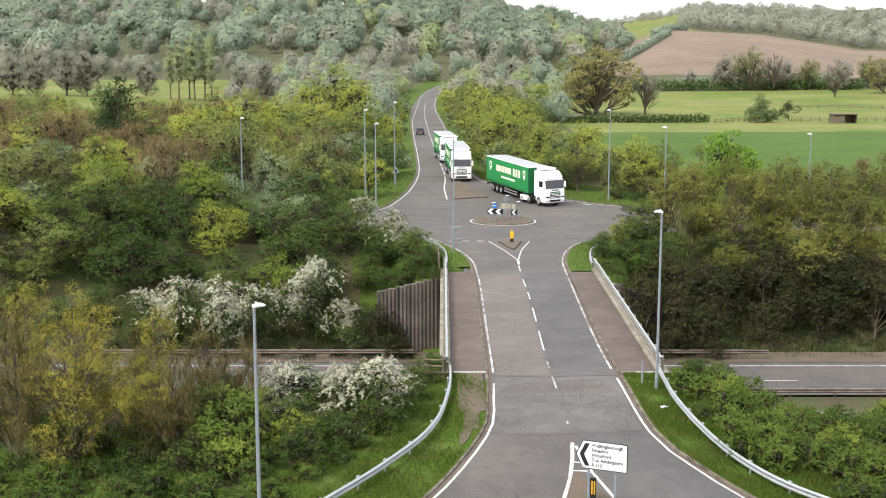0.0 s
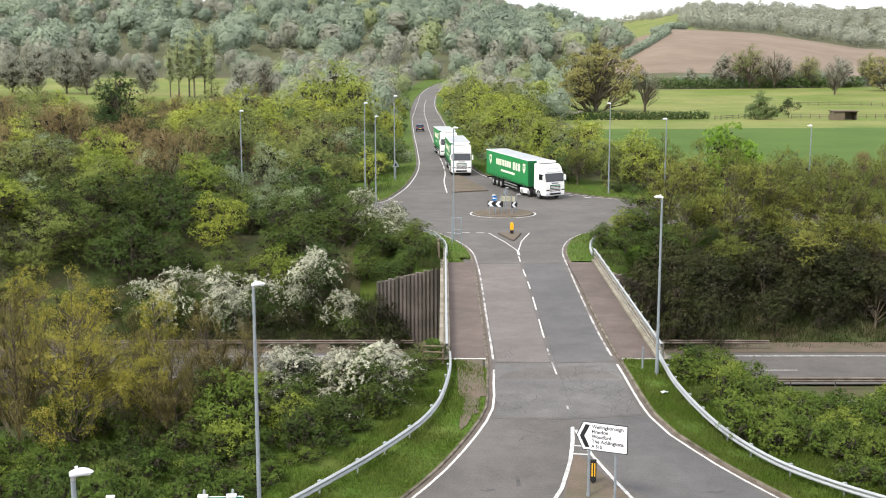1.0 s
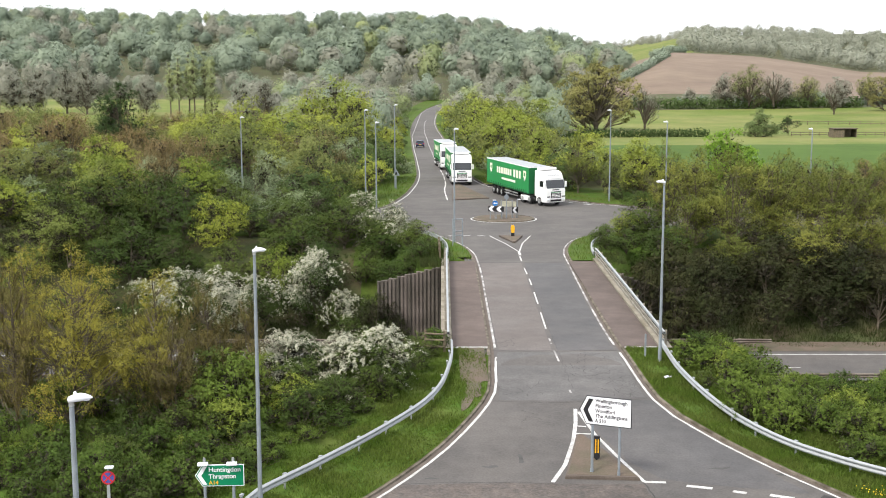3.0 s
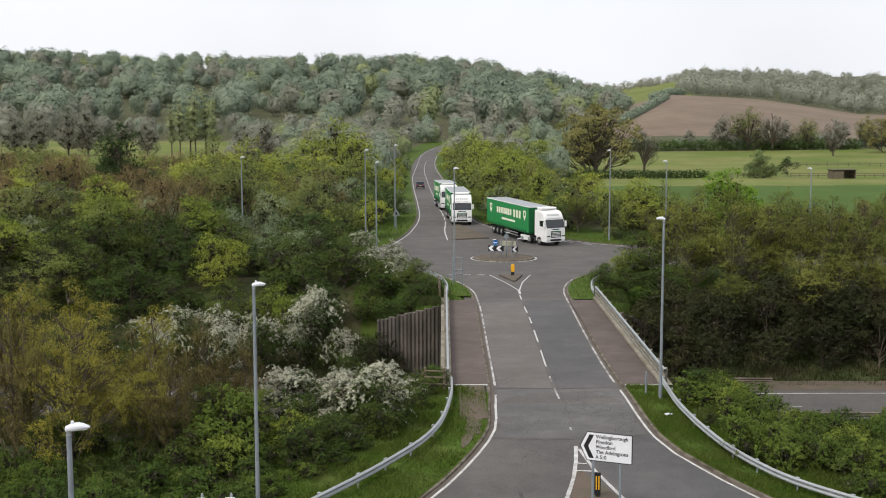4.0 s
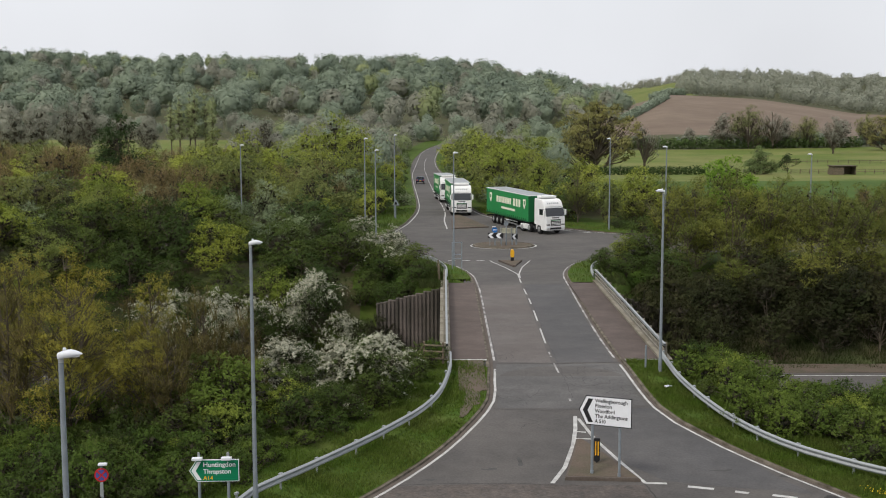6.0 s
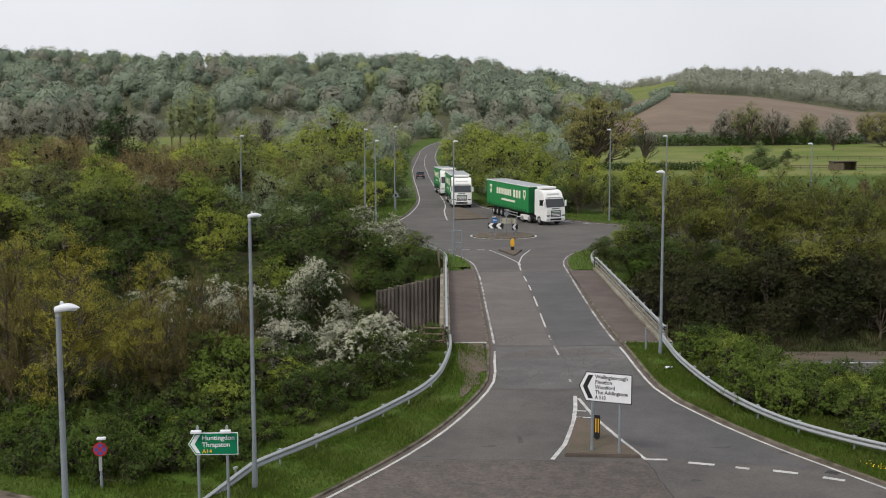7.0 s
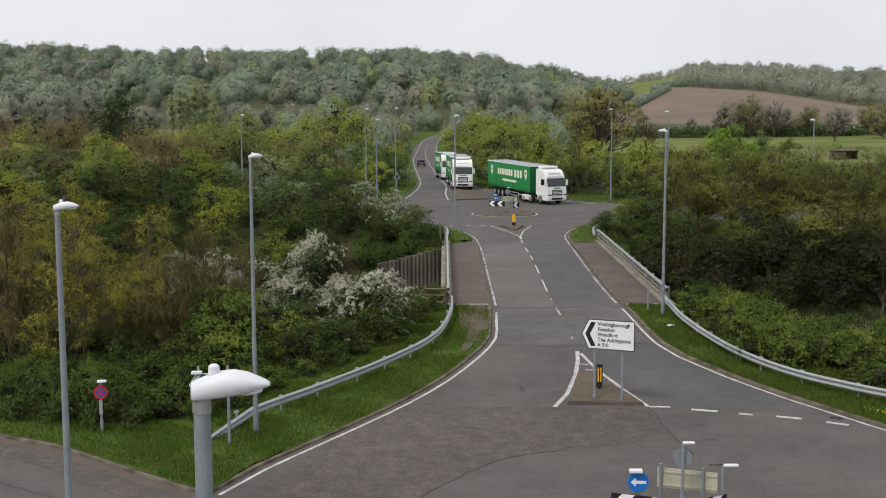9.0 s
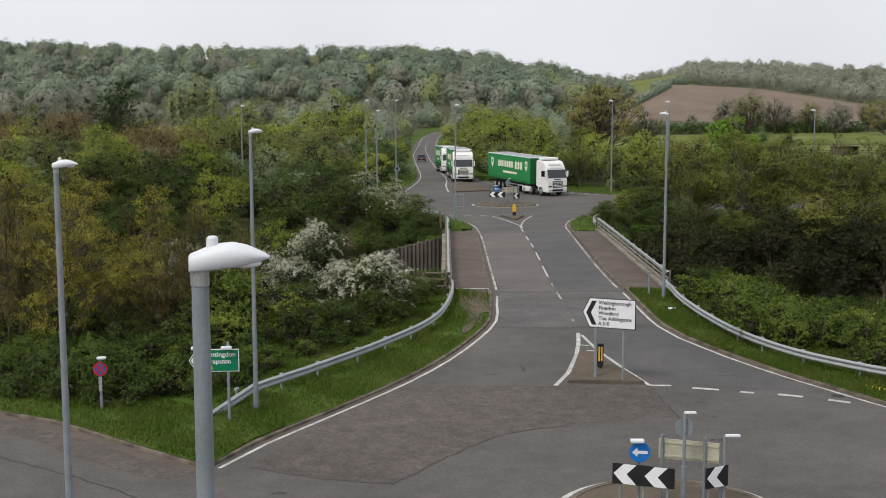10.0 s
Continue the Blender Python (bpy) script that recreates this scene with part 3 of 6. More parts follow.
def plant(name, seed, label, category, leaf_mat, lobes_n=12, spread=1.4, height=3.6, base=0.5, rad=0.9, shoots=1000, each=9, reach=0.32, size=0.085, blossom=0.0, trunk=0.07, core=0.7, twigs=0, fill=0.5, leader=False, inner=700, per=9, tight=0.36, slim=0.62, droop=0.35):
    """One shrub or tree, standing at the origin: stems, crown and, where it flowers, blossom."""
    rng = np.random.default_rng(seed)
    lobes = lobes_for(rng, lobes_n, spread, height, base, rad)
    if leader:
        lobes[:, :2] *= (1.25 - 0.9 * (lobes[:, 2:3] / height))
    clumps, home = clumps_for(rng, lobes, per, tight)
    top = tagged(new(name), label, category)
    v, f = stems(rng, lobes, clumps, home, trunk, leader)
    st = new("stem", mesh_from("stem", v, f, M["bark"], smooth=True))
    st.parent = top
    pts, face = sprays(rng, clumps, shoots, each, reach, fill, 0.75 if blossom else droop, 0.012 if blossom else 0.05)
    # leaves catch the light with the swell of their clump and of the whole crown
    swell = unit((pts - np.array((0, 0, height * 0.4))) / (spread, spread, height * 0.6) * (1, 1, 0.8))
    face = face * 0.75 + swell * 0.7 + np.array((0, 0, 0.1))
    keep = np.ones(pts.shape[:2], bool)
    if blossom:
        flower = (np.sin(pts[:, 0, 0] * 1.9) + np.sin(pts[:, 0, 1] * 1.8 + 1) + 1.6 * pts[:, 0, 2] / height + rng.normal(0, 0.75, len(pts))) > blossom
        lie = pts[flower] + unit(face[flower].reshape(-1, 3)).reshape(pts[flower].shape) * 0.11
        q = np.concatenate([lie + rng.normal(0, 0.035, lie.shape) for k in range(4)], 1).reshape(-1, 3) + (0, 0, 0.03)
        qn = np.concatenate([face[flower]] * 4, 1).reshape(-1, 3)
        bv, bf = leaf_tris(rng, q, qn, size * 0.66, 1.0)
        bl = new("blossom", mesh_from("blossom", bv, bf, M["blossom"], smooth=True, normals=np.repeat(unit(qn), 3, axis=0)))
        bl.parent = top
        tagged(bl, "sprays of white may blossom")
        keep[flower, ::2] = False
    facing = face[keep] + rng.normal(0, 0.2, face[keep].shape)
    lv, lf = leaf_tris(rng, pts[keep], face[keep], size, slim)
    if twigs:
        tp, td = crown_points(rng, clumps, twigs, 0.8)
        up = unit(td * 0.7 + np.array([0, 0, 0.9]))
        side = unit(np.cross(up, rng.normal(0, 1, up.shape)))
        ln = rng.uniform(0.35, 1.0, (len(tp), 1)) * reach * 2
        tv = np.stack([tp - up * ln * 0.6, tp - up * ln * 0.6 + side * 0.028, tp + up * ln * 0.6], 1).reshape(-1, 3)
        lf = np.concatenate([lf, np.arange(len(tv)).reshape(-1, 3) + len(lv)])
        lv = np.concatenate([lv, tv])
        facing = np.concatenate([facing, unit(td + np.array([0, 0, 0.5]))])
    leafy = len(lf)
    # inner blades: the shade within the crown, put in as dark colour
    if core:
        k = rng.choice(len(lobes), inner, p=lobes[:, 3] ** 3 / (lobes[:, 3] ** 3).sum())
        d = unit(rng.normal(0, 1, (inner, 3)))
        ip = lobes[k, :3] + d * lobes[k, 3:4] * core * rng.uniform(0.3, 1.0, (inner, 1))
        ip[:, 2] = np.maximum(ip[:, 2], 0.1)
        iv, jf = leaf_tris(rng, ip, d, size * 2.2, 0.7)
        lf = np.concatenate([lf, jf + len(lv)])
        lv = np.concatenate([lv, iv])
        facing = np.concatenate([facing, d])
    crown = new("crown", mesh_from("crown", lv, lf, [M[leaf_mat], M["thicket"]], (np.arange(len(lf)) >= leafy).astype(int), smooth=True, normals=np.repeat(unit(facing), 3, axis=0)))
    crown.parent = top
    return top


KINDS = {}


def kind(key, variants, far=True, **kw):
    """Registers a plant, and coarser ones for the distance, the farthest with haze-paled leaves."""
    KINDS[key] = (variants, kw)
    if far:
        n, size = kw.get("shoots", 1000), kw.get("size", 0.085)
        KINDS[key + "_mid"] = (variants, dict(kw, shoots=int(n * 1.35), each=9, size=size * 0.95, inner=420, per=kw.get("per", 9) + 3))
        # the farthest plants get leaf colours with haze mixed in
        haze_swap = {"hawthorn": "hawthorn_hazed", "spring": "willow", "olive": "maple", "brown": "brown_hazed"}
        KINDS[key + "_far"] = (variants, dict(kw, leaf_mat=haze_swap.get(kw["leaf_mat"], kw["leaf_mat"]), shoots=int(n * 0.95), each=8, size=size * 1.2, twigs=kw.get("twigs", 0) * 2 // 3, inner=200, per=kw.get("per", 9) + 1))


kind("hawthorn", 4, name="hawthorn_bush", label="dense green hawthorn bush on the embankment", category="bush", leaf_mat="hawthorn")
kind("may", 4, name="flowering_hawthorn", label="hawthorn bush covered in white may blossom", category="bush", leaf_mat="hawthorn", blossom=1.75, height=4.2, spread=1.8, rad=0.95, shoots=1150, each=15, reach=1.0, lobes_n=14, per=7, tight=0.36, droop=0.7)
kind("spring", 4, name="spring_bush", label="bush with fresh yellow-green spring leaves", category="bush", leaf_mat="spring", height=4.6, base=0.7, reach=0.4)
kind("olive", 4, name="field_maple", label="olive-green young tree thick with opening leaves", category="tree", leaf_mat="olive", height=6.0, spread=1.9, rad=1.1, base=0.9, twigs=300, shoots=1350, size=0.09, reach=0.42)
kind("brown", 4, name="budding_shrub", label="brown budding shrub still mostly bare twigs", category="bush", leaf_mat="brown", size=0.075, height=5.0, spread=1.7, base=0.7, twigs=1300, core=0.5, reach=0.5, droop=0.0, slim=0.45)
kind("grey", 3, name="silver_shrub", label="pale silvery-green shrub coming into leaf", category="bush", leaf_mat="grey", height=3.8, reach=0.4)
kind("dark", 3, name="evergreen_tree", label="dark green dense tree", category="tree", leaf_mat="dark", size=0.1, height=6.5, spread=2.0, rad=1.2, base=0.8, shoots=1300)
kind("lime", 1, far=False, name="lime_green_tree", label="bright lime-green tree in young leaf", category="tree", leaf_mat="lime", height=6.5, spread=2.2, rad=1.3, base=1.2, shoots=1600, each=8, size=0.14, inner=160)
kind("low", 4, name="bramble_clump", label="low tangled green bramble and nettle clump", category="bush", leaf_mat="hawthorn", size=0.085, height=1.6, spread=1.5, base=0.2, rad=0.65, lobes_n=10, shoots=640, inner=300, reach=0.3)
kind("lowlime", 4, name="young_shrub", label="low bright green young shrub", category="bush", leaf_mat="fresh", size=0.085, height=2.0, spread=1.4, base=0.3, rad=0.65, lobes_n=10, shoots=640, inner=300, reach=0.34)
kind("lowbright", 4, name="young_shrub", label="low bright yellow-green young shrub", category="bush", leaf_mat="nettle", size=0.085, height=2.0, spread=1.4, base=0.3, rad=0.65, lobes_n=10, shoots=640, inner=300, reach=0.34)
# bushes whose leaf colour carries the shade of the slope
kind("ivy", 4, name="shaded_scrub", label="scrub and twigs on the slope, shade put into their brown-green", category="bush", leaf_mat="ivy", size=0.085, twigs=300, shoots=800)
kind("broad", 1, far=False, name="evergreen_tree", label="tall dark green dense tree above the scrub", category="tree", leaf_mat="dark", size=0.19, height=13.0, spread=3.5, base=1.2, rad=1.8, lobes_n=30, shoots=3000, each=8, reach=0.7, trunk=0.25)
kind("osier", 1, far=False, name="willow_tree", label="round pale green willow beside the pasture fence", category="tree", leaf_mat="osier", size=0.15, height=6.8, spread=2.6, base=0.4, rad=1.4, lobes_n=20, shoots=2600, each=8, reach=0.6, trunk=0.14, inner=150)
kind("poplar", 2, far=False, name="poplar_tree", label="tall narrow yellow-green poplar in the valley", category="tree", leaf_mat="wood_c", size=0.3, height=22.0, spread=1.5, base=5.0, rad=1.3, lobes_n=30, shoots=700, each=8, reach=1.1, core=0, trunk=0.3, leader=True, fill=0.6)
kind("budding", 2, far=False, name="budding_tree", label="broad grey-brown budding tree beside the valley pasture", category="tree", leaf_mat="wood_b", size=0.26, height=14.0, spread=4.4, base=2.2, rad=2.2, lobes_n=34, shoots=2600, each=8, reach=1.0, core=0.6, inner=500, trunk=0.3, fill=0.7, slim=0.3, droop=0.0)
kind("elm", 2, far=False, name="hedgerow_tree", label="tall ivy-clad hedgerow tree with thin olive leaf", category="tree", leaf_mat="maple", size=0.17, height=14.0, spread=4.8, base=2.0, rad=2.7, lobes_n=30, shoots=4200, each=8, reach=0.8, core=0.75, inner=900, trunk=0.3, fill=0.7, slim=0.4, droop=0.1)
kind("alder", 3, far=False, name="alder_tree", label="slender tree with thin golden-green young leaves and a visible trunk", category="tree", leaf_mat="alder", size=0.062, height=9.0, spread=2.7, base=1.6, rad=0.95, lobes_n=40, shoots=3600, each=8, reach=0.4, core=0, twigs=300, trunk=0.14, leader=True, fill=0.75, per=6)
kind("sprig", 2, far=False, name="budding_alder", label="thin tree with sparse brown-green buds on upright twigs", category="tree", leaf_mat="bud", size=0.055, height=7.0, spread=1.6, base=1.2, rad=0.7, lobes_n=24, shoots=1500, each=6, reach=0.5, core=0, twigs=1200, trunk=0.09, leader=True, fill=0.8, droop=0.0, per=6)
kind("ash", 4, far=False, name="ash_tree", label="slim olive-yellow tree coming into leaf over bare limbs", category="tree", leaf_mat="ash", size=0.1, height=8.0, spread=2.4, base=1.8, rad=1.0, lobes_n=22, shoots=1250, each=8, reach=0.5, core=0.4, inner=90, twigs=500, trunk=0.11, fill=0.6, per=8)
kind("oak", 1, far=False, name="oak_tree", label="large spreading oak coming into golden-green leaf", category="tree", leaf_mat="oakleaf", size=0.15, height=8.0, spread=3.7, base=1.5, rad=1.45, lobes_n=38, shoots=4600, each=7, reach=0.32, core=0.45, inner=150, twigs=400, trunk=0.28, fill=0.6)
kind("bare", 2, far=False, name="bare_tree", label="nearly bare field tree with open limbs", category="tree", leaf_mat="wood_b", size=0.1, height=7.5, spread=2.8, base=2.2, rad=1.0, lobes_n=18, shoots=300, each=6, reach=0.6, core=0, twigs=900, trunk=0.25, fill=0.8)

BUILT = {}
NEAR_SIGNS = ((-11.65, 41.9), (-8.0, 40.6), (-6.9, 40.6))
# lamp columns whose sight line from the camera is kept free of bushes
COLUMNS = ((-21.25, 131.2), (-8.55, 136.4), (-7.05, 130.2), (-5.9, 151.9), (18.4, 137.6))
PLACED = []


def hash_of(text):
    return sum(ord(c) * (i + 3) for i, c in enumerate(text)) % 9973


def grow(key, x, y, size=1.0, tall=1.0, sink=0.15, rng=None):
    """Stands a plant of that kind on the ground at x, y."""
    rng = rng or random
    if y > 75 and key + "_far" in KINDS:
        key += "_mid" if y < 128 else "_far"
    variants, kw = KINDS[key]
    i = rng.randrange(variants)
    z = float(land(x, y)) - sink
    m = Matrix.Translation((x, y, z)) @ Matrix.Rotation(rng.uniform(0, 6.28), 4, "Z")
    if (key, i) not in BUILT:
        ob = plant(seed=hash_of(key) + i * 17, **kw)
        BUILT[key, i] = ob
        ob.matrix_basis = m
    else:
        ob = copy_thing(BUILT[key, i], m)
    ob.scale = (size, size, size * tall)
    PLACED.append((x, y))
    return ob


def thicket(seed, count, area, mixture, size, gap, keep_off=2.6, tall=(0.85, 1.2)):
    """Fills a part of the plan with plants, spaced by gap, off the paved ground."""
    rng = random.Random(seed)
    x0, x1, y0, y1 = area[:4]
    ok = area[4] if len(area) > 4 else None
    made, tries = 0, 0
    keys, weights = zip(*mixture)
    while made < count and tries < count * 30:
        tries += 1
        x, y = rng.uniform(x0, x1), rng.uniform(y0, y1)
        if abs(x) > 0.37 * y + 3 or ok and not ok(x, y):
            continue
        if any((x - a) ** 2 + (y - b) ** 2 < gap * gap for a, b in PLACED[-500:]):
            continue
        if paved_at(x, y) < keep_off:
            continue
        # leave the camera's view of lamps and near signs open
        if any(-1.0 < b - y < 14 and abs(x - a * y / b) < 1.9 for a, b in COLUMNS):
            continue
        if any(0 < b - y < 8 and abs(x - a * y / b) < 1.5 for a, b in NEAR_SIGNS):
            continue
        # neighbours tend to be alike
        pick = rng.choices(keys, [w * (0.08 + max(0, noise.noise(Vector((x * 0.06, y * 0.05, 7.3 * i)))) * 4) for i, w in enumerate(weights)])[0]
        grow(pick, x, y, rng.uniform(*size), rng.uniform(*tall), rng=rng)
        made += 1


# broad crowns that stand out above the scrub
for key, x, y, s, t in (
    ("spring", -36.2, 133.0, 1.8, 0.92), ("hawthorn", -20.0, 111.5, 1.85, 0.78), ("grey", -38.0, 114.0, 1.55, 0.85), ("grey", -32.6, 138.0, 1.15, 1.25), ("grey", -29.4, 139.5, 1.2, 1.25), ("grey", -19.8, 144.0, 1.35, 1.1),
    ("hawthorn", -14.8, 132.8, 1.7, 0.75), ("hawthorn", -25.5, 131.8, 1.6, 0.7), ("brown", -56.0, 165.0, 2.0, 0.9), ("brown", -49.0, 162.0, 2.0, 0.95), ("brown", -41.5, 166.0, 1.8, 0.9), ("brown", -15.5, 161.0, 1.6, 0.9),
    ("brown", -62.0, 176.0, 2.1, 0.95), ("olive", -24.5, 158.0, 1.5, 0.85), ("hawthorn", -30.5, 152.0, 1.7, 0.8), ("hawthorn", -38.0, 232.0, 2.6, 0.8), ("spring", -31.0, 236.0, 2.7, 0.75), ("hawthorn", -26.0, 214.0, 2.2, 0.85), ("brown", -35.0, 205.0, 2.0, 0.8),
    ("hawthorn", -29.5, 108.0, 1.8, 0.85), ("olive", -33.5, 102.0, 1.45, 0.7), ("hawthorn", -26.0, 101.5, 1.7, 0.85), ("hawthorn", -13.5, 104.0, 1.7, 0.85), ("hawthorn", -8.5, 105.5, 1.5, 0.8), ("hawthorn", -17.0, 100.0, 1.5, 0.85), ("spring", -38.5, 106.5, 1.6, 0.8),
    ("hawthorn", -5.2, 104.0, 1.15, 0.8), ("spring", -31.5, 118.0 - 3.2, 1.7, 0.95),
    ("ash", 21.8, 106.5, 1.15, 0.82), ("ash", 27.5, 105.5, 1.2, 0.8), ("ash", 33.5, 106.5, 1.2, 0.8), ("ash", 24.5, 101.5, 1.1, 0.7), ("ash", 30.8, 100.8, 1.15, 0.7), ("ash", 37.5, 101.5, 1.2, 0.72), ("hawthorn", 17.6, 107.6, 1.35, 0.85), ("spring", 15.7, 106.6, 0.8, 0.75), ("spring", 22.6, 140.2, 1.35, 1.15), ("hawthorn", 18.4, 101.2, 1.5, 0.9),
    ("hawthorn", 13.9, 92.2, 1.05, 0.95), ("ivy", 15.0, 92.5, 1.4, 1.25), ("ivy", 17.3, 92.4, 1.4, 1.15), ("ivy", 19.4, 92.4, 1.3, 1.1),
):
    grow(key, x, y, s, t)
# single plants that stand out
for x, y, s in ((-17.9, 95.4, 1.3), (-21.2, 96.2, 1.2), (-14.9, 95.5, 1.15), (-24.0, 96.0, 1.0), (-10.0, 97.0, 1.35), (-7.9, 96.2, 0.8), (-4.8, 105.0, 1.0), (-7.6, 111.6, 0.9)):
    grow("may", x, y, s)
for x, y, s in ((-7.2, 56.4, 0.95), (-4.6, 56.2, 0.9), (-5.6, 57.6, 0.9), (-3.0, 57.2, 0.85)):
    grow("may", x, y, s, 0.85)
for x, y, s in ((-15.6, 51.0, 0.92), (-12.5, 52.5, 0.76), (-18.6, 54.0, 0.85), (-16.6, 55.5, 0.7)):
    grow("alder", x, y, s)
for x, y, s in ((-10.5, 53.2, 0.9), (-17.9, 50.5, 1.05), (-13.9, 54.5, 0.8), (-11.3, 50.6, 0.75), (-8.9, 55.0, 0.75)):
    grow("sprig", x, y, s)
for x, y, s, t in ((-8.6, 52.2, 1.45, 1.1), (-9.8, 50.6, 1.1, 0.9)):
    grow("lowbright", x, y, s, t)
for x, y, s, t in ((-4.6, 52.8, 0.62, 0.9), (-3.4, 55.0, 0.6, 0.9), (-6.0, 50.6, 0.7, 0.9), (-2.4, 57.6, 0.6, 0.9), (-1.7, 60.2, 0.55, 0.9), (-1.2, 62.6, 0.5, 0.9), (-3.4, 60.5, 0.7, 0.9), (-4.8, 93.0, 0.75, 0.8), (-3.3, 92.6, 0.55, 0.7)):
    grow("hawthorn", x, y, s, t)
for x, y, s, t in ((-10.6, 52.6, 0.95, 1.0), (-6.6, 53.4, 0.8, 0.9), (-12.4, 52.2, 0.75, 0.9), (-10.2, 49.6, 0.8, 0.8), (-5.2, 54.6, 0.6, 0.8)):
    grow("hawthorn", x, y, s, t)
for x, y, s, t in ((-9.3, 43.7, 0.8, 0.9), (-8.3, 44.9, 0.75, 0.9), (-7.5, 46.4, 0.7, 0.9), (-10.5, 43.5, 0.75, 0.9), (-6.9, 47.3, 0.65, 0.85), (-5.7, 49.6, 0.6, 0.8), (-4.7, 51.4, 0.6, 0.8), (-3.9, 53.3, 0.55, 0.8), (-3.0, 55.2, 0.55, 0.8), (-2.2, 57.0, 0.5, 0.8), (-9.3, 45.9, 0.9, 1.0)):
    grow("lowlime", x, y, s, t)
for x, y, s, t in ((-8.3, 53.2, 0.85, 0.75), (-6.7, 52.6, 0.65, 0.75), (-14.0, 57.5, 0.9, 0.9), (-17.5, 59.0, 0.9, 0.9)):
    grow("spring", x, y, s, t)
for x, y, s in ((-14.6, 58.5, 0.75), (-20.0, 57.5, 0.9), (-12.0, 60.0, 0.7), (-17.0, 61.0, 0.8)):
    grow("sprig", x, y, s)
grow("ivy", -4.9, 92.3, 1.15, 1.1)
grow("hawthorn", -6.3, 92.8, 0.9, 0.9)
grow("broad", -43.7, 170, 1.0, 1.0)
grow("lime", 30.2, 131.6, 1.1, 1.25)
for x, y, s, t in ((-6.4, 101.5, 1.0, 0.85), (-10.8, 108.5, 1.5, 0.85), (-4.6, 109.4, 0.9, 0.85), (-3.0, 98.0, 1.1, 0.72), (-2.3, 101.6, 0.95, 0.72), (-1.3, 99.6, 0.6, 0.7), (-2.0, 96.2, 0.6, 0.75), (-3.6, 96.0, 0.65, 0.8), (13.6, 104.5, 0.7, 0.7), (13.2, 100.5, 0.75, 0.75), (15.2, 102.5, 0.8, 0.75), (16.8, 106.0, 0.75, 0.7)):
    grow("hawthorn", x, y, s, t)
for x, y, s in ((25.2, 142.5, 0.85), (15.8, 146, 0.9), (30.5, 143, 0.8)):
    grow("ash", x, y, s)
for x, y, s in ((8.3, 168, 1.9), (9.6, 176, 2.1), (7.2, 186, 2.1), (12.2, 171, 1.7), (-30, 190, 2.2), (-34, 187, 1.8), (-22, 258, 3.0), (-17, 252, 2.6), (-28, 262, 2.7), (-12.5, 133.5, 0.9), (-24.2, 132.4, 0.8)):
    grow("spring", x, y, s)
for x, y, s in ((-148, 432, 1.0), (-139, 430, 1.1), (-130, 434, 1.15), (-122, 430, 1.1), (-104, 440, 0.85), (-70, 436, 0.9), (-61, 432, 0.95), (-146, 402, 0.7)):
    grow("budding", x, y, s, 1.0, 0.5)
# dark low bushes added under the mays to stand for shade there
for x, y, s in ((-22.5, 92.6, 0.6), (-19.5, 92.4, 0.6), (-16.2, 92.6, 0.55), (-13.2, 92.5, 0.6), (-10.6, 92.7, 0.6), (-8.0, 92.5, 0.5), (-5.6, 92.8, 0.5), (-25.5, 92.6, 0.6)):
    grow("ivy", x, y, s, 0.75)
for x, y, s in ((-92, 424, 0.85), (-88.5, 421, 0.95), (-86, 426, 1.0), (-83.5, 422, 1.05), (-80.5, 425, 0.95), (-77.5, 421, 0.8)):
    grow("poplar", x, y, s, 1.0, 0.3)
grow("oak", 45.5, 372, 2.75, 0.92, 0.3)
grow("bare", 60, 372, 1.7, 1.0, 0.3)
grow("osier", 82.5, 327, 1.25, 0.9, 0.3)
grow("dark", 92.5, 335, 1.1, 0.8, 0.3)
for key, x, y, s, t in (("elm", 122, 500, 1.3, 0.98), ("budding", 112, 503, 1.0, 0.95), ("elm", 145, 500, 0.95, 1.0), ("budding", 137, 502, 0.8, 1.0), ("bare", 131, 497, 1.9, 1.1), ("budding", 157, 498, 1.0, 0.85), ("elm", 171, 505, 0.8, 1.25), ("budding", 100, 506, 0.7, 0.8), ("oak", 167, 470, 1.9, 0.9), ("bare", 141, 452, 1.6, 1.0), ("budding", 181, 500, 1.0, 1.0), ("elm", 55, 560, 1.1, 0.9), ("budding", 28, 520, 0.9, 0.9)):
    grow(key, x, y, s, t, 0.3)

# embankment beyond the cutting, west of the bridge
thicket(1, 62, (-60, -5.0, 95.5, 117), [("hawthorn", 6), ("spring", 0.6), ("ivy", 1.8), ("olive", 0.8), ("grey", 0.35)], (1.05, 1.75), 3.1, tall=(0.7, 0.95))
thicket(2, 62, (-85, -8, 131, 175), [("hawthorn", 2.5), ("brown", 4.2), ("spring", 3.6), ("grey", 1.2), ("olive", 1.5)], (1.1, 1.8), 4.2, tall=(0.7, 1.0))
thicket(11, 60, (-19, -5.8, 146, 400, lambda x, y: x > -11.5 - (y > 250) * 8), [("hawthorn", 3), ("grey", 1.2), ("spring", 2)], (0.65, 1.05), 2.2, keep_off=1.7)
thicket(3, 78, (-130, -7, 175, 290), [("hawthorn", 1.6), ("brown", 4), ("spring", 3.2), ("grey", 0.6), ("olive", 2)], (1.3, 2.2), 5.6, keep_off=2.6, tall=(0.65, 0.9))
thicket(14, 30, (-118, -46, 292, 338), [("brown", 2.5), ("spring", 2), ("olive", 2), ("hawthorn", 1.5)], (1.0, 1.4), 4.0)
# west of the bridge, this side
thicket(4, 44, (-34, -3.0, 47, 66, lambda x, y: x < -3.2 - (60 - y) * 0.42), [("hawthorn", 3), ("low", 2.5), ("lowlime", 2.6)], (0.6, 0.85), 1.8)
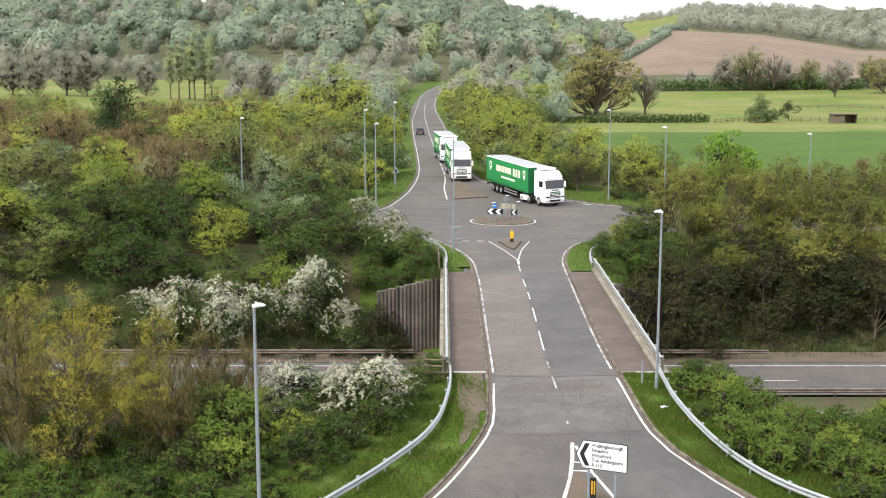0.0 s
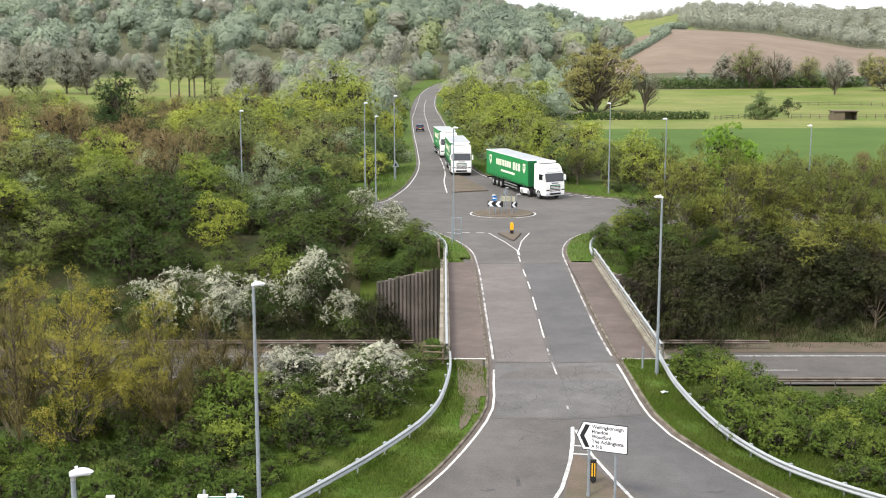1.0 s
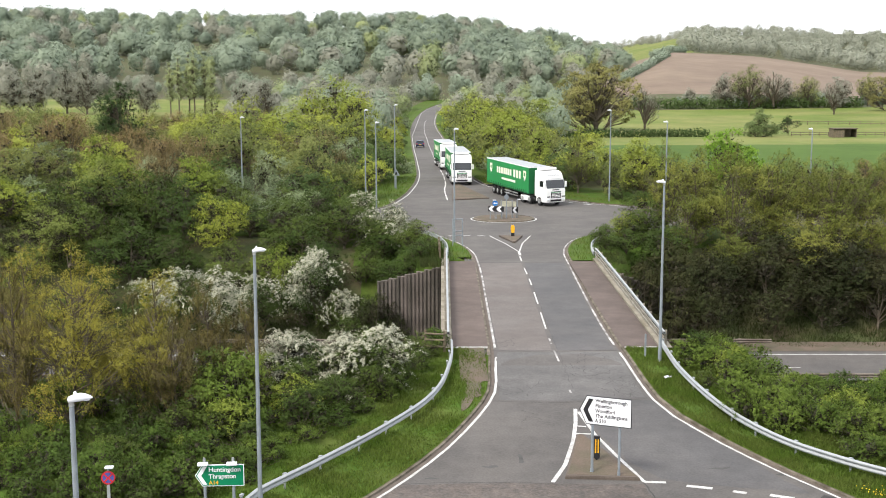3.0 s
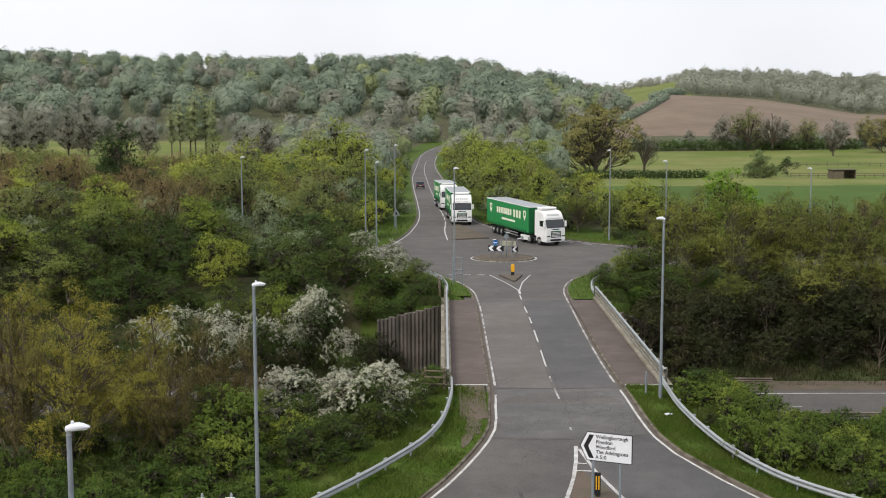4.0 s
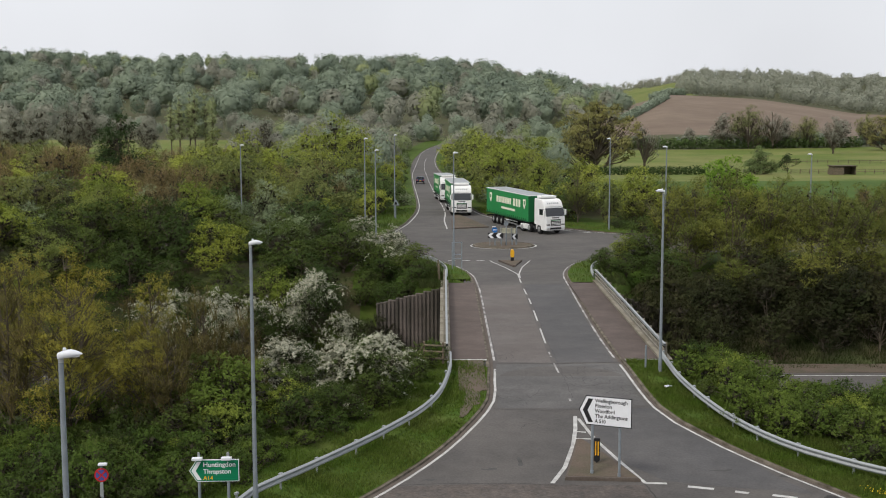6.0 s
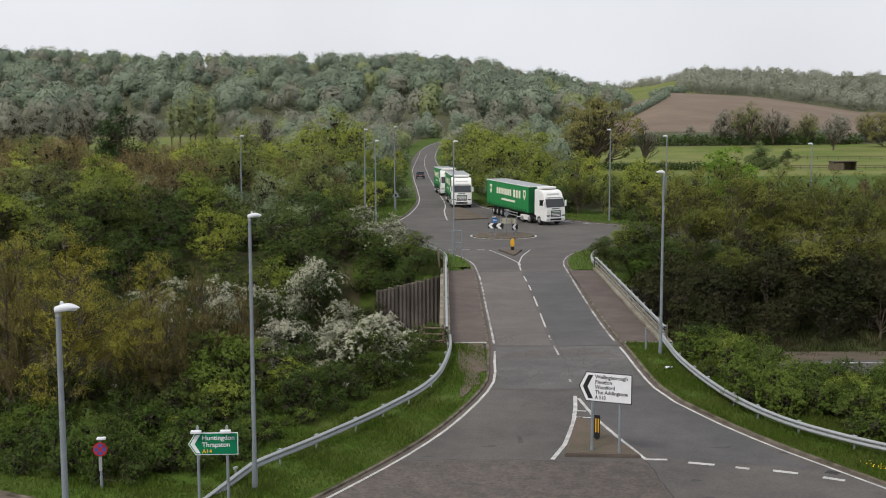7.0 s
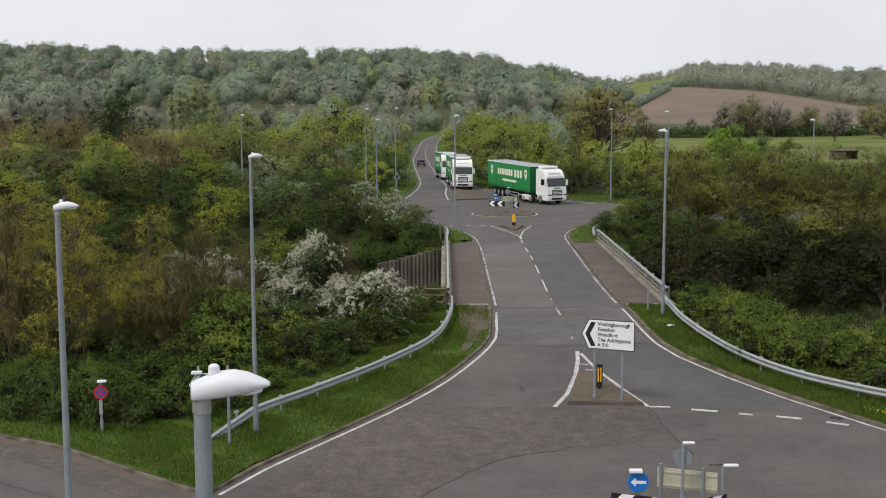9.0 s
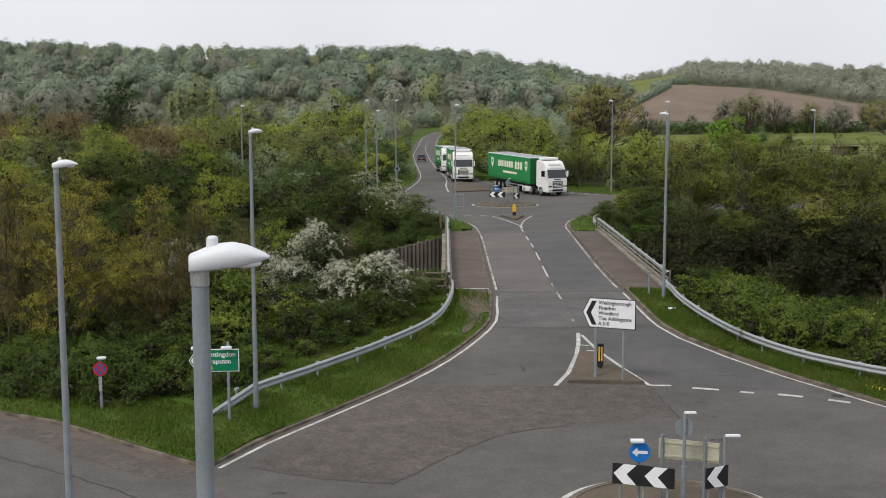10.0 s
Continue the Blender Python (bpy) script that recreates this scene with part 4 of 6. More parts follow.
thicket(5, 40, (-32, -6.0, 41.5, 51, lambda x, y: x < -9.0 - (45 - y) * 0.5 + (y > 45) * (y - 45) * 0.4), [("low", 3), ("lowlime", 3), ("lowbright", 0.6)], (0.6, 0.9), 1.5)
thicket(13, 14, (-22, -11, 55, 62), [("lowlime", 2), ("low", 2)], (0.75, 1.05), 1.7)
# east of the bridge, this side
thicket(6, 80, (12.6, 34, 44, 64, lambda x, y: x > 13.2 + max(0, 53 - y) * 0.6), [("low", 1), ("lowlime", 2.5), ("lowbright", 5)], (0.7, 1.0), 1.2, tall=(0.75, 1.15))
thicket(15, 16, (17, 36, 50, 62), [("lowlime", 2), ("lowbright", 4)], (1.1, 1.45), 1.8, tall=(0.85, 1.1))
# embankment beyond the cutting, east
grow("hawthorn", 12.6, 61.2, 0.6, 0.9)
grow("lowlime", -0.6, 65.0, 0.6, 1.0)
# dark-leaved scrub along the foot stands for the shade below the trees
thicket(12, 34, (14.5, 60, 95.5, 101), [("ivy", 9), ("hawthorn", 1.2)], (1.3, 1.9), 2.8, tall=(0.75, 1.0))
thicket(7, 34, (18.6, 62, 102.5, 114), [("ash", 7), ("olive", 2), ("spring", 2.0)], (0.85, 1.2), 3.2, tall=(0.7, 0.95))
thicket(8, 60, (19, 66, 138, 150), [("olive", 3), ("hawthorn", 3), ("brown", 2)], (0.45, 0.75), 1.9)
thicket(9, 44, (4, 28, 147, 200, lambda x, y: x < 26 - (y - 150) * 0.2), [("spring", 4), ("olive", 2), ("hawthorn", 2), ("grey", 0.7)], (1.0, 1.6), 3.2, tall=(0.75, 1.0))
thicket(10, 55, (2, 30, 200, 360, lambda x, y: x < 8 + (y - 190) * 0.16), [("spring", 3), ("olive", 3), ("hawthorn", 2), ("grey", 1)], (1.6, 2.5), 5.0, keep_off=2.6, tall=(0.7, 0.95))


# ---------------------------------------------------------------- far woods
def far_wood(name, seed, count, place, mat, height, label, wide=0.5, tufts=720, grain=0.05, slim=0.7, fill=0.5, sink=1.0):
    """Many distant trees in one mesh: domed heads of small leaf masses down to the ground."""
    rng = np.random.default_rng(seed)
    V, F, N, n = [], [], [], 0
    for x, y in place(rng, count):
        z = float(land(x, y)) - sink
        h = height * rng.uniform(0.6, 1.2)
        w = h * wide * rng.uniform(0.65, 1.3)
        k = 40
        up = 1 - 1.88 * rng.uniform(0, 1, k) ** 1.25
        turn = rng.uniform(0, 6.283, k)
        ring = np.sqrt(np.clip(1 - up ** 2, 0, 1))
        mid = np.array((x, y, z + h * 0.48))
        span = np.array((w * 0.4, w * 0.4, h * 0.4))
        dome = np.column_stack([ring * np.cos(turn), ring * np.sin(turn), up])
        lobes = np.column_stack([mid + dome * span * rng.uniform(0.6, 1.1, (k, 1)), w * rng.uniform(0.09, 0.18, k)])
        p, d = crown_points(rng, lobes - (0, 0, z, 0), tufts, fill)
        p = p + (0, 0, z)
        e = unit((p - mid) / span)
        facing = unit(d * 0.3 + e * 0.95 + np.array([0, 0, 0.2]) + rng.normal(0, 0.06, d.shape))
        lv, lf = leaf_tris(rng, p, facing, w * grain, slim, 0.45)
        V += [lv]
        N += [np.repeat(facing, 3, axis=0)]
        F += [lf + n]
        n += len(lv)
        e = unit(rng.normal(0, 1, (tufts // 2, 3)) + (0, -0.2, 0.3))
        ip = mid + e * span * rng.uniform(0.6, 0.95, (tufts // 2, 1))
        lv, lf = leaf_tris(rng, ip, e, w * grain * 2.2, 0.9, 0.3)
        V.append(lv)
        F.append(lf + n)
        N.append(np.repeat(e, 3, axis=0))
        n += len(lv)
    return tagged(new(name, mesh_from(name, np.concatenate(V), np.concatenate(F), mat, smooth=True, normals=np.concatenate(N))), label, "woodland", kind="stuff")


def sector(u0, u1, y0, y1, test=None):
    def pick(rng, count):
        out = []
        while len(out) < count:
            y = math.sqrt(rng.uniform(y0 * y0, y1 * y1))
            u = rng.uniform(u0, u1)
            if test is None or test(u, y):
                out.append((u * y, y))
        return out
    return pick


def clear_left(u, y):
    return not (u < -0.17 and 290 < y < 575) and paved_at(u * y, y) > 5


# all these woods wear the haze-paled leaf colours
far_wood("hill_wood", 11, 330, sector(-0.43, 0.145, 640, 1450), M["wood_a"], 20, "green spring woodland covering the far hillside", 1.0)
far_wood("bare_wood", 12, 150, sector(-0.43, 0.14, 590, 1350), M["wood_b"], 19, "greyish budding trees on the far hillside, paled for haze", 0.85, 600, slim=0.35, fill=0.8)
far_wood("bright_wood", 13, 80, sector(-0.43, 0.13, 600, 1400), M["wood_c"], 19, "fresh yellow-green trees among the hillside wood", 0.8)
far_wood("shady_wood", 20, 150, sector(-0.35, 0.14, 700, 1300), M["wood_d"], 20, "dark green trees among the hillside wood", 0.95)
far_wood("valley_trees", 14, 175, sector(-0.43, 0.06, 300, 640, clear_left), M["wood_b"], 11, "greyish budding trees along the valley, paled for haze", 0.8, 620, 0.05, 0.35, 0.8)
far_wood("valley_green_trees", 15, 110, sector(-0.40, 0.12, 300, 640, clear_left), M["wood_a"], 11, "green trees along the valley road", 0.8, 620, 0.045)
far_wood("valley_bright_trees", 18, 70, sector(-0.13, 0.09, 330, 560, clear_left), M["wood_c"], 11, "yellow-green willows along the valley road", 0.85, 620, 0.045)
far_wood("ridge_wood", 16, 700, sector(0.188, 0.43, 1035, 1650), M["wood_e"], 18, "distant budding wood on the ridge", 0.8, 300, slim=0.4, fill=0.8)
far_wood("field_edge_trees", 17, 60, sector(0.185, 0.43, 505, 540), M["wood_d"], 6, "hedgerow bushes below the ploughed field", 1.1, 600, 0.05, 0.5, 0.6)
far_wood("horizon_trees", 19, 110, sector(0.125, 0.19, 1900, 2300), M["wood_b"], 20, "line of trees on the horizon, paled for haze", 0.6, 200, sink=6.0)


def hedge(name, a, b, tall, wide, mat, label):
    """A clipped field hedge from a to b."""
    rng = np.random.default_rng(int(abs(a[0]) * 7 + abs(b[1])))
    n = max(3, int(math.hypot(b[0] - a[0], b[1] - a[1]) / (wide * 0.6)))
    lobes = []
    for i in range(n + 1):
        x, y = a[0] + (b[0] - a[0]) * i / n, a[1] + (b[1] - a[1]) * i / n
        lobes.append((x, y, float(land(x, y)) + tall * 0.55, wide * 0.55 * rng.uniform(0.9, 1.15)))
        lobes.append((x, y, float(land(x, y)) + wide * 0.3, wide * 0.55))
    lobes = np.array(lobes)
    k = rng.integers(0, len(lobes), n * 170)
    d = unit(rng.normal(0, 1, (len(k), 3)))
    lv, lf = leaf_tris(rng, lobes[k, :3] + d * lobes[k, 3:4] * rng.uniform(0.6, 1.1, (len(k), 1)), d, wide * 0.22)
    return tagged(new(name, mesh_from(name, lv, lf, mat, smooth=True, normals=np.repeat(unit(d + np.array([0, 0, 0.3])), 3, axis=0))), label, "hedge", kind="stuff")


hedge("field_hedge", (26, 322), (69, 328), 2.2, 2.0, M["dark"], "clipped dark green hedge between two fields")
hedge("boundary_hedge", (76, 505), (165, 498), 4.5, 4.0, M["hawthorn_hazed"], "thick hedge along the foot of the ploughed field")
# the two hill hedges use the haze-paled wood colour as well
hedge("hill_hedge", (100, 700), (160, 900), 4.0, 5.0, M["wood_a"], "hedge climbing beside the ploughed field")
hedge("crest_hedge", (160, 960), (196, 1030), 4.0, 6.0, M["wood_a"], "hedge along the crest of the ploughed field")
# ---------------------------------------------------------------- more materials
M.update({
    "white": material("white_paint", (0.78, 0.78, 0.77), 0.35, vary=0.08, scale=1.5, fine=20.0, spec=0.5),
    "green": material("green_curtain", (0.012, 0.235, 0.06), 0.45, vary=0.12, scale=0.8, fine=12.0, spec=0.5),
    "green_dark": material("dark_green_panel", (0.01, 0.11, 0.035), 0.5, vary=0.15, scale=1.0, fine=12.0),
    "cream": material("cream_vinyl", (0.78, 0.77, 0.62), 0.5, vary=0.05, scale=2.0, fine=20.0),
    "black": material("black_plastic", (0.018, 0.018, 0.02), 0.5, vary=0.3, scale=2.0, fine=20.0),
    "tyre": material("rubber_tyre", (0.022, 0.022, 0.023), 0.85, vary=0.3, scale=4.0, fine=30.0),
    "glass": material("dark_glass", (0.012, 0.015, 0.018), 0.08, vary=0.1, scale=1.0, fine=5.0, spec=0.8),
    "steel": material("dull_steel", (0.42, 0.43, 0.43), 0.45, 0.7, vary=0.15, scale=3.0, fine=30.0),
    "navy": material("dark_blue_paint", (0.012, 0.022, 0.05), 0.25, vary=0.1, scale=2.0, fine=20.0, spec=0.6),
    "lamp": material("lamp_glass", (0.85, 0.87, 0.9), 0.15, vary=0.03, scale=4.0, fine=20.0, spec=0.8),
    "red": material("red_film", (0.5, 0.025, 0.03), 0.5, vary=0.12, scale=4.0, fine=30.0),
    "blue": material("blue_film", (0.012, 0.16, 0.5), 0.5, vary=0.08, scale=4.0, fine=30.0),
    "indigo": material("faded_blue_film", (0.07, 0.08, 0.3), 0.55, vary=0.15, scale=4.0, fine=30.0),
    "sign_white": material("white_film", (0.74, 0.75, 0.78), 0.5, vary=0.06, scale=3.0, fine=25.0),
    "sign_green": material("green_film", (0.0, 0.17, 0.075), 0.5, vary=0.08, scale=3.0, fine=25.0),
    "sign_back": material("sign_back", (0.45, 0.44, 0.34), 0.6, 0.1, vary=0.2, scale=2.5, fine=20.0),
    "yellow": material("yellow_plastic", (0.75, 0.4, 0.02), 0.5, vary=0.12, scale=4.0, fine=30.0),
    "timber": material("weathered_timber", (0.16, 0.125, 0.085), 0.9, vary=0.4, scale=3.0, second=(0.1, 0.085, 0.06), fine=25.0, bump=0.5),
    "concrete": material("bridge_concrete", (0.28, 0.255, 0.21), 0.9, vary=0.35, scale=0.9, second=(0.17, 0.15, 0.11), fine=14.0, bump=0.4),
    "rail_old": material("weathered_aluminium", (0.3, 0.275, 0.235), 0.6, 0.2, vary=0.3, scale=1.2, second=(0.2, 0.18, 0.14), fine=16.0),
    "crack": material("bitumen_seam", (0.05, 0.047, 0.045), 0.8, vary=0.3, scale=3.0, fine=20.0),
    "stain": material("road_stain", (0.072, 0.069, 0.067), 0.85, vary=0.4, scale=1.0, fine=30.0),
    "blade": leaf("grass_blade", (0.075, 0.125, 0.015), (0.1, 0.132, 0.026), piece=0.35, thing=0),
    # bank grass, its base darkened for the shade under the trees
    "rough": leaf("shade_toned_grass", (0.035, 0.055, 0.013), (0.045, 0.055, 0.016), piece=0.3, thing=0),
    "dandelion": material("dandelion", (0.75, 0.55, 0.02), 0.7, vary=0.1),
})


def road_at(y, x=0):
    return float(road_z(y))


# ---------------------------------------------------------------- bridge
def slab(name, x0, x1, y0, y1, z0, z1, mat, label, category, kind_="structure", cuts=12):
    """A slab that follows the fall of the road; z0, z1 above the road line."""
    ys = np.linspace(y0, y1, cuts)
    pts = [Vector((x0, y)) for y in ys]
    prof = [(0, z1), (-(x1 - x0), z1), (-(x1 - x0), z0), (0, z0), (0, z1)]
    return tagged(new(name, ribbon(pts, prof, mat, name)), label, category, kind=kind_)


slab("bridge_deck", -0.15, 12.0, 64.2, 93.4, -1.25, -0.03, M["concrete"], "concrete bridge deck over the dual carriageway", "bridge")
slab("footway_left", 0.42, 2.32, 64.9, 93.6, -0.02, 0.115, M["path"], "reddish-brown worn footway on the bridge", "pavement")
slab("footway_right", 9.5, 11.42, 64.9, 93.6, -0.02, 0.115, M["path"], "reddish-brown worn footway on the bridge", "pavement")
slab("footway_left_approach", 0.75, 2.1, 58.0, 64.55, -0.02, 0.142, M["soil"], "bare trodden soil and grass beside the kerb", "pavement")
slab("edge_beam_left", -0.2, 0.4, 64.2, 94.5, -1.0, 0.22, M["concrete"], "stained concrete edge beam of the bridge", "bridge")
slab("edge_beam_right", 11.44, 12.05, 64.2, 94.5, -1.0, 0.22, M["concrete"], "stained concrete edge beam of the bridge", "bridge")
for y in (64.75,):
    for x0, x1, nm in ((0.42, 2.3, "joint_left"), (9.6, 11.4, "joint_right")):
        bm = bmesh.new()
        box(bm, (x0 + x1) / 2, y, road_at(y) + 0.09, x1 - x0, 0.16, 0.08, bevel=0.01)
        tagged(part(nm, bm, M["line"]), "pale concrete joint strip across the footway", "joint", kind="structure")


def abutment():
    """Ribbed far abutment and wing walls."""
    top = tagged(new("retaining_wall"), "tall brown ribbed retaining wall below the bridge end", "wall", kind="structure")
    bm = bmesh.new()
    box(bm, 5.9, 94.1, -3.3, 12.4, 0.5, 6.4)
    part("abutment_face", bm, M["wall"], top)
    for a, b, t0, t1 in ((-0.3, -5.1, -0.05, -1.3), (12.1, 18.6, -0.1, -2.6)):
        n = 16
        for i in range(n):
            s = (i + 0.5) / n
            x, t = a + (b - a) * s, t0 + (t1 - t0) * s + 0.05 * math.sin(i * 2.7)
            w = abs(b - a) / n
            yy = 93.35 + 0.5 * s
            bm = bmesh.new()
            box(bm, x, yy + 0.22, (t - 6.6) / 2, w, 0.3, t + 6.6)
            box(bm, x - w * 0.22, yy + 0.03, (t - 6.6) / 2, w * 0.5, 0.16, t + 6.6 - 0.03, bevel=0.02)
            part("rib", bm, M["wall"], top)


abutment()
WBEAM = [(0.0, 0.44), (0.02, 0.43), (-0.06, 0.49), (-0.06, 0.53), (0.0, 0.585), (0.0, 0.61), (-0.06, 0.665), (-0.06, 0.705), (0.02, 0.755), (0.05, 0.745), (0.03, 0.6), (0.05, 0.45), (0.0, 0.44)]


def barrier(name, plan, label, flip=1, lift=0.0, post_gap=2.4, zf=None, category="crash barrier", mat="zinc", ramp=0.0):
    """Corrugated steel beam on posts along a plan line; the posts stand on its left for flip 1."""
    zf = zf or road_z
    pts = smooth_line(plan, 0.6)
    top = tagged(new(name), label, category)
    beam = new("beam", ribbon(pts, [(o * flip, h + lift) for o, h in WBEAM], M[mat], "beam", zf))
    beam.parent = top
    if ramp:
        k, dist = len(WBEAM), 0.0
        for i, p in enumerate(pts):
            dist += (p - pts[i - 1]).length if i else 0.0
            for j in range(k):
                beam.data.vertices[i * k + j].co.z -= 0.55 * max(0.0, 1 - dist / ramp)
    run, nxt = 0.0, 0.6 + ramp * 0.7
    for p, q in zip(pts, pts[1:]):
        run += (q - p).length
        if run >= nxt:
            nxt += post_gap
            d = (q - p).normalized()
            c = p + Vector((-d.y, d.x)) * 0.13 * flip
            z = float(zf(p.y))
            bm = bmesh.new()
            box(bm, c.x, c.y, z + 0.17 + lift / 2, 0.07, 0.05, 1.04 + lift, math.degrees(math.atan2(d.y, d.x)))
            box(bm, c.x - d.y * -0.0, c.y, z + 0.71 + lift, 0.16, 0.1, 0.08, math.degrees(math.atan2(d.y, d.x)))
            part("post", bm, M[mat], top)
    return top


barrier("guard_rail", [(-8.0, 39.8), (-7.35, 41.1), (-6.68, 42.4), (-5.8, 43.95), (-4.3, 46.5), (-3.05, 48.7), (-2.0, 50.8), (-1.05, 52.9), (-0.4, 55.0), (0.0, 57.2), (0.35, 61), (0.38, 64.2)], "curved galvanised steel crash barrier on the grass bank", lift=-0.06, ramp=3.0)
barrier("guard_rail", [(11.42, 64.2), (11.35, 61.5), (11.38, 58.6), (11.75, 54.7), (12.4, 51.2), (13.5, 48.2), (15.0, 46.0), (17.2, 43.6), (21, 39.5), (28, 33)], "curved galvanised steel crash barrier on the grass bank", lift=-0.06)
barrier("guard_rail", [(11.5, 94.4), (11.7, 97.5), (12.1, 100.5), (12.9, 103.6), (14.2, 106)], "galvanised crash barrier curving off the bridge end", flip=-1)
barrier("guard_rail", [(0.3, 94.4), (0.25, 99), (-0.1, 102.5), (-0.9, 106.3), (-2.4, 109.5)], "galvanised crash barrier curving off the bridge end")


def parapet(x, out):
    """Bridge parapet: posts, a broad top rail and lower rails."""
    top = tagged(new("bridge_parapet"), "grey metal bridge parapet of posts and horizontal rails", "railing", kind="structure")
    ys = np.linspace(64.3, 94.4, 20)
    pts = [Vector((x, y)) for y in ys]
    for nm, h, t, d in (("top_rail", 1.05, 0.13, 0.12), ("middle_rail", 0.75, 0.09, 0.06), ("lower_rail", 0.47, 0.09, 0.06)):
        ob = new(nm, ribbon(pts, [(-d / 2, h), (d / 2, h), (d / 2, h - t), (-d / 2, h - t), (-d / 2, h)], M["zinc"] if nm == "top_rail" else M["rail_old"], nm))
        ob.parent = top
    for y in np.arange(64.6, 94.4, 2.45):
        bm = bmesh.new()
        box(bm, x + out * 0.12, y, road_at(y) + 0.6, 0.12, 0.12, 0.95, bevel=0.01)
        part("post", bm, M["rail_old"], top)


parapet(0.2, -1)
parapet(11.62, 1)


# ---------------------------------------------------------------- dual carriageway below
def flat_z(z):
    return lambda y: z + 0.0 * np.asarray(y, float)


def strip_x(name, y0, y1, z, mat, label, category, x0=-150, x1=150):
    pts = [Vector((x, y0)) for x in np.linspace(x0, x1, 30)]
    return tagged(new(name, ribbon(pts, [(0, 0), (y1 - y0, 0)], mat, name, flat_z(z))), label, category, kind="structure")


strip_x("carriageway_far", 81.9, 90.2, -5.86, M["asphalt"], "dark grey dual carriageway asphalt in the cutting", "road")
strip_x("carriageway_near", 69.5, 78.3, -5.8, M["asphalt"], "dark grey dual carriageway asphalt in the cutting", "road")
strip_x("carriageway_shoulder", 90.2, 93.2, -5.84, M["soil"], "brown soil strip beside the carriageway", "verge")
for y, nm in ((89.15, "lane_line_far"), (82.6, "lane_line_reserve"), (77.6, "lane_line_near")):
    strip_x(nm, y, y + 0.16, -5.85 + 0.005 + (0.06 if y < 80 else 0), M["line"], "white edge line of the dual carriageway", "road marking")
for x in np.arange(-85.3, 90, 9.0):
    if abs(x) < 0.42 * 85:
        strip_x("lane_dash", 85.35, 85.47, -5.853, M["line"], "white lane dash of the dual carriageway", "road marking", x, x + 2.4)
barrier("guard_rail", [(-100, 91.1), (-50, 91.1), (-2.2, 91.1)], "dark weathered crash barrier beside the carriageway", zf=flat_z(-5.85), post_gap=3.2, mat="rust")
barrier("guard_rail", [(12.5, 91.1), (20, 91.1), (24.5, 91.0)], "weathered crash barrier with a ramped end beside the carriageway", zf=flat_z(-5.85), post_gap=3.2, mat="rust")
barrier("guard_rail", [(-60, 80.9), (0, 80.9), (60, 80.9)], "crash barrier along the central reserve", zf=flat_z(-5.85), post_gap=3.2, mat="rust")


# ---------------------------------------------------------------- timber fence by the bridge
def timber_fence(plan, label):
    top = tagged(new("timber_fence"), label, "fence")
    for (x0, y0), (x1, y1) in zip(plan, plan[1:]):
        z0, z1 = float(land(x0, y0)), float(land(x1, y1))
        for h in (0.45, 0.8, 1.12):
            bm = bmesh.new()
            a, b = Vector((x0, y0, z0 + h)), Vector((x1, y1, z1 + h))
            rod(bm, a, b, 0.05, n=6)
            part("rail", bm, M["timber"], top)
    for x, y in plan:
        z = float(land(x, y))
        bm = bmesh.new()
        box(bm, x, y + 0.08, z + 0.5, 0.12, 0.12, 1.6, bevel=0.01)
        part("post", bm, M["timber"], top)


timber_fence([(0.0, 63.4), (-1.0, 63.6), (-2.2, 63.9)], "weathered brown timber post and rail fence by the bridge")
timber_fence([(-0.3, 95.0), (-0.35, 97.0), (-0.4, 99.0)], "weathered timber fence behind the barrier")


# ---------------------------------------------------------------- islands and markings
def island(name, cx, cy, r, label, squash=1.0):
    top = tagged(new(name), label, "traffic island", kind="structure")
    pts = [Vector((cx + r * math.cos(a), cy + r * squash * math.sin(a))) for a in np.linspace(0, 2 * math.pi, 49)]
    for nm, prof, mat in (("kerb_ring", [(0.0, 0.0), (0.03, 0.13), (0.2, 0.135), (0.21, 0.1)], M["kerb"]), ("ring_line", [(-0.28, 0.012), (-0.12, 0.012)], M["line"])):
        ob = new(nm, ribbon(pts, prof, mat, nm, flat_z(road_at(cy))))
        ob.parent = top
    bm = bmesh.new()
    bmesh.ops.create_circle(bm, cap_ends=True, segments=48, radius=r - 0.15, matrix=Matrix.Translation((cx, cy, road_at(cy) + 0.11)) @ Matrix.Diagonal((1, squash, 1, 1)))
    part("island_top", bm, M["soil"], top)
    return top


island("roundabout_island", 5.75, 30.75, 2.75, "small round traffic island with a brown top and pale kerb")
island("far_roundabout_island", 6.0, 123.3, 3.05, "small round traffic island with a brown top and pale kerb", 0.85)


def splitter(name, corners, label):
    """A raised kerbed island of a few corners (anticlockwise)."""
    top = tagged(new(name), label, "traffic island", kind="structure")
    z = road_at(sum(c[1] for c in corners) / len(corners))
    for nm, mat, grow_by, z0, z1 in (("kerb", M["gutter"], 0.0, -0.15, 0.13), ("surface", M["soil"], -0.16, 0.0, 0.137)):
        c = Vector((sum(a for a, b in corners) / len(corners), sum(b for a, b in corners) / len(corners)))
        bm = bmesh.new()
        ring = []
        for x, y in corners:
            v = Vector((x, y)) - c
            v = v * (1 + grow_by / v.length)
            ring.append(c + v)
        lo = [bm.verts.new((v.x, v.y, road_at(v.y) + z0)) for v in ring]
        hi = [bm.verts.new((v.x, v.y, road_at(v.y) + z1)) for v in ring]
        bm.faces.new(hi)
        for i in range(len(lo)):
            j = (i + 1) % len(lo)
            bm.faces.new((lo[i], lo[j], hi[j], hi[i]))
        bmesh.ops.bevel(bm, geom=[e for e in bm.edges if e.verts[0] in hi and e.verts[1] in hi], offset=0.03, segments=2, affect="EDGES")
        part(nm, bm, mat, top)
    return top


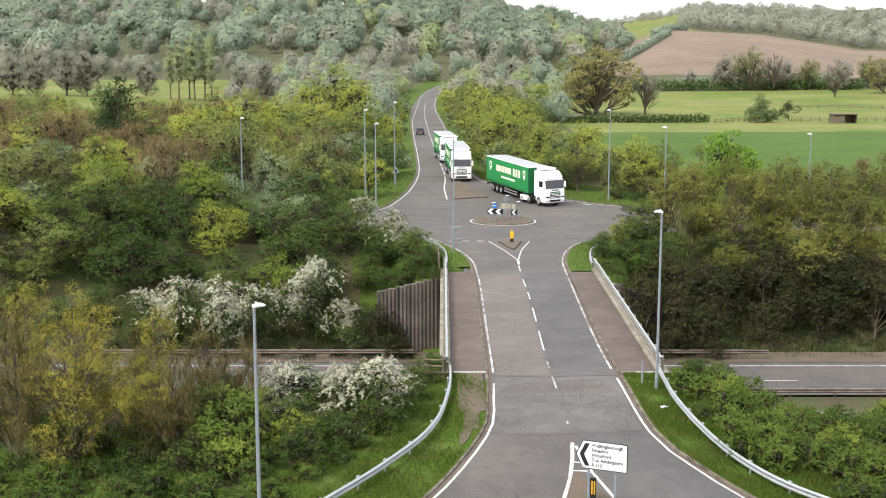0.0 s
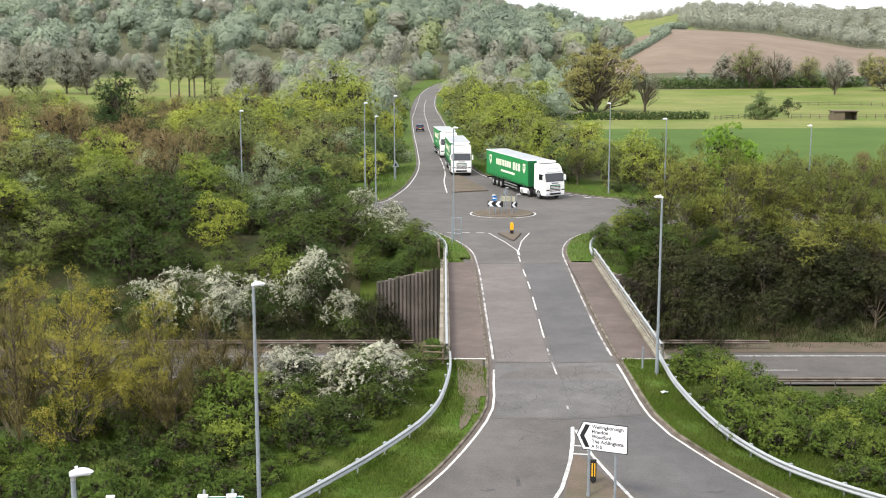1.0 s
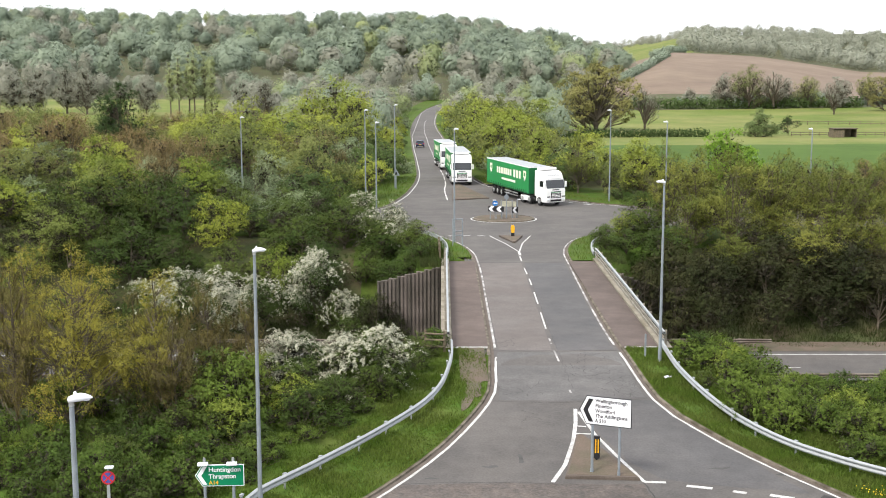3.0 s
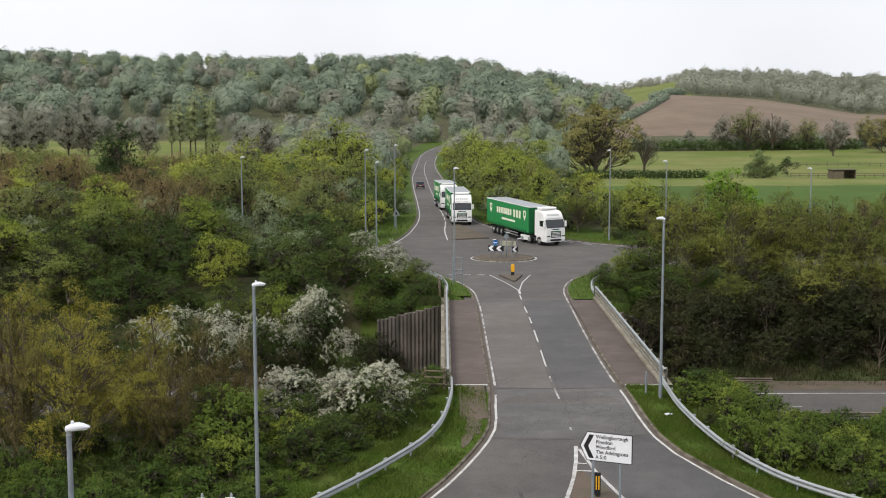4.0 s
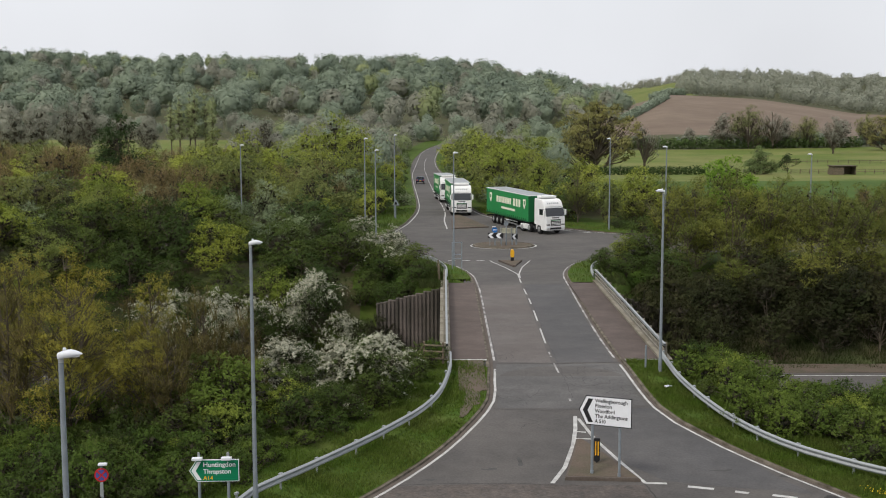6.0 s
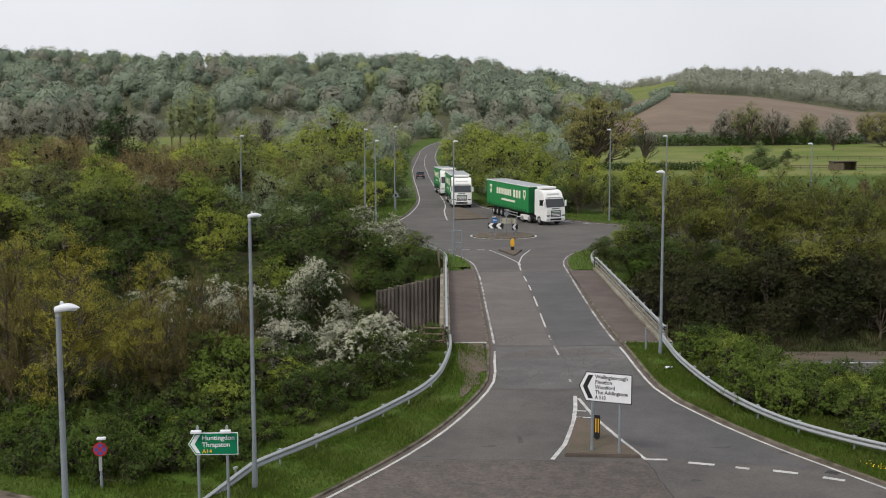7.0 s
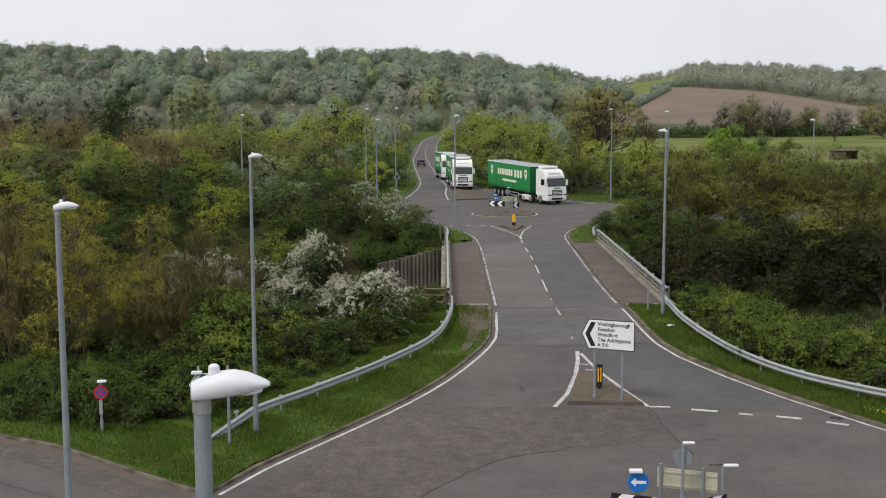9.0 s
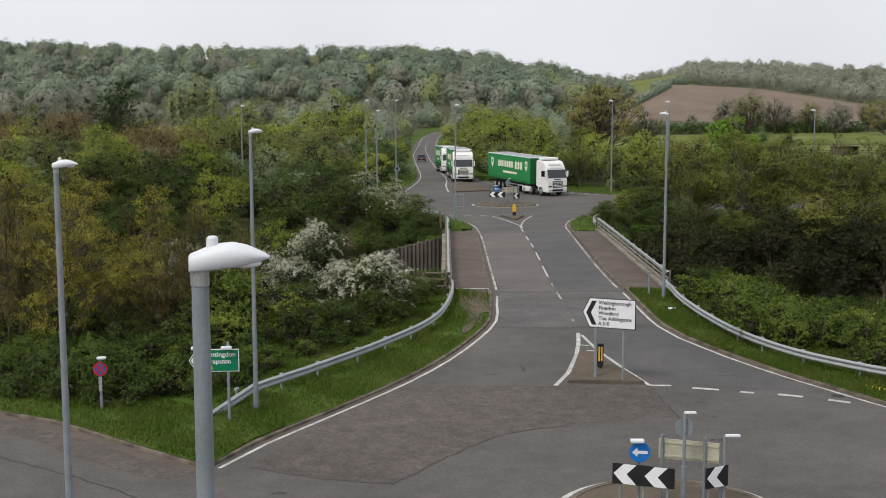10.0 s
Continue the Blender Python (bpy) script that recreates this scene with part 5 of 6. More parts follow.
splitter("splitter_island", [(4.55, 45.25), (7.35, 45.05), (6.75, 47.2), (5.75, 50.2), (5.5, 50.2)], "triangular brown splitter island with worn kerbs")
splitter("far_splitter_island", [(4.9, 109.6), (7.0, 109.6), (6.15, 105.3), (5.9, 105.3)], "small triangular splitter island at the far roundabout")
splitter("far_approach_island", [(1.0, 139.2), (5.2, 140.9), (3.9, 147), (1.9, 158), (1.4, 158), (1.0, 148)], "long grassy splitter island on the far approach")


def mark(points, width, label="worn white road marking", mat="line", name="marking", lift=0.007):
    me = ribbon([Vector(p) for p in points], [(-width / 2, lift), (width / 2, lift)], M[mat], name)
    return tagged(new(name, me), label, "road marking", kind="structure")


mark([(5.85, 54.0), (5.65, 52.0), (5.3, 49.6), (4.7, 46.8), (4.05, 44.9)], 0.17)
mark([(5.95, 53.6), (6.3, 50.5), (6.9, 47.6), (7.5, 44.95), (7.55, 44.9)], 0.15)
mark([(7.5, 44.92), (8.3, 44.86)], 0.2)
for a, b in (((5.6, 51.6), (6.05, 51.5)), ((5.45, 50.6), (6.2, 50.5))):
    mark([a, b], 0.14)
for a, b in (((9.0, 44.5), (9.9, 44.2)), ((10.6, 43.9), (11.05, 43.7)), ((11.85, 43.5), (12.65, 43.15)), ((13.4, 42.7), (14.05, 42.3))):
    mark([a, b], 0.24, "worn white give way dash", "line")
mark([(6.05, 100.0), (5.3, 104.6), (4.1, 110.2)], 0.11)
mark([(6.15, 100.0), (6.7, 105.0), (7.75, 110.2)], 0.11)
mark([(6.05, 97.6), (6.1, 100.0)], 0.2)
for x in np.arange(0.4, 4.2, 1.3):
    mark([(x, 110.3), (x + 0.7, 110.3)], 0.2, "worn white give way dash")
for a, b in (((9.4, 143.0), (10.1, 141.9)), ((11.2, 140.6), (12.2, 139.4)), ((13.2, 138.2), (14.3, 136.9)), ((15.3, 135.8), (16.2, 135.0))):
    mark([a, b], 0.25, "worn white give way dash")
far_centre = smooth_line([(0.45, 139.5), (0.15, 150), (0.2, 165.6), (-1.2, 211), (-2.8, 267), (-4.0, 310), (-5.2, 350), (-5.7, 389), (-5.2, 424)])
mark([(v.x, v.y) for v in along(far_centre, 0, 24)], 0.16)
s = 26.0
while s < 270:
    mark([(v.x, v.y) for v in along(far_centre, s, s + 5.5)], 0.16, "white centre line dash")
    s += 7.5


def seam(points, width, seed):
    """An uneven sealed crack across the asphalt."""
    rng = random.Random(seed)
    pts = smooth_line(points, 0.35)
    pts = [p + Vector((rng.gauss(0, 0.035), rng.gauss(0, 0.035))) for p in pts]
    me = ribbon(pts, [(-width / 2, 0.005), (width / 2, 0.005)], M["crack"], "road_seam")
    return tagged(new("road_seam", me), "dark cracked seam in the asphalt", "crack", kind="structure")


seam([(2.5, 64.4), (5.8, 64.3), (9.4, 64.5)], 0.09, 1)
seam([(2.1, 55.2), (5.6, 55.0), (9.2, 55.6)], 0.05, 2)
seam([(2.4, 93.6), (6, 93.7), (9.7, 93.5)], 0.08, 3)
seam([(-1.5, 33.3), (-0.6, 34.8), (0.3, 36.3), (1.6, 38.1), (2.7, 38.9), (4.0, 39.4)], 0.06, 4)
seam([(7.5, 44.8), (7.6, 42.6), (7.75, 40.3), (7.95, 38.7)], 0.06, 5)
seam([(-5.7, 35.0), (-3.6, 33.9), (-1.5, 33.4)], 0.045, 6)
seam([(-2.2, 44.6), (0.5, 44.9), (4.2, 44.8)], 0.04, 7)
seam([(6.05, 57), (6.0, 70), (6.1, 92)], 0.02, 8)
seam([(-14, 36.5), (-10.6, 34.2), (-8.0, 32.0)], 0.05, 9)
for k, (cx, cy) in enumerate(((8.2, 58.5), (8.6, 57.4), (7.7, 59.8), (8.9, 59.4), (2.9, 65.4))):
    seam([(cx - 0.5, cy - 0.5), (cx, cy + 0.1), (cx + 0.4, cy - 0.1), (cx + 0.5, cy + 0.6)], 0.035, 20 + k)
bm = bmesh.new()
for i in range(6):
    box(bm, 13.75 + i * 0.06, 43.35 - i * 0.045, road_at(43) + 0.008, 0.03, 0.34, 0.02, -37)
tagged(part("drain_grate", bm, M["black"]), "dark iron gully grate beside the kerb", "drain")


# ---------------------------------------------------------------- street lamps
def street_lamp():
    """A 10 m column with a sleeve, door and white lantern reaching along +x."""
    top = tagged(new("street_lamp"), "tall grey steel street lamp with a white lantern", "street lamp", "street lamps")
    bm = bmesh.new()
    rod(bm, (0, 0, -0.4), (0, 0, 1.5), 0.095, n=20)
    rod(bm, (0, 0, 1.5), (0, 0, 1.62), 0.095, 0.078, 14)
    part("base_sleeve", bm, M["column"], top)
    bm = bmesh.new()
    rod(bm, (0, 0, 1.6), (0, 0, 9.86), 0.078, 0.05, 20)
    part("column", bm, M["column"], top)
    bm = bmesh.new()
    box(bm, 0, -0.083, 0.85, 0.09, 0.02, 0.5, bevel=0.005)
    part("door", bm, M["column"], top)
    bm = bmesh.new()
    rod(bm, (0, 0, 9.8), (0, 0, 9.9), 0.056, 0.054, 12)
    part("spigot", bm, M["steel"], top)
    # lantern shell: rings along its length
    bm = bmesh.new()
    rings = []
    for x, w, lo, hi in ((-0.06, 0.055, 9.89, 9.975), (-0.052, 0.07, 9.882, 9.985), (0.03, 0.09, 9.888, 10.018), (0.11, 0.1, 9.898, 10.042), (0.19, 0.105, 9.908, 10.048), (0.27, 0.1, 9.922, 10.032), (0.34, 0.082, 9.938, 10.0), (0.38, 0.06, 9.948, 9.98), (0.402, 0.035, 9.952, 9.965)):
        ring = []
        for k in range(14):
            a = 2 * math.pi * k / 14
            c, s_ = math.cos(a), math.sin(a)
            ring.append(bm.verts.new((x, w * (abs(c) ** 0.7) * (1 if c > 0 else -1), (lo + hi) / 2 + (hi - lo) / 2 * (s_ if s_ > 0 else max(s_, -0.55) / 0.55))))
        rings.append(ring)
    for a, b in zip(rings, rings[1:]):
        for k in range(14):
            bm.faces.new((a[k], b[k], b[(k + 1) % 14], a[(k + 1) % 14]))
    bm.faces.new(rings[0])
    bm.faces.new(rings[-1][::-1])
    bmesh.ops.recalc_face_normals(bm, faces=bm.faces[:])
    lantern = part("lantern", bm, M["lantern"], top, "white moulded lantern", smooth=True)
    bm = bmesh.new()
    bmesh.ops.create_uvsphere(bm, u_segments=14, v_segments=8, radius=1, matrix=Matrix.Translation((0.26, 0, 9.925)) @ Matrix.Diagonal((0.1, 0.07, 0.03, 1)))
    part("lens", bm, M["lamp"], lantern, smooth=True)
    bm = bmesh.new()
    rod(bm, (0.075, 0, 10.02), (0.075, 0, 10.075), 0.036, 0.032, 18)
    rod(bm, (0.075, 0, 10.075), (0.075, 0, 10.087), 0.032, 0.02, 18)
    part("photocell", bm, M["lantern"], lantern)
    return top


lamp = street_lamp()
LAMPS = [(-1.435, 7.2, 9.853, 8), (-7.23, 23.2, 9.47, 5), (-6.38, 41.1, 9.5, 5), (10.92, 61.6, 9.8, 172), (0.9, 104.9, 9.75, 0), (-21.25, 131.2, 9.4, 0), (-8.55, 136.4, 9.9, 0), (-7.05, 130.2, 8.9, 0), (-5.9, 151.9, 9.8, 0), (18.4, 137.6, 9.8, 180), (20.2, 112.9, 9.9, 185), (34.0, 115.2, 9.1, 170)]
for i, (x, y, h, turn) in enumerate(LAMPS):
    m = pose(x, y, h - 10.0 + (0.15 if y < 60 else 0.0), 0, 0, turn)
    if i == 0:
        lamp.matrix_basis = m
        ob = lamp
    else:
        ob = copy_thing(lamp, m)


# ---------------------------------------------------------------- signs
def text(body, size, x, y, z, mat, parent, label="", spacing=1.0, width=None, weight=0.012):
    """Raised lettering that faces -y, from its left end."""
    cu = bpy.data.curves.new("lettering", "FONT")
    cu.body, cu.size, cu.extrude, cu.space_character, cu.offset = body, size, 0.002, spacing, size * weight
    cu.materials.append(mat)
    ob = new("lettering", cu)
    ob.parent = parent
    ob.matrix_basis = pose(x, y, z, 90, 0, 0)
    bpy.context.view_layer.update()
    if width:
        ob.scale = (width / max(ob.dimensions.x, 0.01), 1, 1)
    return tagged(ob, label)


def plate(points, y0, y1, mat, name, parent, label="", bevel=0.0):
    """A flat plate cut to the outline (x, z), from y0 to y1."""
    bm = bmesh.new()
    f = bm.faces.new([bm.verts.new((x, y0, z)) for x, z in points])
    r = bmesh.ops.extrude_face_region(bm, geom=[f])
    bmesh.ops.translate(bm, verts=[v for v in r["geom"] if isinstance(v, bmesh.types.BMVert)], vec=(0, y1 - y0, 0))
    bmesh.ops.recalc_face_normals(bm, faces=bm.faces[:])
    if bevel:
        bmesh.ops.bevel(bm, geom=bm.edges[:], offset=bevel, segments=1, affect="EDGES")
    return part(name, bm, mat, parent, label)


def sign_post(parent, x, y, z0, z1, r=0.045, sleeve=True):
    bm = bmesh.new()
    rod(bm, (x, y, z0), (x, y, z1), r, n=12)
    if sleeve:
        rod(bm, (x, y, z0), (x, y, z0 + 0.35), r * 1.25, n=12)
    return part("post", bm, M["column"], parent, smooth=False)


def disc(parent, x, y, z, r, mat, name, thick=0.02, label=""):
    bm = bmesh.new()
    rod(bm, (x, y, z), (x, y + thick, z), r, n=32)
    return part(name, bm, mat, parent, label)


def pointed(w, h, tip, inset=0.0):
    """Outline of a board whose left end points left."""
    i = inset
    return [(-w / 2 + tip * 0.0 + i * 1.2, 0), (-w / 2 + tip + i * 0.4, h / 2 - i), (w / 2 - i, h / 2 - i), (w / 2 - i, -h / 2 + i), (-w / 2 + tip + i * 0.4, -h / 2 + i)]


def direction_sign():
    top = tagged(new("direction_sign"), "white direction sign with a black chevron on two posts", "road sign")
    top.matrix_basis = pose(6.05, 45.45, road_at(46) + 0.1, 0, 0, -22)
    w, h, zc = 2.02, 1.12, 2.47
    lift = lambda pts: [(x, z + zc) for x, z in pts]
    board = plate(lift(pointed(w, h, 0.28)), -0.02, 0.015, M["black"], "board", top, "black-edged white board")
    plate(lift(pointed(w, h, 0.28, 0.03)), -0.026, -0.018, M["sign_white"], "face", board)
    plate(lift([(-0.86, 0), (-0.64, 0.45), (-0.46, 0.45), (-0.68, 0), (-0.46, -0.45), (-0.64, -0.45)]), -0.031, -0.024, M["black"], "chevron", board)
    for i, (line, wd) in enumerate((("Wellingborough", 1.24), ("Finedon", 0.63), ("Woodford", 0.76), ("The Addingtons", 1.25), ("A 510", 0.42))):
        text(line, 0.195, -0.39, -0.028, zc + 0.325 - i * 0.195, M["black"], board, width=wd, weight=0.024)
    sign_post(top, -0.5, 0.05, -0.2, 3.0, 0.055)
    sign_post(top, 0.55, 0.05, -0.2, 3.0, 0.05)
    for x in (-0.5, 0.55):
        for z in (zc - 0.3, zc + 0.3):
            bm = bmesh.new()
            box(bm, x, 0.03, z, 0.16, 0.08, 0.04)
            part("clamp", bm, M["steel"], top)


direction_sign()


def bollard():
    top = tagged(new("verge_bollard"), "black reflective bollard with yellow stripes on the island", "bollard")
    top.matrix_basis = pose(5.95, 47.0, road_at(47) + 0.13, 0, 0, -10)
    plate([(-0.12, 0.1), (0.0, 0.0), (0.12, 0.1), (0.12, 0.98), (-0.12, 0.98)], -0.06, 0.06, M["black"], "body", top, bevel=0.012)
    for x in (-0.07, 0.03):
        plate([(x, 0.3), (x + 0.05, 0.3), (x + 0.05, 0.85), (x, 0.85)], -0.067, -0.058, M["yellow"], "stripe", top)


bollard()


def town_sign():
    top = tagged(new("direction_sign"), "green direction sign with white border on two lit posts", "road sign")
    top.matrix_basis = pose(-7.5, 39.7, road_at(39.7) + 0.04, 0, 0, 3)
    w, h, zc = 1.62, 0.74, 2.07
    lift = lambda pts: [(x, z + zc) for x, z in pts]
    board = plate(lift(pointed(w, h, 0.24)), -0.02, 0.015, M["sign_white"], "board", top, "white-edged green board")
    plate(lift(pointed(w, h, 0.24, 0.025)), -0.026, -0.018, M["sign_green"], "face", board)
    plate(lift([(-0.74, 0), (-0.55, 0.31), (-0.41, 0.31), (-0.6, 0), (-0.41, -0.31), (-0.55, -0.31)]), -0.031, -0.024, M["sign_white"], "chevron", board)
    text("Huntingdon", 0.22, -0.36, -0.028, zc + 0.13, M["sign_white"], board, width=1.04)
    text("Thrapston", 0.22, -0.36, -0.028, zc - 0.1, M["sign_white"], board, width=0.9)
    text("A14", 0.2, -0.36, -0.028, zc - 0.31, M["yellow"], board, width=0.32)
    for x in (-0.5, 0.45):
        sign_post(top, x, 0.05, -0.3, 2.62, 0.05)
        bm = bmesh.new()
        box(bm, x - 0.03, -0.12, 2.5, 0.34, 0.2, 0.09, bevel=0.02)
        lamp_ = part("sign_lamp", bm, M["lantern"], top, "grey-white sign lantern")
        bm = bmesh.new()
        rod(bm, (x, 0.0, 2.52), (x, 0.0, 2.68), 0.035, n=10)
        part("bracket", bm, M["steel"], lamp_)


town_sign()


def clearway_sign():
    top = tagged(new("clearway_sign"), "round blue no-stopping sign with a red cross on a grey post", "road sign")
    top.matrix_basis = pose(-11.65, 41.3, road_at(41.3) + 0.01, 0, 0, 8)
    face = disc(top, 0, -0.03, 1.46, 0.24, M["red"], "disc")
    disc(face, 0, -0.036, 1.46, 0.19, M["indigo"], "field", 0.01)
    for a in (45, -45):
        bm = bmesh.new()
        bmesh.ops.create_cube(bm, size=1, matrix=Matrix.Translation((0, -0.042, 1.46)) @ Matrix.Rotation(radians(a), 4, "Y") @ Matrix.Diagonal((0.4, 0.006, 0.05, 1)))
        part("bar", bm, M["red"], face)
    sign_post(top, 0, 0.03, -0.3, 1.85, 0.038)
    bm = bmesh.new()
    rod(bm, (0, 0.03, -0.3), (0, 0.03, 0.5), 0.055, n=12)
    part("sleeve", bm, M["column"], top)
    plate([(-0.06, 0.7), (0.05, 0.7), (0.05, 1.2), (-0.06, 1.2)], -0.03, -0.02, M["zinc"], "label_strip", top, "grey label strip")
    bm = bmesh.new()
    box(bm, 0.06, -0.1, 1.86, 0.3, 0.2, 0.07, bevel=0.02)
    part("sign_lamp", bm, M["lantern"], top, "grey-white sign lantern")


clearway_sign()


def chevron_board(parent, cx, y, cz, w, h, turn, count):
    """A black board with white left-pointing chevrons."""
    board = plate([(-w / 2, -h / 2), (w / 2, -h / 2), (w / 2, h / 2), (-w / 2, h / 2)], -0.015, 0.015, M["black"], "chevron_board", parent, "black board with white chevrons")
    board.matrix_basis = pose(cx, y, cz, 0, 0, turn)
    step = w / count
    for k in range(count):
        x = -w / 2 + step * (k + 0.04)
        a, b = h * 0.47, h * 0.5
        plate([(x, 0), (x + a, b - 0.005), (x + a + step * 0.42, b - 0.005), (x + step * 0.42, 0), (x + a + step * 0.42, -b + 0.005), (x + a, -b + 0.005)], -0.021, -0.013, M["sign_white"], "chevron", board)
    return board


def island_signs(x, y, turn, label, group):
    """Chevron boards, keep-left disc and sign backs on a roundabout island."""
    g = road_at(y) + 0.11
    z = lambda h: h - 0.12

    def thing(name, lab, dx, dy, turn_):
        ob = tagged(new(name), lab, "road sign", group)
        c, s_ = math.cos(radians(turn)), math.sin(radians(turn))
        ob.matrix_basis = pose(x + dx * c - dy * s_, y + dx * s_ + dy * c, g, 0, 0, turn_ + turn)
        return ob

    a = thing("chevron_sign", "black and white chevron board on short grey posts", -0.75, 0.0, -20)
    chevron_board(a, 0, -0.03, z(1.12), 1.58, 0.53, 0, 2)
    for dx in (-0.6, 0.0, 0.6):
        sign_post(a, dx, 0.03, -0.2, z(1.3), 0.035)
    b = thing("chevron_sign", "small angled chevron board on a grey post", 1.17, 0.45, 28)
    chevron_board(b, 0, -0.05, z(0.95), 0.72, 0.55, 0, 1)
    sign_post(b, -0.2, 0.03, -0.2, z(1.2), 0.03)
    sign_post(b, 0.18, 0.03, -0.2, z(1.2), 0.03)
    c = thing("arrow_sign", "round blue sign with a white arrow", -0.82, 0.25, 0)
    d = disc(c, 0, -0.03, z(1.66), 0.27, M["blue"], "disc")
    plate([(-0.2, z(1.66)), (-0.06, z(1.78)), (-0.06, z(1.7)), (0.2, z(1.69)), (0.2, z(1.61)), (-0.06, z(1.62)), (-0.06, z(1.54))], -0.038, -0.028, M["sign_white"], "arrow", d)
    sign_post(c, 0, 0.03, -0.2, z(1.94), 0.035)
    bm = bmesh.new()
    box(bm, -0.08, -0.08, z(1.97), 0.34, 0.2, 0.08, bevel=0.025)
    part("sign_lamp", bm, M["lantern"], c, "white sign lantern")
    e = thing("road_sign", "pale back of a rectangular road sign on two posts", 0.55, 0.9, -20)
    plate([(-0.78, z(1.22)), (0.78, z(1.22)), (0.78, z(1.75)), (-0.78, z(1.75))], 0.03, 0.06, M["sign_back"], "panel", e)
    for zz in (1.3, 1.66):
        bm = bmesh.new()
        box(bm, 0, 0.02, z(zz), 1.54, 0.03, 0.05)
        part("rail", bm, M["sign_back"], e)
    for dx in (-0.68, 0.42):
        sign_post(e, dx, -0.03, -0.2, z(1.88), 0.04)
    f = thing("lit_sign_post", "tall grey post with a round sign back and small lamp", 0.32, 0.3, 0)
    sign_post(f, 0, 0, -0.2, z(2.64), 0.045)
    bm = bmesh.new()
    rod(bm, (0, 0, -0.2), (0, 0, 1.15), 0.07, n=12)
    part("sleeve", bm, M["column"], f)
    disc(f, 0, 0.05, z(2.26), 0.24, M["column"], "sign_disc", 0.02)
    bm = bmesh.new()
    box(bm, 0.14, 0.02, z(2.66), 0.3, 0.12, 0.05, bevel=0.015)
    part("sign_lamp", bm, M["lantern"], f, "white sign lantern")
    h_ = thing("lit_sign_post", "grey post with a short lamp arm", 1.42, 0.6, 0)
    sign_post(h_, 0, 0, -0.2, z(1.96), 0.045)
    bm = bmesh.new()
    box(bm, 0.2, 0, z(1.98), 0.38, 0.13, 0.06, bevel=0.02)
    part("sign_lamp", bm, M["lantern"], h_, "white sign lantern")


island_signs(5.75, 30.6, 0, "", "near island signs")
island_signs(5.95, 122.6, 4, "", "far island signs")


def far_bollard():
    top = tagged(new("traffic_bollard"), "yellow lit traffic bollard on the splitter island", "bollard")
    top.matrix_basis = pose(6.1, 109.0, road_at(109) + 0.13, 0, 0, 0)
    bm = bmesh.new()
    box(bm, 0, 0, 0.15, 0.3, 0.24, 0.3, bevel=0.03)
    part("base", bm, M["black"], top)
    plate([(-0.14, 0.3), (0.14, 0.3), (0.18, 0.55), (0.16, 0.85), (0.08, 1.0), (-0.08, 1.0), (-0.16, 0.85), (-0.18, 0.55)], -0.1, 0.1, M["yellow"], "shell", top, bevel=0.03)


far_bollard()


def frame_stand(x, y, label):
    top = tagged(new("road_sign"), label, "road sign")
    top.matrix_basis = pose(x, y, road_at(y) + 0.05, 0, 0, 10)
    sign_post(top, -0.4, 0, -0.2, 2.35, 0.045, False)
    sign_post(top, 0.4, 0, -0.2, 2.35, 0.045, False)
    for z in (0.95, 1.3, 2.3):
        bm = bmesh.new()
        rod(bm, (-0.4, 0, z), (0.4, 0, z), 0.04, n=8)
        part("rail", bm, M["column"], top)


frame_stand(1.15, 102.6, "slim empty grey metal sign frame in the grass")


def lamp_stub(x, y, h, label):
    top = tagged(new("marker_post"), label, "post")
    top.matrix_basis = pose(x, y, float(land(x, y)), 0, 0, 0)
    sign_post(top, 0, 0, -0.3, h, 0.05)
    if h > 2:
        bm = bmesh.new()
        box(bm, 0, 0, h, 0.8, 0.2, 0.12, bevel=0.03)
        part("cap", bm, M["lantern"], top)


lamp_stub(-13.2, 133.0, 2.2, "grey post with two small white lanterns on the verge")
lamp_stub(10.35, 62.6, 1.3, "short slim grey post on the verge")


def triangle_sign():
    top = tagged(new("warning_sign"), "pale grey triangular warning sign with a dark symbol on a post", "road sign")
    top.matrix_basis = pose(-5.7, 150.2, road_at(150), 0, 0, 0)
    plate([(-0.45, 1.75), (0.45, 1.75), (0, 2.55)], -0.01, 0.02, M["column"], "triangle", top)
    plate([(-0.15, 1.86), (0.15, 1.86), (0.06, 2.2), (-0.06, 2.2)], -0.03, -0.014, M["black"], "symbol", top)
    sign_post(top, 0, 0.05, -0.2, 2.3, 0.04)


triangle_sign()


# ---------------------------------------------------------------- lorries
def wheel(parent, x, y, r, w, name="wheel"):
    bm = bmesh.new()
    rod(bm, (x - w / 2, y, r), (x + w / 2, y, r), r, n=24)
    bmesh.ops.bevel(bm, geom=[e for e in bm.edges if len(e.link_faces) == 2 and e.calc_face_angle(0) > 1.0], offset=0.05, segments=2, affect="EDGES")
    tyre = part(name, bm, M["tyre"], parent, "black tyre with a pale hub")
    bm = bmesh.new()
    s_ = 1 if x > 0 else -1
    rod(bm, (x + s_ * w * 0.4, y, r), (x + s_ * (w / 2 + 0.02), y, r), r * 0.56, r * 0.5, 16)
    rod(bm, (x + s_ * w * 0.4, y, r), (x + s_ * (w / 2 + 0.09), y, r), r * 0.22, r * 0.16, 12)
    part("hub", bm, M["steel"], tyre)


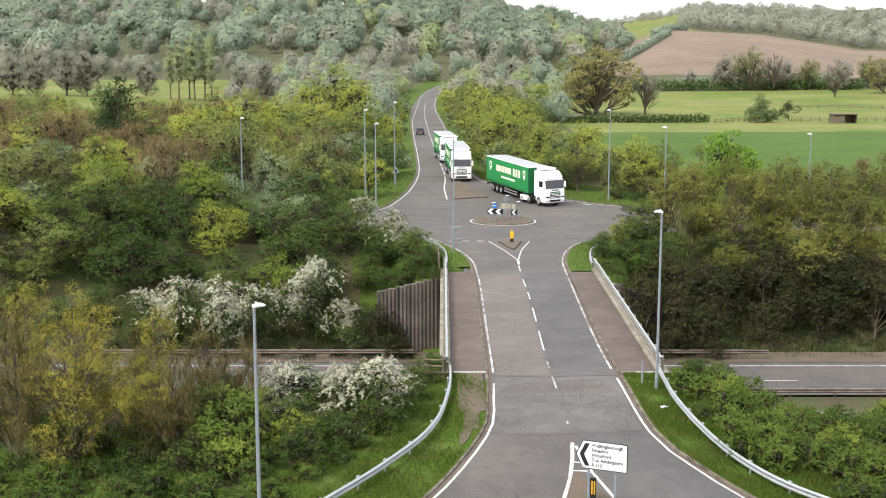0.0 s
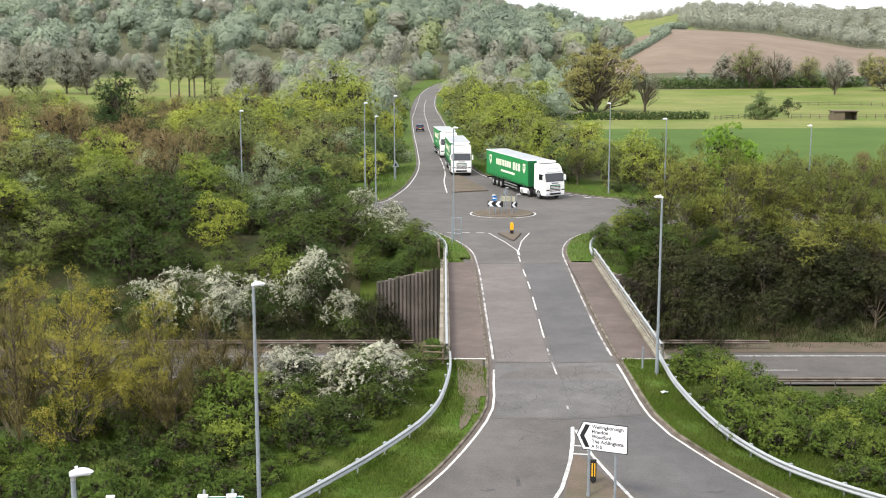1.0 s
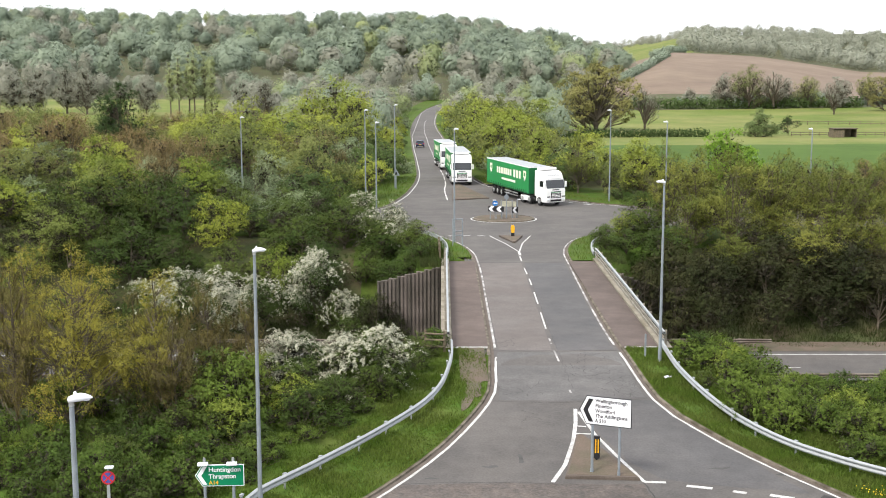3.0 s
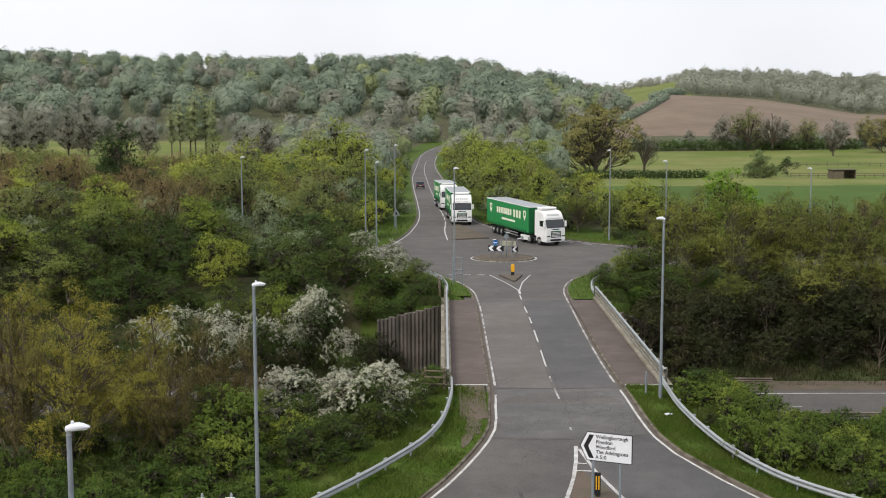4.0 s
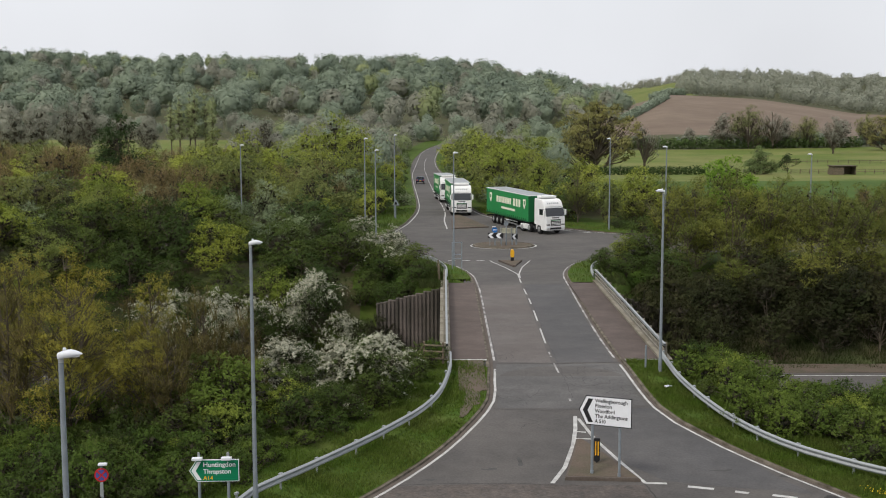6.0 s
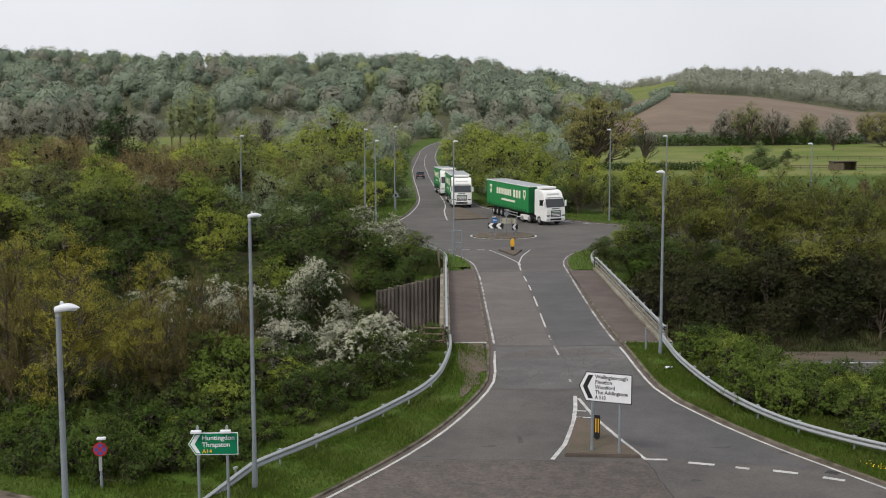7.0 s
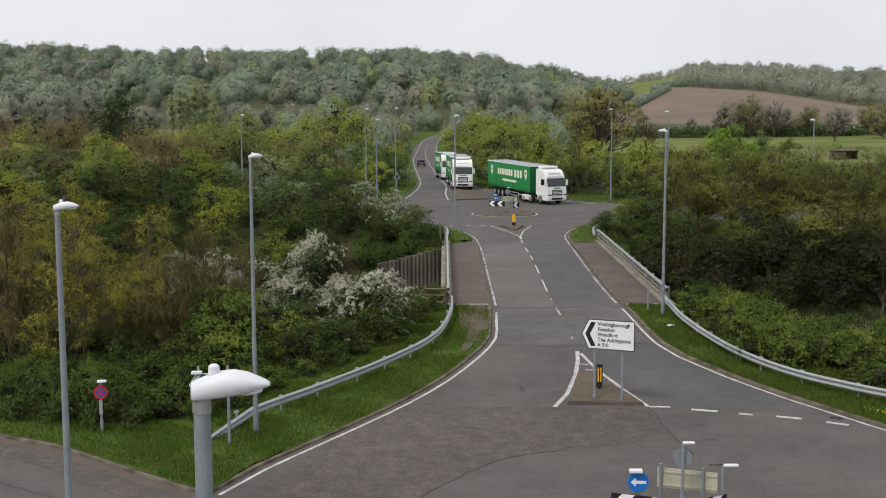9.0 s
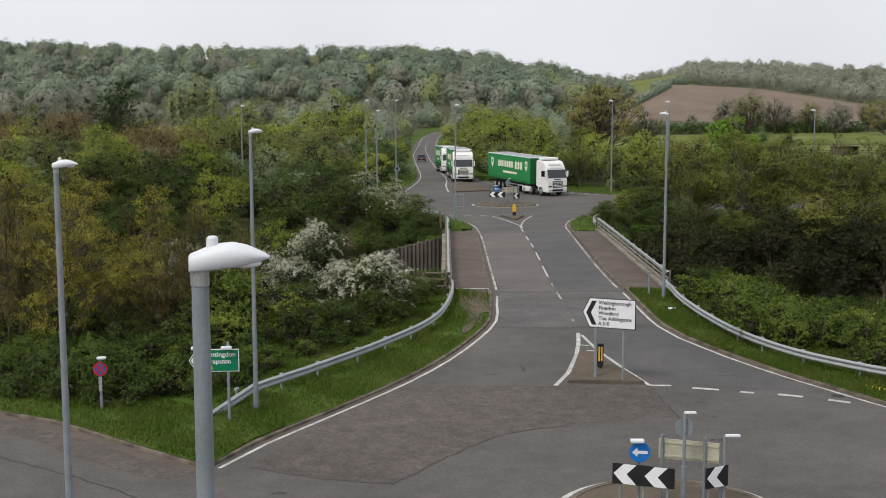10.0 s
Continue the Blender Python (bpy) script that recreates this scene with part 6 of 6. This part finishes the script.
def lorry(turn=0.0):
    """Articulated lorry facing -y, its front bumper at the origin; the tractor turned by degrees."""
    top = tagged(new("articulated_lorry"), "white-cabbed articulated lorry with a bright green curtain trailer", "lorry", "lorry convoy")
    prof = [(0.0, 0.42), (-0.04, 0.7), (-0.02, 1.55), (0.04, 1.95), (0.3, 2.85), (0.42, 2.98), (0.5, 3.2), (0.75, 3.55), (1.1, 3.72), (2.1, 3.82), (2.28, 3.8), (2.3, 1.0), (1.95, 0.95), (1.95, 0.42)]
    bm = bmesh.new()
    f = bm.faces.new([bm.verts.new((-1.24, y, z)) for y, z in prof])
    r = bmesh.ops.extrude_face_region(bm, geom=[f])
    bmesh.ops.translate(bm, verts=[v for v in r["geom"] if isinstance(v, bmesh.types.BMVert)], vec=(2.48, 0, 0))
    bmesh.ops.recalc_face_normals(bm, faces=bm.faces[:])
    bmesh.ops.bevel(bm, geom=[e for e in bm.edges if e.calc_face_angle(0) > 0.2], offset=0.06, segments=3, affect="EDGES")
    cab = part("cab", bm, M["white"], top, "white high-roofed cab", smooth=False)

    def front(name, x0, x1, za, zb, ya, yb, mat, out=0.02):
        bm = bmesh.new()
        pts = [(x0, ya - out, za), (x1, ya - out, za), (x1, yb - out, zb), (x0, yb - out, zb)]
        fr = [bm.verts.new(p) for p in pts]
        bk = [bm.verts.new((p[0], p[1] + 0.06, p[2])) for p in pts]
        bm.faces.new(fr)
        for i in range(4):
            bm.faces.new((fr[i], bk[i], bk[(i + 1) % 4], fr[(i + 1) % 4]))
        bmesh.ops.recalc_face_normals(bm, faces=bm.faces[:])
        return part(name, bm, mat, cab)

    front("windscreen", -1.16, 1.16, 1.96, 2.84, 0.043, 0.297, M["glass"])
    for x0 in (-0.8, 0.45):
        front("wiper", x0, x0 + 0.5, 1.98, 2.03, 0.05, 0.06, M["black"], 0.05)
    front("grille_frame", -0.64, 0.64, 0.92, 1.62, -0.035, -0.02, M["black"], 0.02)
    for z in (1.0, 1.15, 1.3, 1.45):
        front("grille_slat", -0.56, 0.56, z, z + 0.055, -0.035, -0.03, M["white"], 0.04)
    front("green_band", -0.6, 0.6, 1.5, 1.55, -0.03, -0.028, M["green"], 0.05)
    front("lower_grille", -0.7, 0.7, 0.55, 0.75, -0.03, -0.04, M["black"], 0.015)
    front("name_panel", -0.45, 0.45, 1.74, 1.84, 0.015, 0.03, M["black"], 0.02)
    for k in range(6):
        front("roof_badge", -0.75 + k * 0.26, -0.57 + k * 0.26, 3.24, 3.4, 0.52, 0.64, M["steel"], 0.02)
    for s_ in (-1, 1):
        front("corner_trim", min(s_ * 0.74, s_ * 1.18), max(s_ * 0.74, s_ * 1.18), 1.0, 1.12, -0.035, -0.032, M["black"], 0.02)
    for s_ in (-1, 1):
        bm = bmesh.new()
        box(bm, s_ * 0.98, -0.02, 0.78, 0.36, 0.12, 0.2, bevel=0.03)
        part("headlight", bm, M["lamp"], cab, "clear headlight")
        bm = bmesh.new()
        box(bm, s_ * 1.4, 0.18, 2.35, 0.16, 0.2, 0.62, bevel=0.04)
        part("mirror", bm, M["white"], cab)
        bm = bmesh.new()
        box(bm, s_ * 1.245, 0.85, 2.4, 0.03, 0.85, 0.62, bevel=0.01)
        part("side_window", bm, M["glass"], cab)
        bm = bmesh.new()
        box(bm, s_ * 1.15, 4.1, 0.62, 0.2, 1.8, 0.55, bevel=0.03)
        part("side_skirt", bm, M["white"], top, "white side fairing")
        for y in (1.35, 3.3, 4.65):
            wheel(top, s_ * 1.08, y, 0.5, 0.32)
        for y in (11.4, 12.7, 14.0):
            wheel(top, s_ * 1.06, y, 0.5, 0.38)
        bm = bmesh.new()
        box(bm, s_ * 1.2, 1.35, 1.08, 0.1, 1.35, 0.14, bevel=0.04)
        part("wheel_arch", bm, M["white"], cab)
        for z in (0.55, 0.85):
            bm = bmesh.new()
            box(bm, s_ * 1.2, 8.3, z, 0.04, 4.2, 0.13)
            part("side_guard", bm, M["steel"], top)
    bm = bmesh.new()
    box(bm, 0, 0.42, 3.02, 2.1, 0.22, 0.06, bevel=0.02)
    part("sun_visor", bm, M["white"], cab)
    bm = bmesh.new()
    box(bm, 0, 1.75, 3.95, 2.0, 0.9, 0.25, bevel=0.1)
    part("roof_deflector", bm, M["white"], cab)
    bm = bmesh.new()
    box(bm, 0, 9.4, 0.95, 0.9, 13.0, 0.32, bevel=0.02)
    part("chassis", bm, M["black"], top)
    bm = bmesh.new()
    box(bm, 0, 2.9, 0.8, 0.9, 5.0, 0.3, bevel=0.02)
    part("tractor_frame", bm, M["black"], top)
    bm = bmesh.new()
    box(bm, 0, 9.6, 2.62, 2.52, 13.6, 2.72, bevel=0.04)
    trailer = part("trailer_box", bm, M["green"], top, "bright green curtain-sided trailer")
    bm = bmesh.new()
    box(bm, 0, 2.79, 2.62, 2.5, 0.05, 2.7)
    part("headboard", bm, M["green_dark"], trailer, "dark green headboard")
    bm = bmesh.new()
    box(bm, 0, 9.6, 4.01, 2.56, 13.66, 0.09, bevel=0.02)
    part("roof_rim", bm, M["white"], trailer, "white roof rim")
    bm = bmesh.new()
    box(bm, 0, 9.6, 4.04, 2.44, 13.5, 0.06, bevel=0.01)
    part("roof_sheet", bm, M["zinc"], trailer, "grey roof sheet")
    bm = bmesh.new()
    box(bm, 0, 9.6, 1.2, 2.57, 13.64, 0.14, bevel=0.02)
    part("side_rave", bm, M["green_dark"], trailer)
    for s_ in (-1, 1):
        x = s_ * 1.265
        # block shapes in place of the lettering
        for y, w in ((5.5, 0.62), (6.35, 0.62), (7.2, 0.62), (8.4, 0.6), (9.1, 0.6), (9.8, 0.6), (10.45, 0.5), (10.98, 0.3), (11.45, 0.42), (12.05, 0.5), (12.7, 0.5)):
            bm = bmesh.new()
            box(bm, x, y if s_ < 0 else 18.2 - y, 2.98, 0.012, w * 0.9, 0.85 if w > 0.6 else 0.7)
            part("livery_block", bm, M["cream"], trailer)
        bm = bmesh.new()
        box(bm, x, 9.1, 2.08, 0.012, 4.4, 0.24)
        part("livery_bar", bm, M["cream"], trailer)
        for y in (4.0, 14.9):
            bm = bmesh.new()
            pts = [(y - 0.38, 3.55), (y + 0.38, 3.55), (y + 0.38, 2.9), (y, 2.4), (y - 0.38, 2.9)]
            fc = bm.faces.new([bm.verts.new((x, a, b)) for a, b in pts])
            r = bmesh.ops.extrude_face_region(bm, geom=[fc])
            bmesh.ops.translate(bm, verts=[v for v in r["geom"] if isinstance(v, bmesh.types.BMVert)], vec=(s_ * 0.008, 0, 0))
            bmesh.ops.recalc_face_normals(bm, faces=bm.faces[:])
            shield = part("shield", bm, M["cream"], trailer, "cream shield shape")
            bm = bmesh.new()
            box(bm, x + s_ * 0.012, y, 3.15, 0.008, 0.32, 0.4, bevel=0.003)
            part("shield_centre", bm, M["green"], shield)
        for y in np.arange(3.6, 16.2, 0.62):
            bm = bmesh.new()
            box(bm, s_ * 1.28, y, 1.33, 0.02, 0.06, 0.3)
            part("curtain_strap", bm, M["black"], trailer)
    bm = bmesh.new()
    box(bm, 0, 16.3, 0.75, 2.45, 0.1, 0.18, bevel=0.02)
    part("rear_bumper", bm, M["black"], top)
    for s_ in (-1, 1):
        bm = bmesh.new()
        box(bm, s_ * 0.5, 6.6, 0.55, 0.12, 0.12, 1.1)
        part("landing_leg", bm, M["black"], top)
    pin = Matrix.Translation((0, 4.0, 0))
    for ob in top.children:
        near = min(c[1] for c in ob.bound_box)
        if near < 5.2 and not ob.name.startswith(("chassis", "trailer")):
            ob.matrix_basis = pin @ Matrix.Rotation(radians(turn), 4, "Z") @ pin.inverted()
    return top


def on_road(x, y, hx, hy, reach):
    """Pose of a vehicle facing -y, heading (hx, hy), that follows the fall of the road."""
    n = math.hypot(hx, hy)
    hx, hy = hx / n, hy / n
    z0, z1 = road_at(y), road_at(y - hy * reach)
    return Matrix.Translation((x, y, z0)) @ Matrix.Rotation(math.atan2(hx, -hy), 4, "Z") @ Matrix.Rotation(math.atan2(z1 - z0, reach), 4, "X")


lorry(12).matrix_basis = on_road(11.35, 133.4, 0.3, -0.95, 15)
second = lorry()
second.matrix_basis = on_road(2.35, 156.4, 0.05, -1, 15)
copy_thing(second, on_road(0.9, 186.0, 0.07, -1, 15))


def car():
    top = tagged(new("car"), "dark blue hatchback car driving on the far road", "car")
    prof = [(0.1, 0.35), (0.0, 0.6), (0.1, 0.95), (0.35, 1.0), (0.9, 1.45), (1.4, 1.52), (2.5, 1.5), (3.2, 1.02), (4.0, 0.88), (4.2, 0.6), (4.15, 0.35)]
    bm = bmesh.new()
    f = bm.faces.new([bm.verts.new((-0.88, y, z)) for y, z in prof])
    r = bmesh.ops.extrude_face_region(bm, geom=[f])
    bmesh.ops.translate(bm, verts=[v for v in r["geom"] if isinstance(v, bmesh.types.BMVert)], vec=(1.76, 0, 0))
    bmesh.ops.recalc_face_normals(bm, faces=bm.faces[:])
    for v in bm.verts:
        if v.co.z > 1.2:
            v.co.x *= 0.82
    bmesh.ops.bevel(bm, geom=bm.edges[:], offset=0.05, segments=2, affect="EDGES")
    body = part("body", bm, M["navy"], top)
    bm = bmesh.new()
    fr = [bm.verts.new(p) for p in ((-0.68, 0.33, 1.02), (0.68, 0.33, 1.02), (0.6, 0.82, 1.41), (-0.6, 0.82, 1.41))]
    bm.faces.new(fr)
    bmesh.ops.solidify(bm, geom=bm.faces[:], thickness=0.02)
    part("rear_window", bm, M["glass"], body)
    for s_ in (-1, 1):
        bm = bmesh.new()
        box(bm, s_ * 0.72, 0.06, 0.8, 0.25, 0.1, 0.16, bevel=0.02)
        part("tail_light", bm, M["red"], body)
        for y in (0.8, 3.4):
            wheel(top, s_ * 0.8, y, 0.32, 0.2)
    bm = bmesh.new()
    box(bm, 0, -0.01, 0.62, 0.5, 0.02, 0.11)
    part("plate", bm, M["yellow"], body)
    return top


car().matrix_basis = on_road(-4.9, 268, 0.03, -1, 4)


# ---------------------------------------------------------------- far field things
def shed():
    top = tagged(new("field_shed"), "low brown open-fronted shed in the paddock", "shed")
    z = float(land(103, 322))
    top.matrix_basis = pose(103, 322, z, 0, 0, 5)
    for nm, a in (("back_wall", (0, 1.5, 1.1, 6, 0.15, 2.2)), ("side_wall", (-3, 0, 1.1, 0.15, 3, 2.2)), ("side_wall", (3, 0, 1.1, 0.15, 3, 2.2)), ("front_panel", (-1.6, -1.5, 1.0, 2.8, 0.12, 2.0))):
        bm = bmesh.new()
        box(bm, *a)
        part(nm, bm, M["timber"], top)
    bm = bmesh.new()
    box(bm, 0, 0, 2.3, 6.6, 3.6, 0.15)
    part("roof", bm, M["soil"], top)


shed()


def field_fence(a, b, n):
    top = tagged(new("field_fence"), "grey timber field fence across the pasture", "fence")
    for i in range(n + 1):
        x, y = a[0] + (b[0] - a[0]) * i / n, a[1] + (b[1] - a[1]) * i / n
        bm = bmesh.new()
        box(bm, x, y, float(land(x, y)) + 0.55, 0.16, 0.16, 1.3)
        part("post", bm, M["timber"], top)
    for h in (0.5, 1.0):
        bm = bmesh.new()
        rod(bm, (*a, float(land(*a)) + h), (*b, float(land(*b)) + h), 0.07, n=6)
        part("rail", bm, M["timber"], top)


field_fence((70, 322), (86, 338), 8)
field_fence((92, 330), (125, 326), 14)
field_fence((110, 400), (150, 380), 14)
bm = bmesh.new()
for i in range(6):
    box(bm, 28.5 + i * 2.0, 352 + 0.1 * i, float(land(33, 352)) + 0.6, 1.96, 0.4, 1.3 - 0.03 * (i % 2), bevel=0.03)
tagged(part("field_wall", bm, M["concrete"]), "pale stone wall at the field edge", "wall")


# ---------------------------------------------------------------- grass blades
def blades(name, seed, count, area, ok, tall, mat="blade", label="tufts of long spring grass on the verge"):
    rng = np.random.default_rng(seed)
    x0, x1, y0, y1 = area
    p = np.column_stack([rng.uniform(x0, x1, count * 3), rng.uniform(y0, y1, count * 3)])
    d = paved_distance(p[:, 0], p[:, 1])
    clump = np.sin(p[:, 0] * 1.7 + 2 * np.sin(p[:, 1] * 0.9)) + np.sin(p[:, 1] * 2.1 + p[:, 0]) + rng.normal(0, 0.7, len(p))
    p = p[(d > 0.16) & ok(p[:, 0], p[:, 1], d) & (clump > -1.3)][:count]
    dd = paved_distance(p[:, 0], p[:, 1])
    z = np.where(dd < 4.2, road_z(p[:, 1]) + 0.1, land(p[:, 0], p[:, 1]) + 0.03)
    n = len(p)
    a = rng.uniform(0, 6.283, n)
    h = tall * rng.uniform(0.4, 1.2, n) * np.clip(1.0 + 0.3 * np.sin(p[:, 0] * 1.3 + p[:, 1]), 0.6, 1.3)
    w = 0.012 + 0.016 * rng.uniform(0, 1, n)
    lean = rng.normal(0, 0.35, (n, 2)) * h[:, None]
    base = np.column_stack([p, z])
    side = np.column_stack([np.cos(a) * w, np.sin(a) * w, np.zeros(n)])
    v = np.stack([base - side, base + side, base + np.column_stack([lean, h])], 1).reshape(-1, 3)
    return tagged(new(name, mesh_from(name, v, np.arange(3 * n).reshape(-1, 3), M[mat])), label, "grass", kind="stuff")


blades("verge_grass_west", 31, 150000, (-16, 2.5, 35, 64.5), lambda x, y, d: (x < 2.2) & ~((d < 0.95 + 0.25 * np.sin(y * 1.9)) & (y > 52.8) & (np.sin(x * 917.0 + y * 573.0) > -0.2)), 0.14)
blades("verge_grass_east", 32, 90000, (9.3, 22, 40, 64.5), lambda x, y, d: (d < 5.0), 0.15)
blades("verge_grass_far", 33, 16000, (-14, 22, 94, 170), lambda x, y, d: (d < 4.0), 0.35)
# slope grass in the darkened colour that stands for tree shade
blades("bank_grass", 34, 26000, (-26, 0, 90.5, 100), lambda x, y, d: d > 1.5, 0.4, "rough", "long grass on the cutting slope, shade put into its colour")
blades("bank_grass_east", 35, 14000, (12, 40, 91.5, 98), lambda x, y, d: d > 1.5, 0.4, "rough", "long grass on the cutting slope, shade put into its colour")


# ---------------------------------------------------------------- resurfaced patches
def patch(points, mat, label, lift=0.004, ragged=0.05, seed=3):
    """A resurfaced piece of road with a slightly ragged edge."""
    rng = random.Random(seed)
    ring = []
    for (ax, ay), (bx, by) in zip(points, points[1:] + points[:1]):
        n = max(1, int(math.hypot(bx - ax, by - ay) / 0.5))
        for k in range(n):
            s_ = k / n
            ring.append((ax + (bx - ax) * s_ + rng.gauss(0, ragged), ay + (by - ay) * s_ + rng.gauss(0, ragged)))
    bm = bmesh.new()
    f = bm.faces.new([bm.verts.new((x, y, road_at(y) + lift)) for x, y in ring])
    bmesh.ops.triangulate(bm, faces=[f])
    return tagged(part("road_patch", bm, M[mat]), label, "road patch", kind="structure")


patch([(-5.6, 35.1), (-3.6, 33.95), (-1.5, 33.5), (-0.6, 34.9), (0.3, 36.4), (1.6, 38.2), (2.7, 39.0), (4.0, 39.5), (6.0, 40.1), (7.6, 40.6), (7.45, 44.7), (4.2, 44.75), (0.5, 44.8), (-1.9, 44.5), (-3.2, 42.2)], "coarse", "coarse brown-grey chipped asphalt patch")
patch([(2.9, 64.6), (5.7, 64.5), (5.75, 72), (5.85, 86), (5.85, 93.4), (2.8, 93.4), (2.78, 80)], "lane", "brownish worn asphalt lane on the bridge", seed=4, ragged=0.02)
patch([(5.95, 64.5), (9.0, 64.6), (9.0, 80), (9.15, 93.4), (6.1, 93.4), (6.05, 78)], "lane_dark", "darker worn asphalt lane on the bridge", seed=14, ragged=0.02)
patch([(6.5, 50.6), (7.3, 47.0), (8.2, 45.2), (13.4, 43.6), (12.0, 47.4), (10.5, 51.2), (9.5, 55.3), (6.2, 55.0)], "lane_dark", "darker resurfaced asphalt of the exit lane", seed=15, ragged=0.04)
patch([(2.5, 55.4), (5.6, 55.2), (9.2, 55.8), (9.1, 64.2), (5.8, 64.0), (2.75, 64.1)], "lane_pale", "paler worn asphalt before the bridge joint", seed=5, ragged=0.03)
for k, (x, y, rx, ry) in enumerate(((-4.5, 32.6, 0.28, 0.12), (10.6, 46.4, 0.5, 0.1), (3.0, 47.5, 0.1, 0.6), (1.2, 42.0, 0.5, 0.1))):
    patch([(x + rx * math.cos(a), y + ry * math.sin(a)) for a in np.linspace(0, 2 * math.pi, 12)[:-1]], "stain", "dark oily stain on the asphalt", 0.0055, 0.06, 40 + k)

rng_d = np.random.default_rng(8)
dp = np.column_stack([rng_d.normal(15.6, 0.9, 110), rng_d.normal(42.9, 0.5, 110)])
dp = dp[paved_distance(dp[:, 0], dp[:, 1]) > 0.4]
dv, df = leaf_tris(rng_d, np.column_stack([dp, road_z(dp[:, 1]) + 0.3]), np.tile((0.0, 0.0, 1.0), (len(dp), 1)), 0.055, 1.0)
tagged(new("dandelions", mesh_from("dandelions", dv, df, M["dandelion"])), "scattered yellow flowers in the verge grass", "flowers", kind="stuff")


def crazing(cx, cy, rx, ry, count, seed):
    """A web of fine cracks in tired asphalt."""
    rng = random.Random(seed)
    bm = bmesh.new()
    for k in range(count):
        x, y = cx + rng.uniform(-rx, rx), cy + rng.uniform(-ry, ry)
        a = rng.choice((0.2, 1.6, 0.9, 2.4)) + rng.gauss(0, 0.3)
        last = None
        for i in range(rng.randint(3, 6)):
            w = rng.uniform(0.012, 0.035)
            n = Vector((-math.sin(a), math.cos(a)))
            pair = [bm.verts.new((x + n.x * q * w, y + n.y * q * w, road_at(y) + 0.0058)) for q in (-0.5, 0.5)]
            if last:
                bm.faces.new((last[0], last[1], pair[1], pair[0]))
            last = pair
            step = rng.uniform(0.15, 0.45)
            x, y, a = x + math.cos(a) * step, y + math.sin(a) * step, a + rng.gauss(0, 0.5)
    return tagged(part("crazing", bm, M["crack"]), "web of fine dark cracks in worn asphalt", "crack", kind="structure")


for k, (x, y, rx, ry, n) in enumerate(((8.6, 57.0, 0.7, 1.6, 26), (6.7, 60.2, 0.5, 1.8, 12), (3.2, 56.3, 1.0, 0.9, 14), (3.4, 66.2, 0.7, 1.2, 9), (4.1, 53.2, 0.25, 1.6, 6), (7.4, 62.5, 1.2, 1.4, 10), (-2.5, 35.2, 1.2, 0.8, 8) )):
    crazing(x, y, rx, ry, n, 70 + k)
for k, (x, y, rx, ry) in enumerate(((8.9, 42.4, 0.22, 0.1), (8.9, 40.5, 0.2, 0.1), (8.5, 37.7, 0.25, 0.1), (12.9, 45.7, 0.25, 0.1), (1.8, 46.6, 0.3, 0.15), (-0.5, 45.3, 0.25, 0.12))):
    patch([(x + rx * math.cos(a), y + ry * math.sin(a)) for a in np.linspace(0, 2 * math.pi, 12)[:-1]], "stain", "dark oily stain on the asphalt", 0.0055, 0.05, 90 + k)
patch([(1.35, 62.2), (2.02, 63.6), (2.0, 61.0), (1.82, 58.0), (1.4, 55.3), (0.95, 53.3), (0.75, 53.3), (0.9, 56.0), (1.15, 59.1)], "soil", "bare brown soil worn beside the kerb", 0.15, 0.1, 61)


def litter():
    """A crumpled scrap of white plastic."""
    rng = random.Random(5)
    bm = bmesh.new()
    bmesh.ops.create_grid(bm, x_segments=5, y_segments=4, size=0.12)
    for v in bm.verts:
        v.co.z = rng.uniform(0.0, 0.12)
        v.co.x *= 1.3
    ob = part("plastic_scrap", bm, M["lantern"])
    ob.matrix_basis = pose(10.76, 58.4, road_at(58.4) + 0.16, 0, 0, 25)
    return tagged(ob, "crumpled white plastic scrap lying in the grass", "litter")


litter()
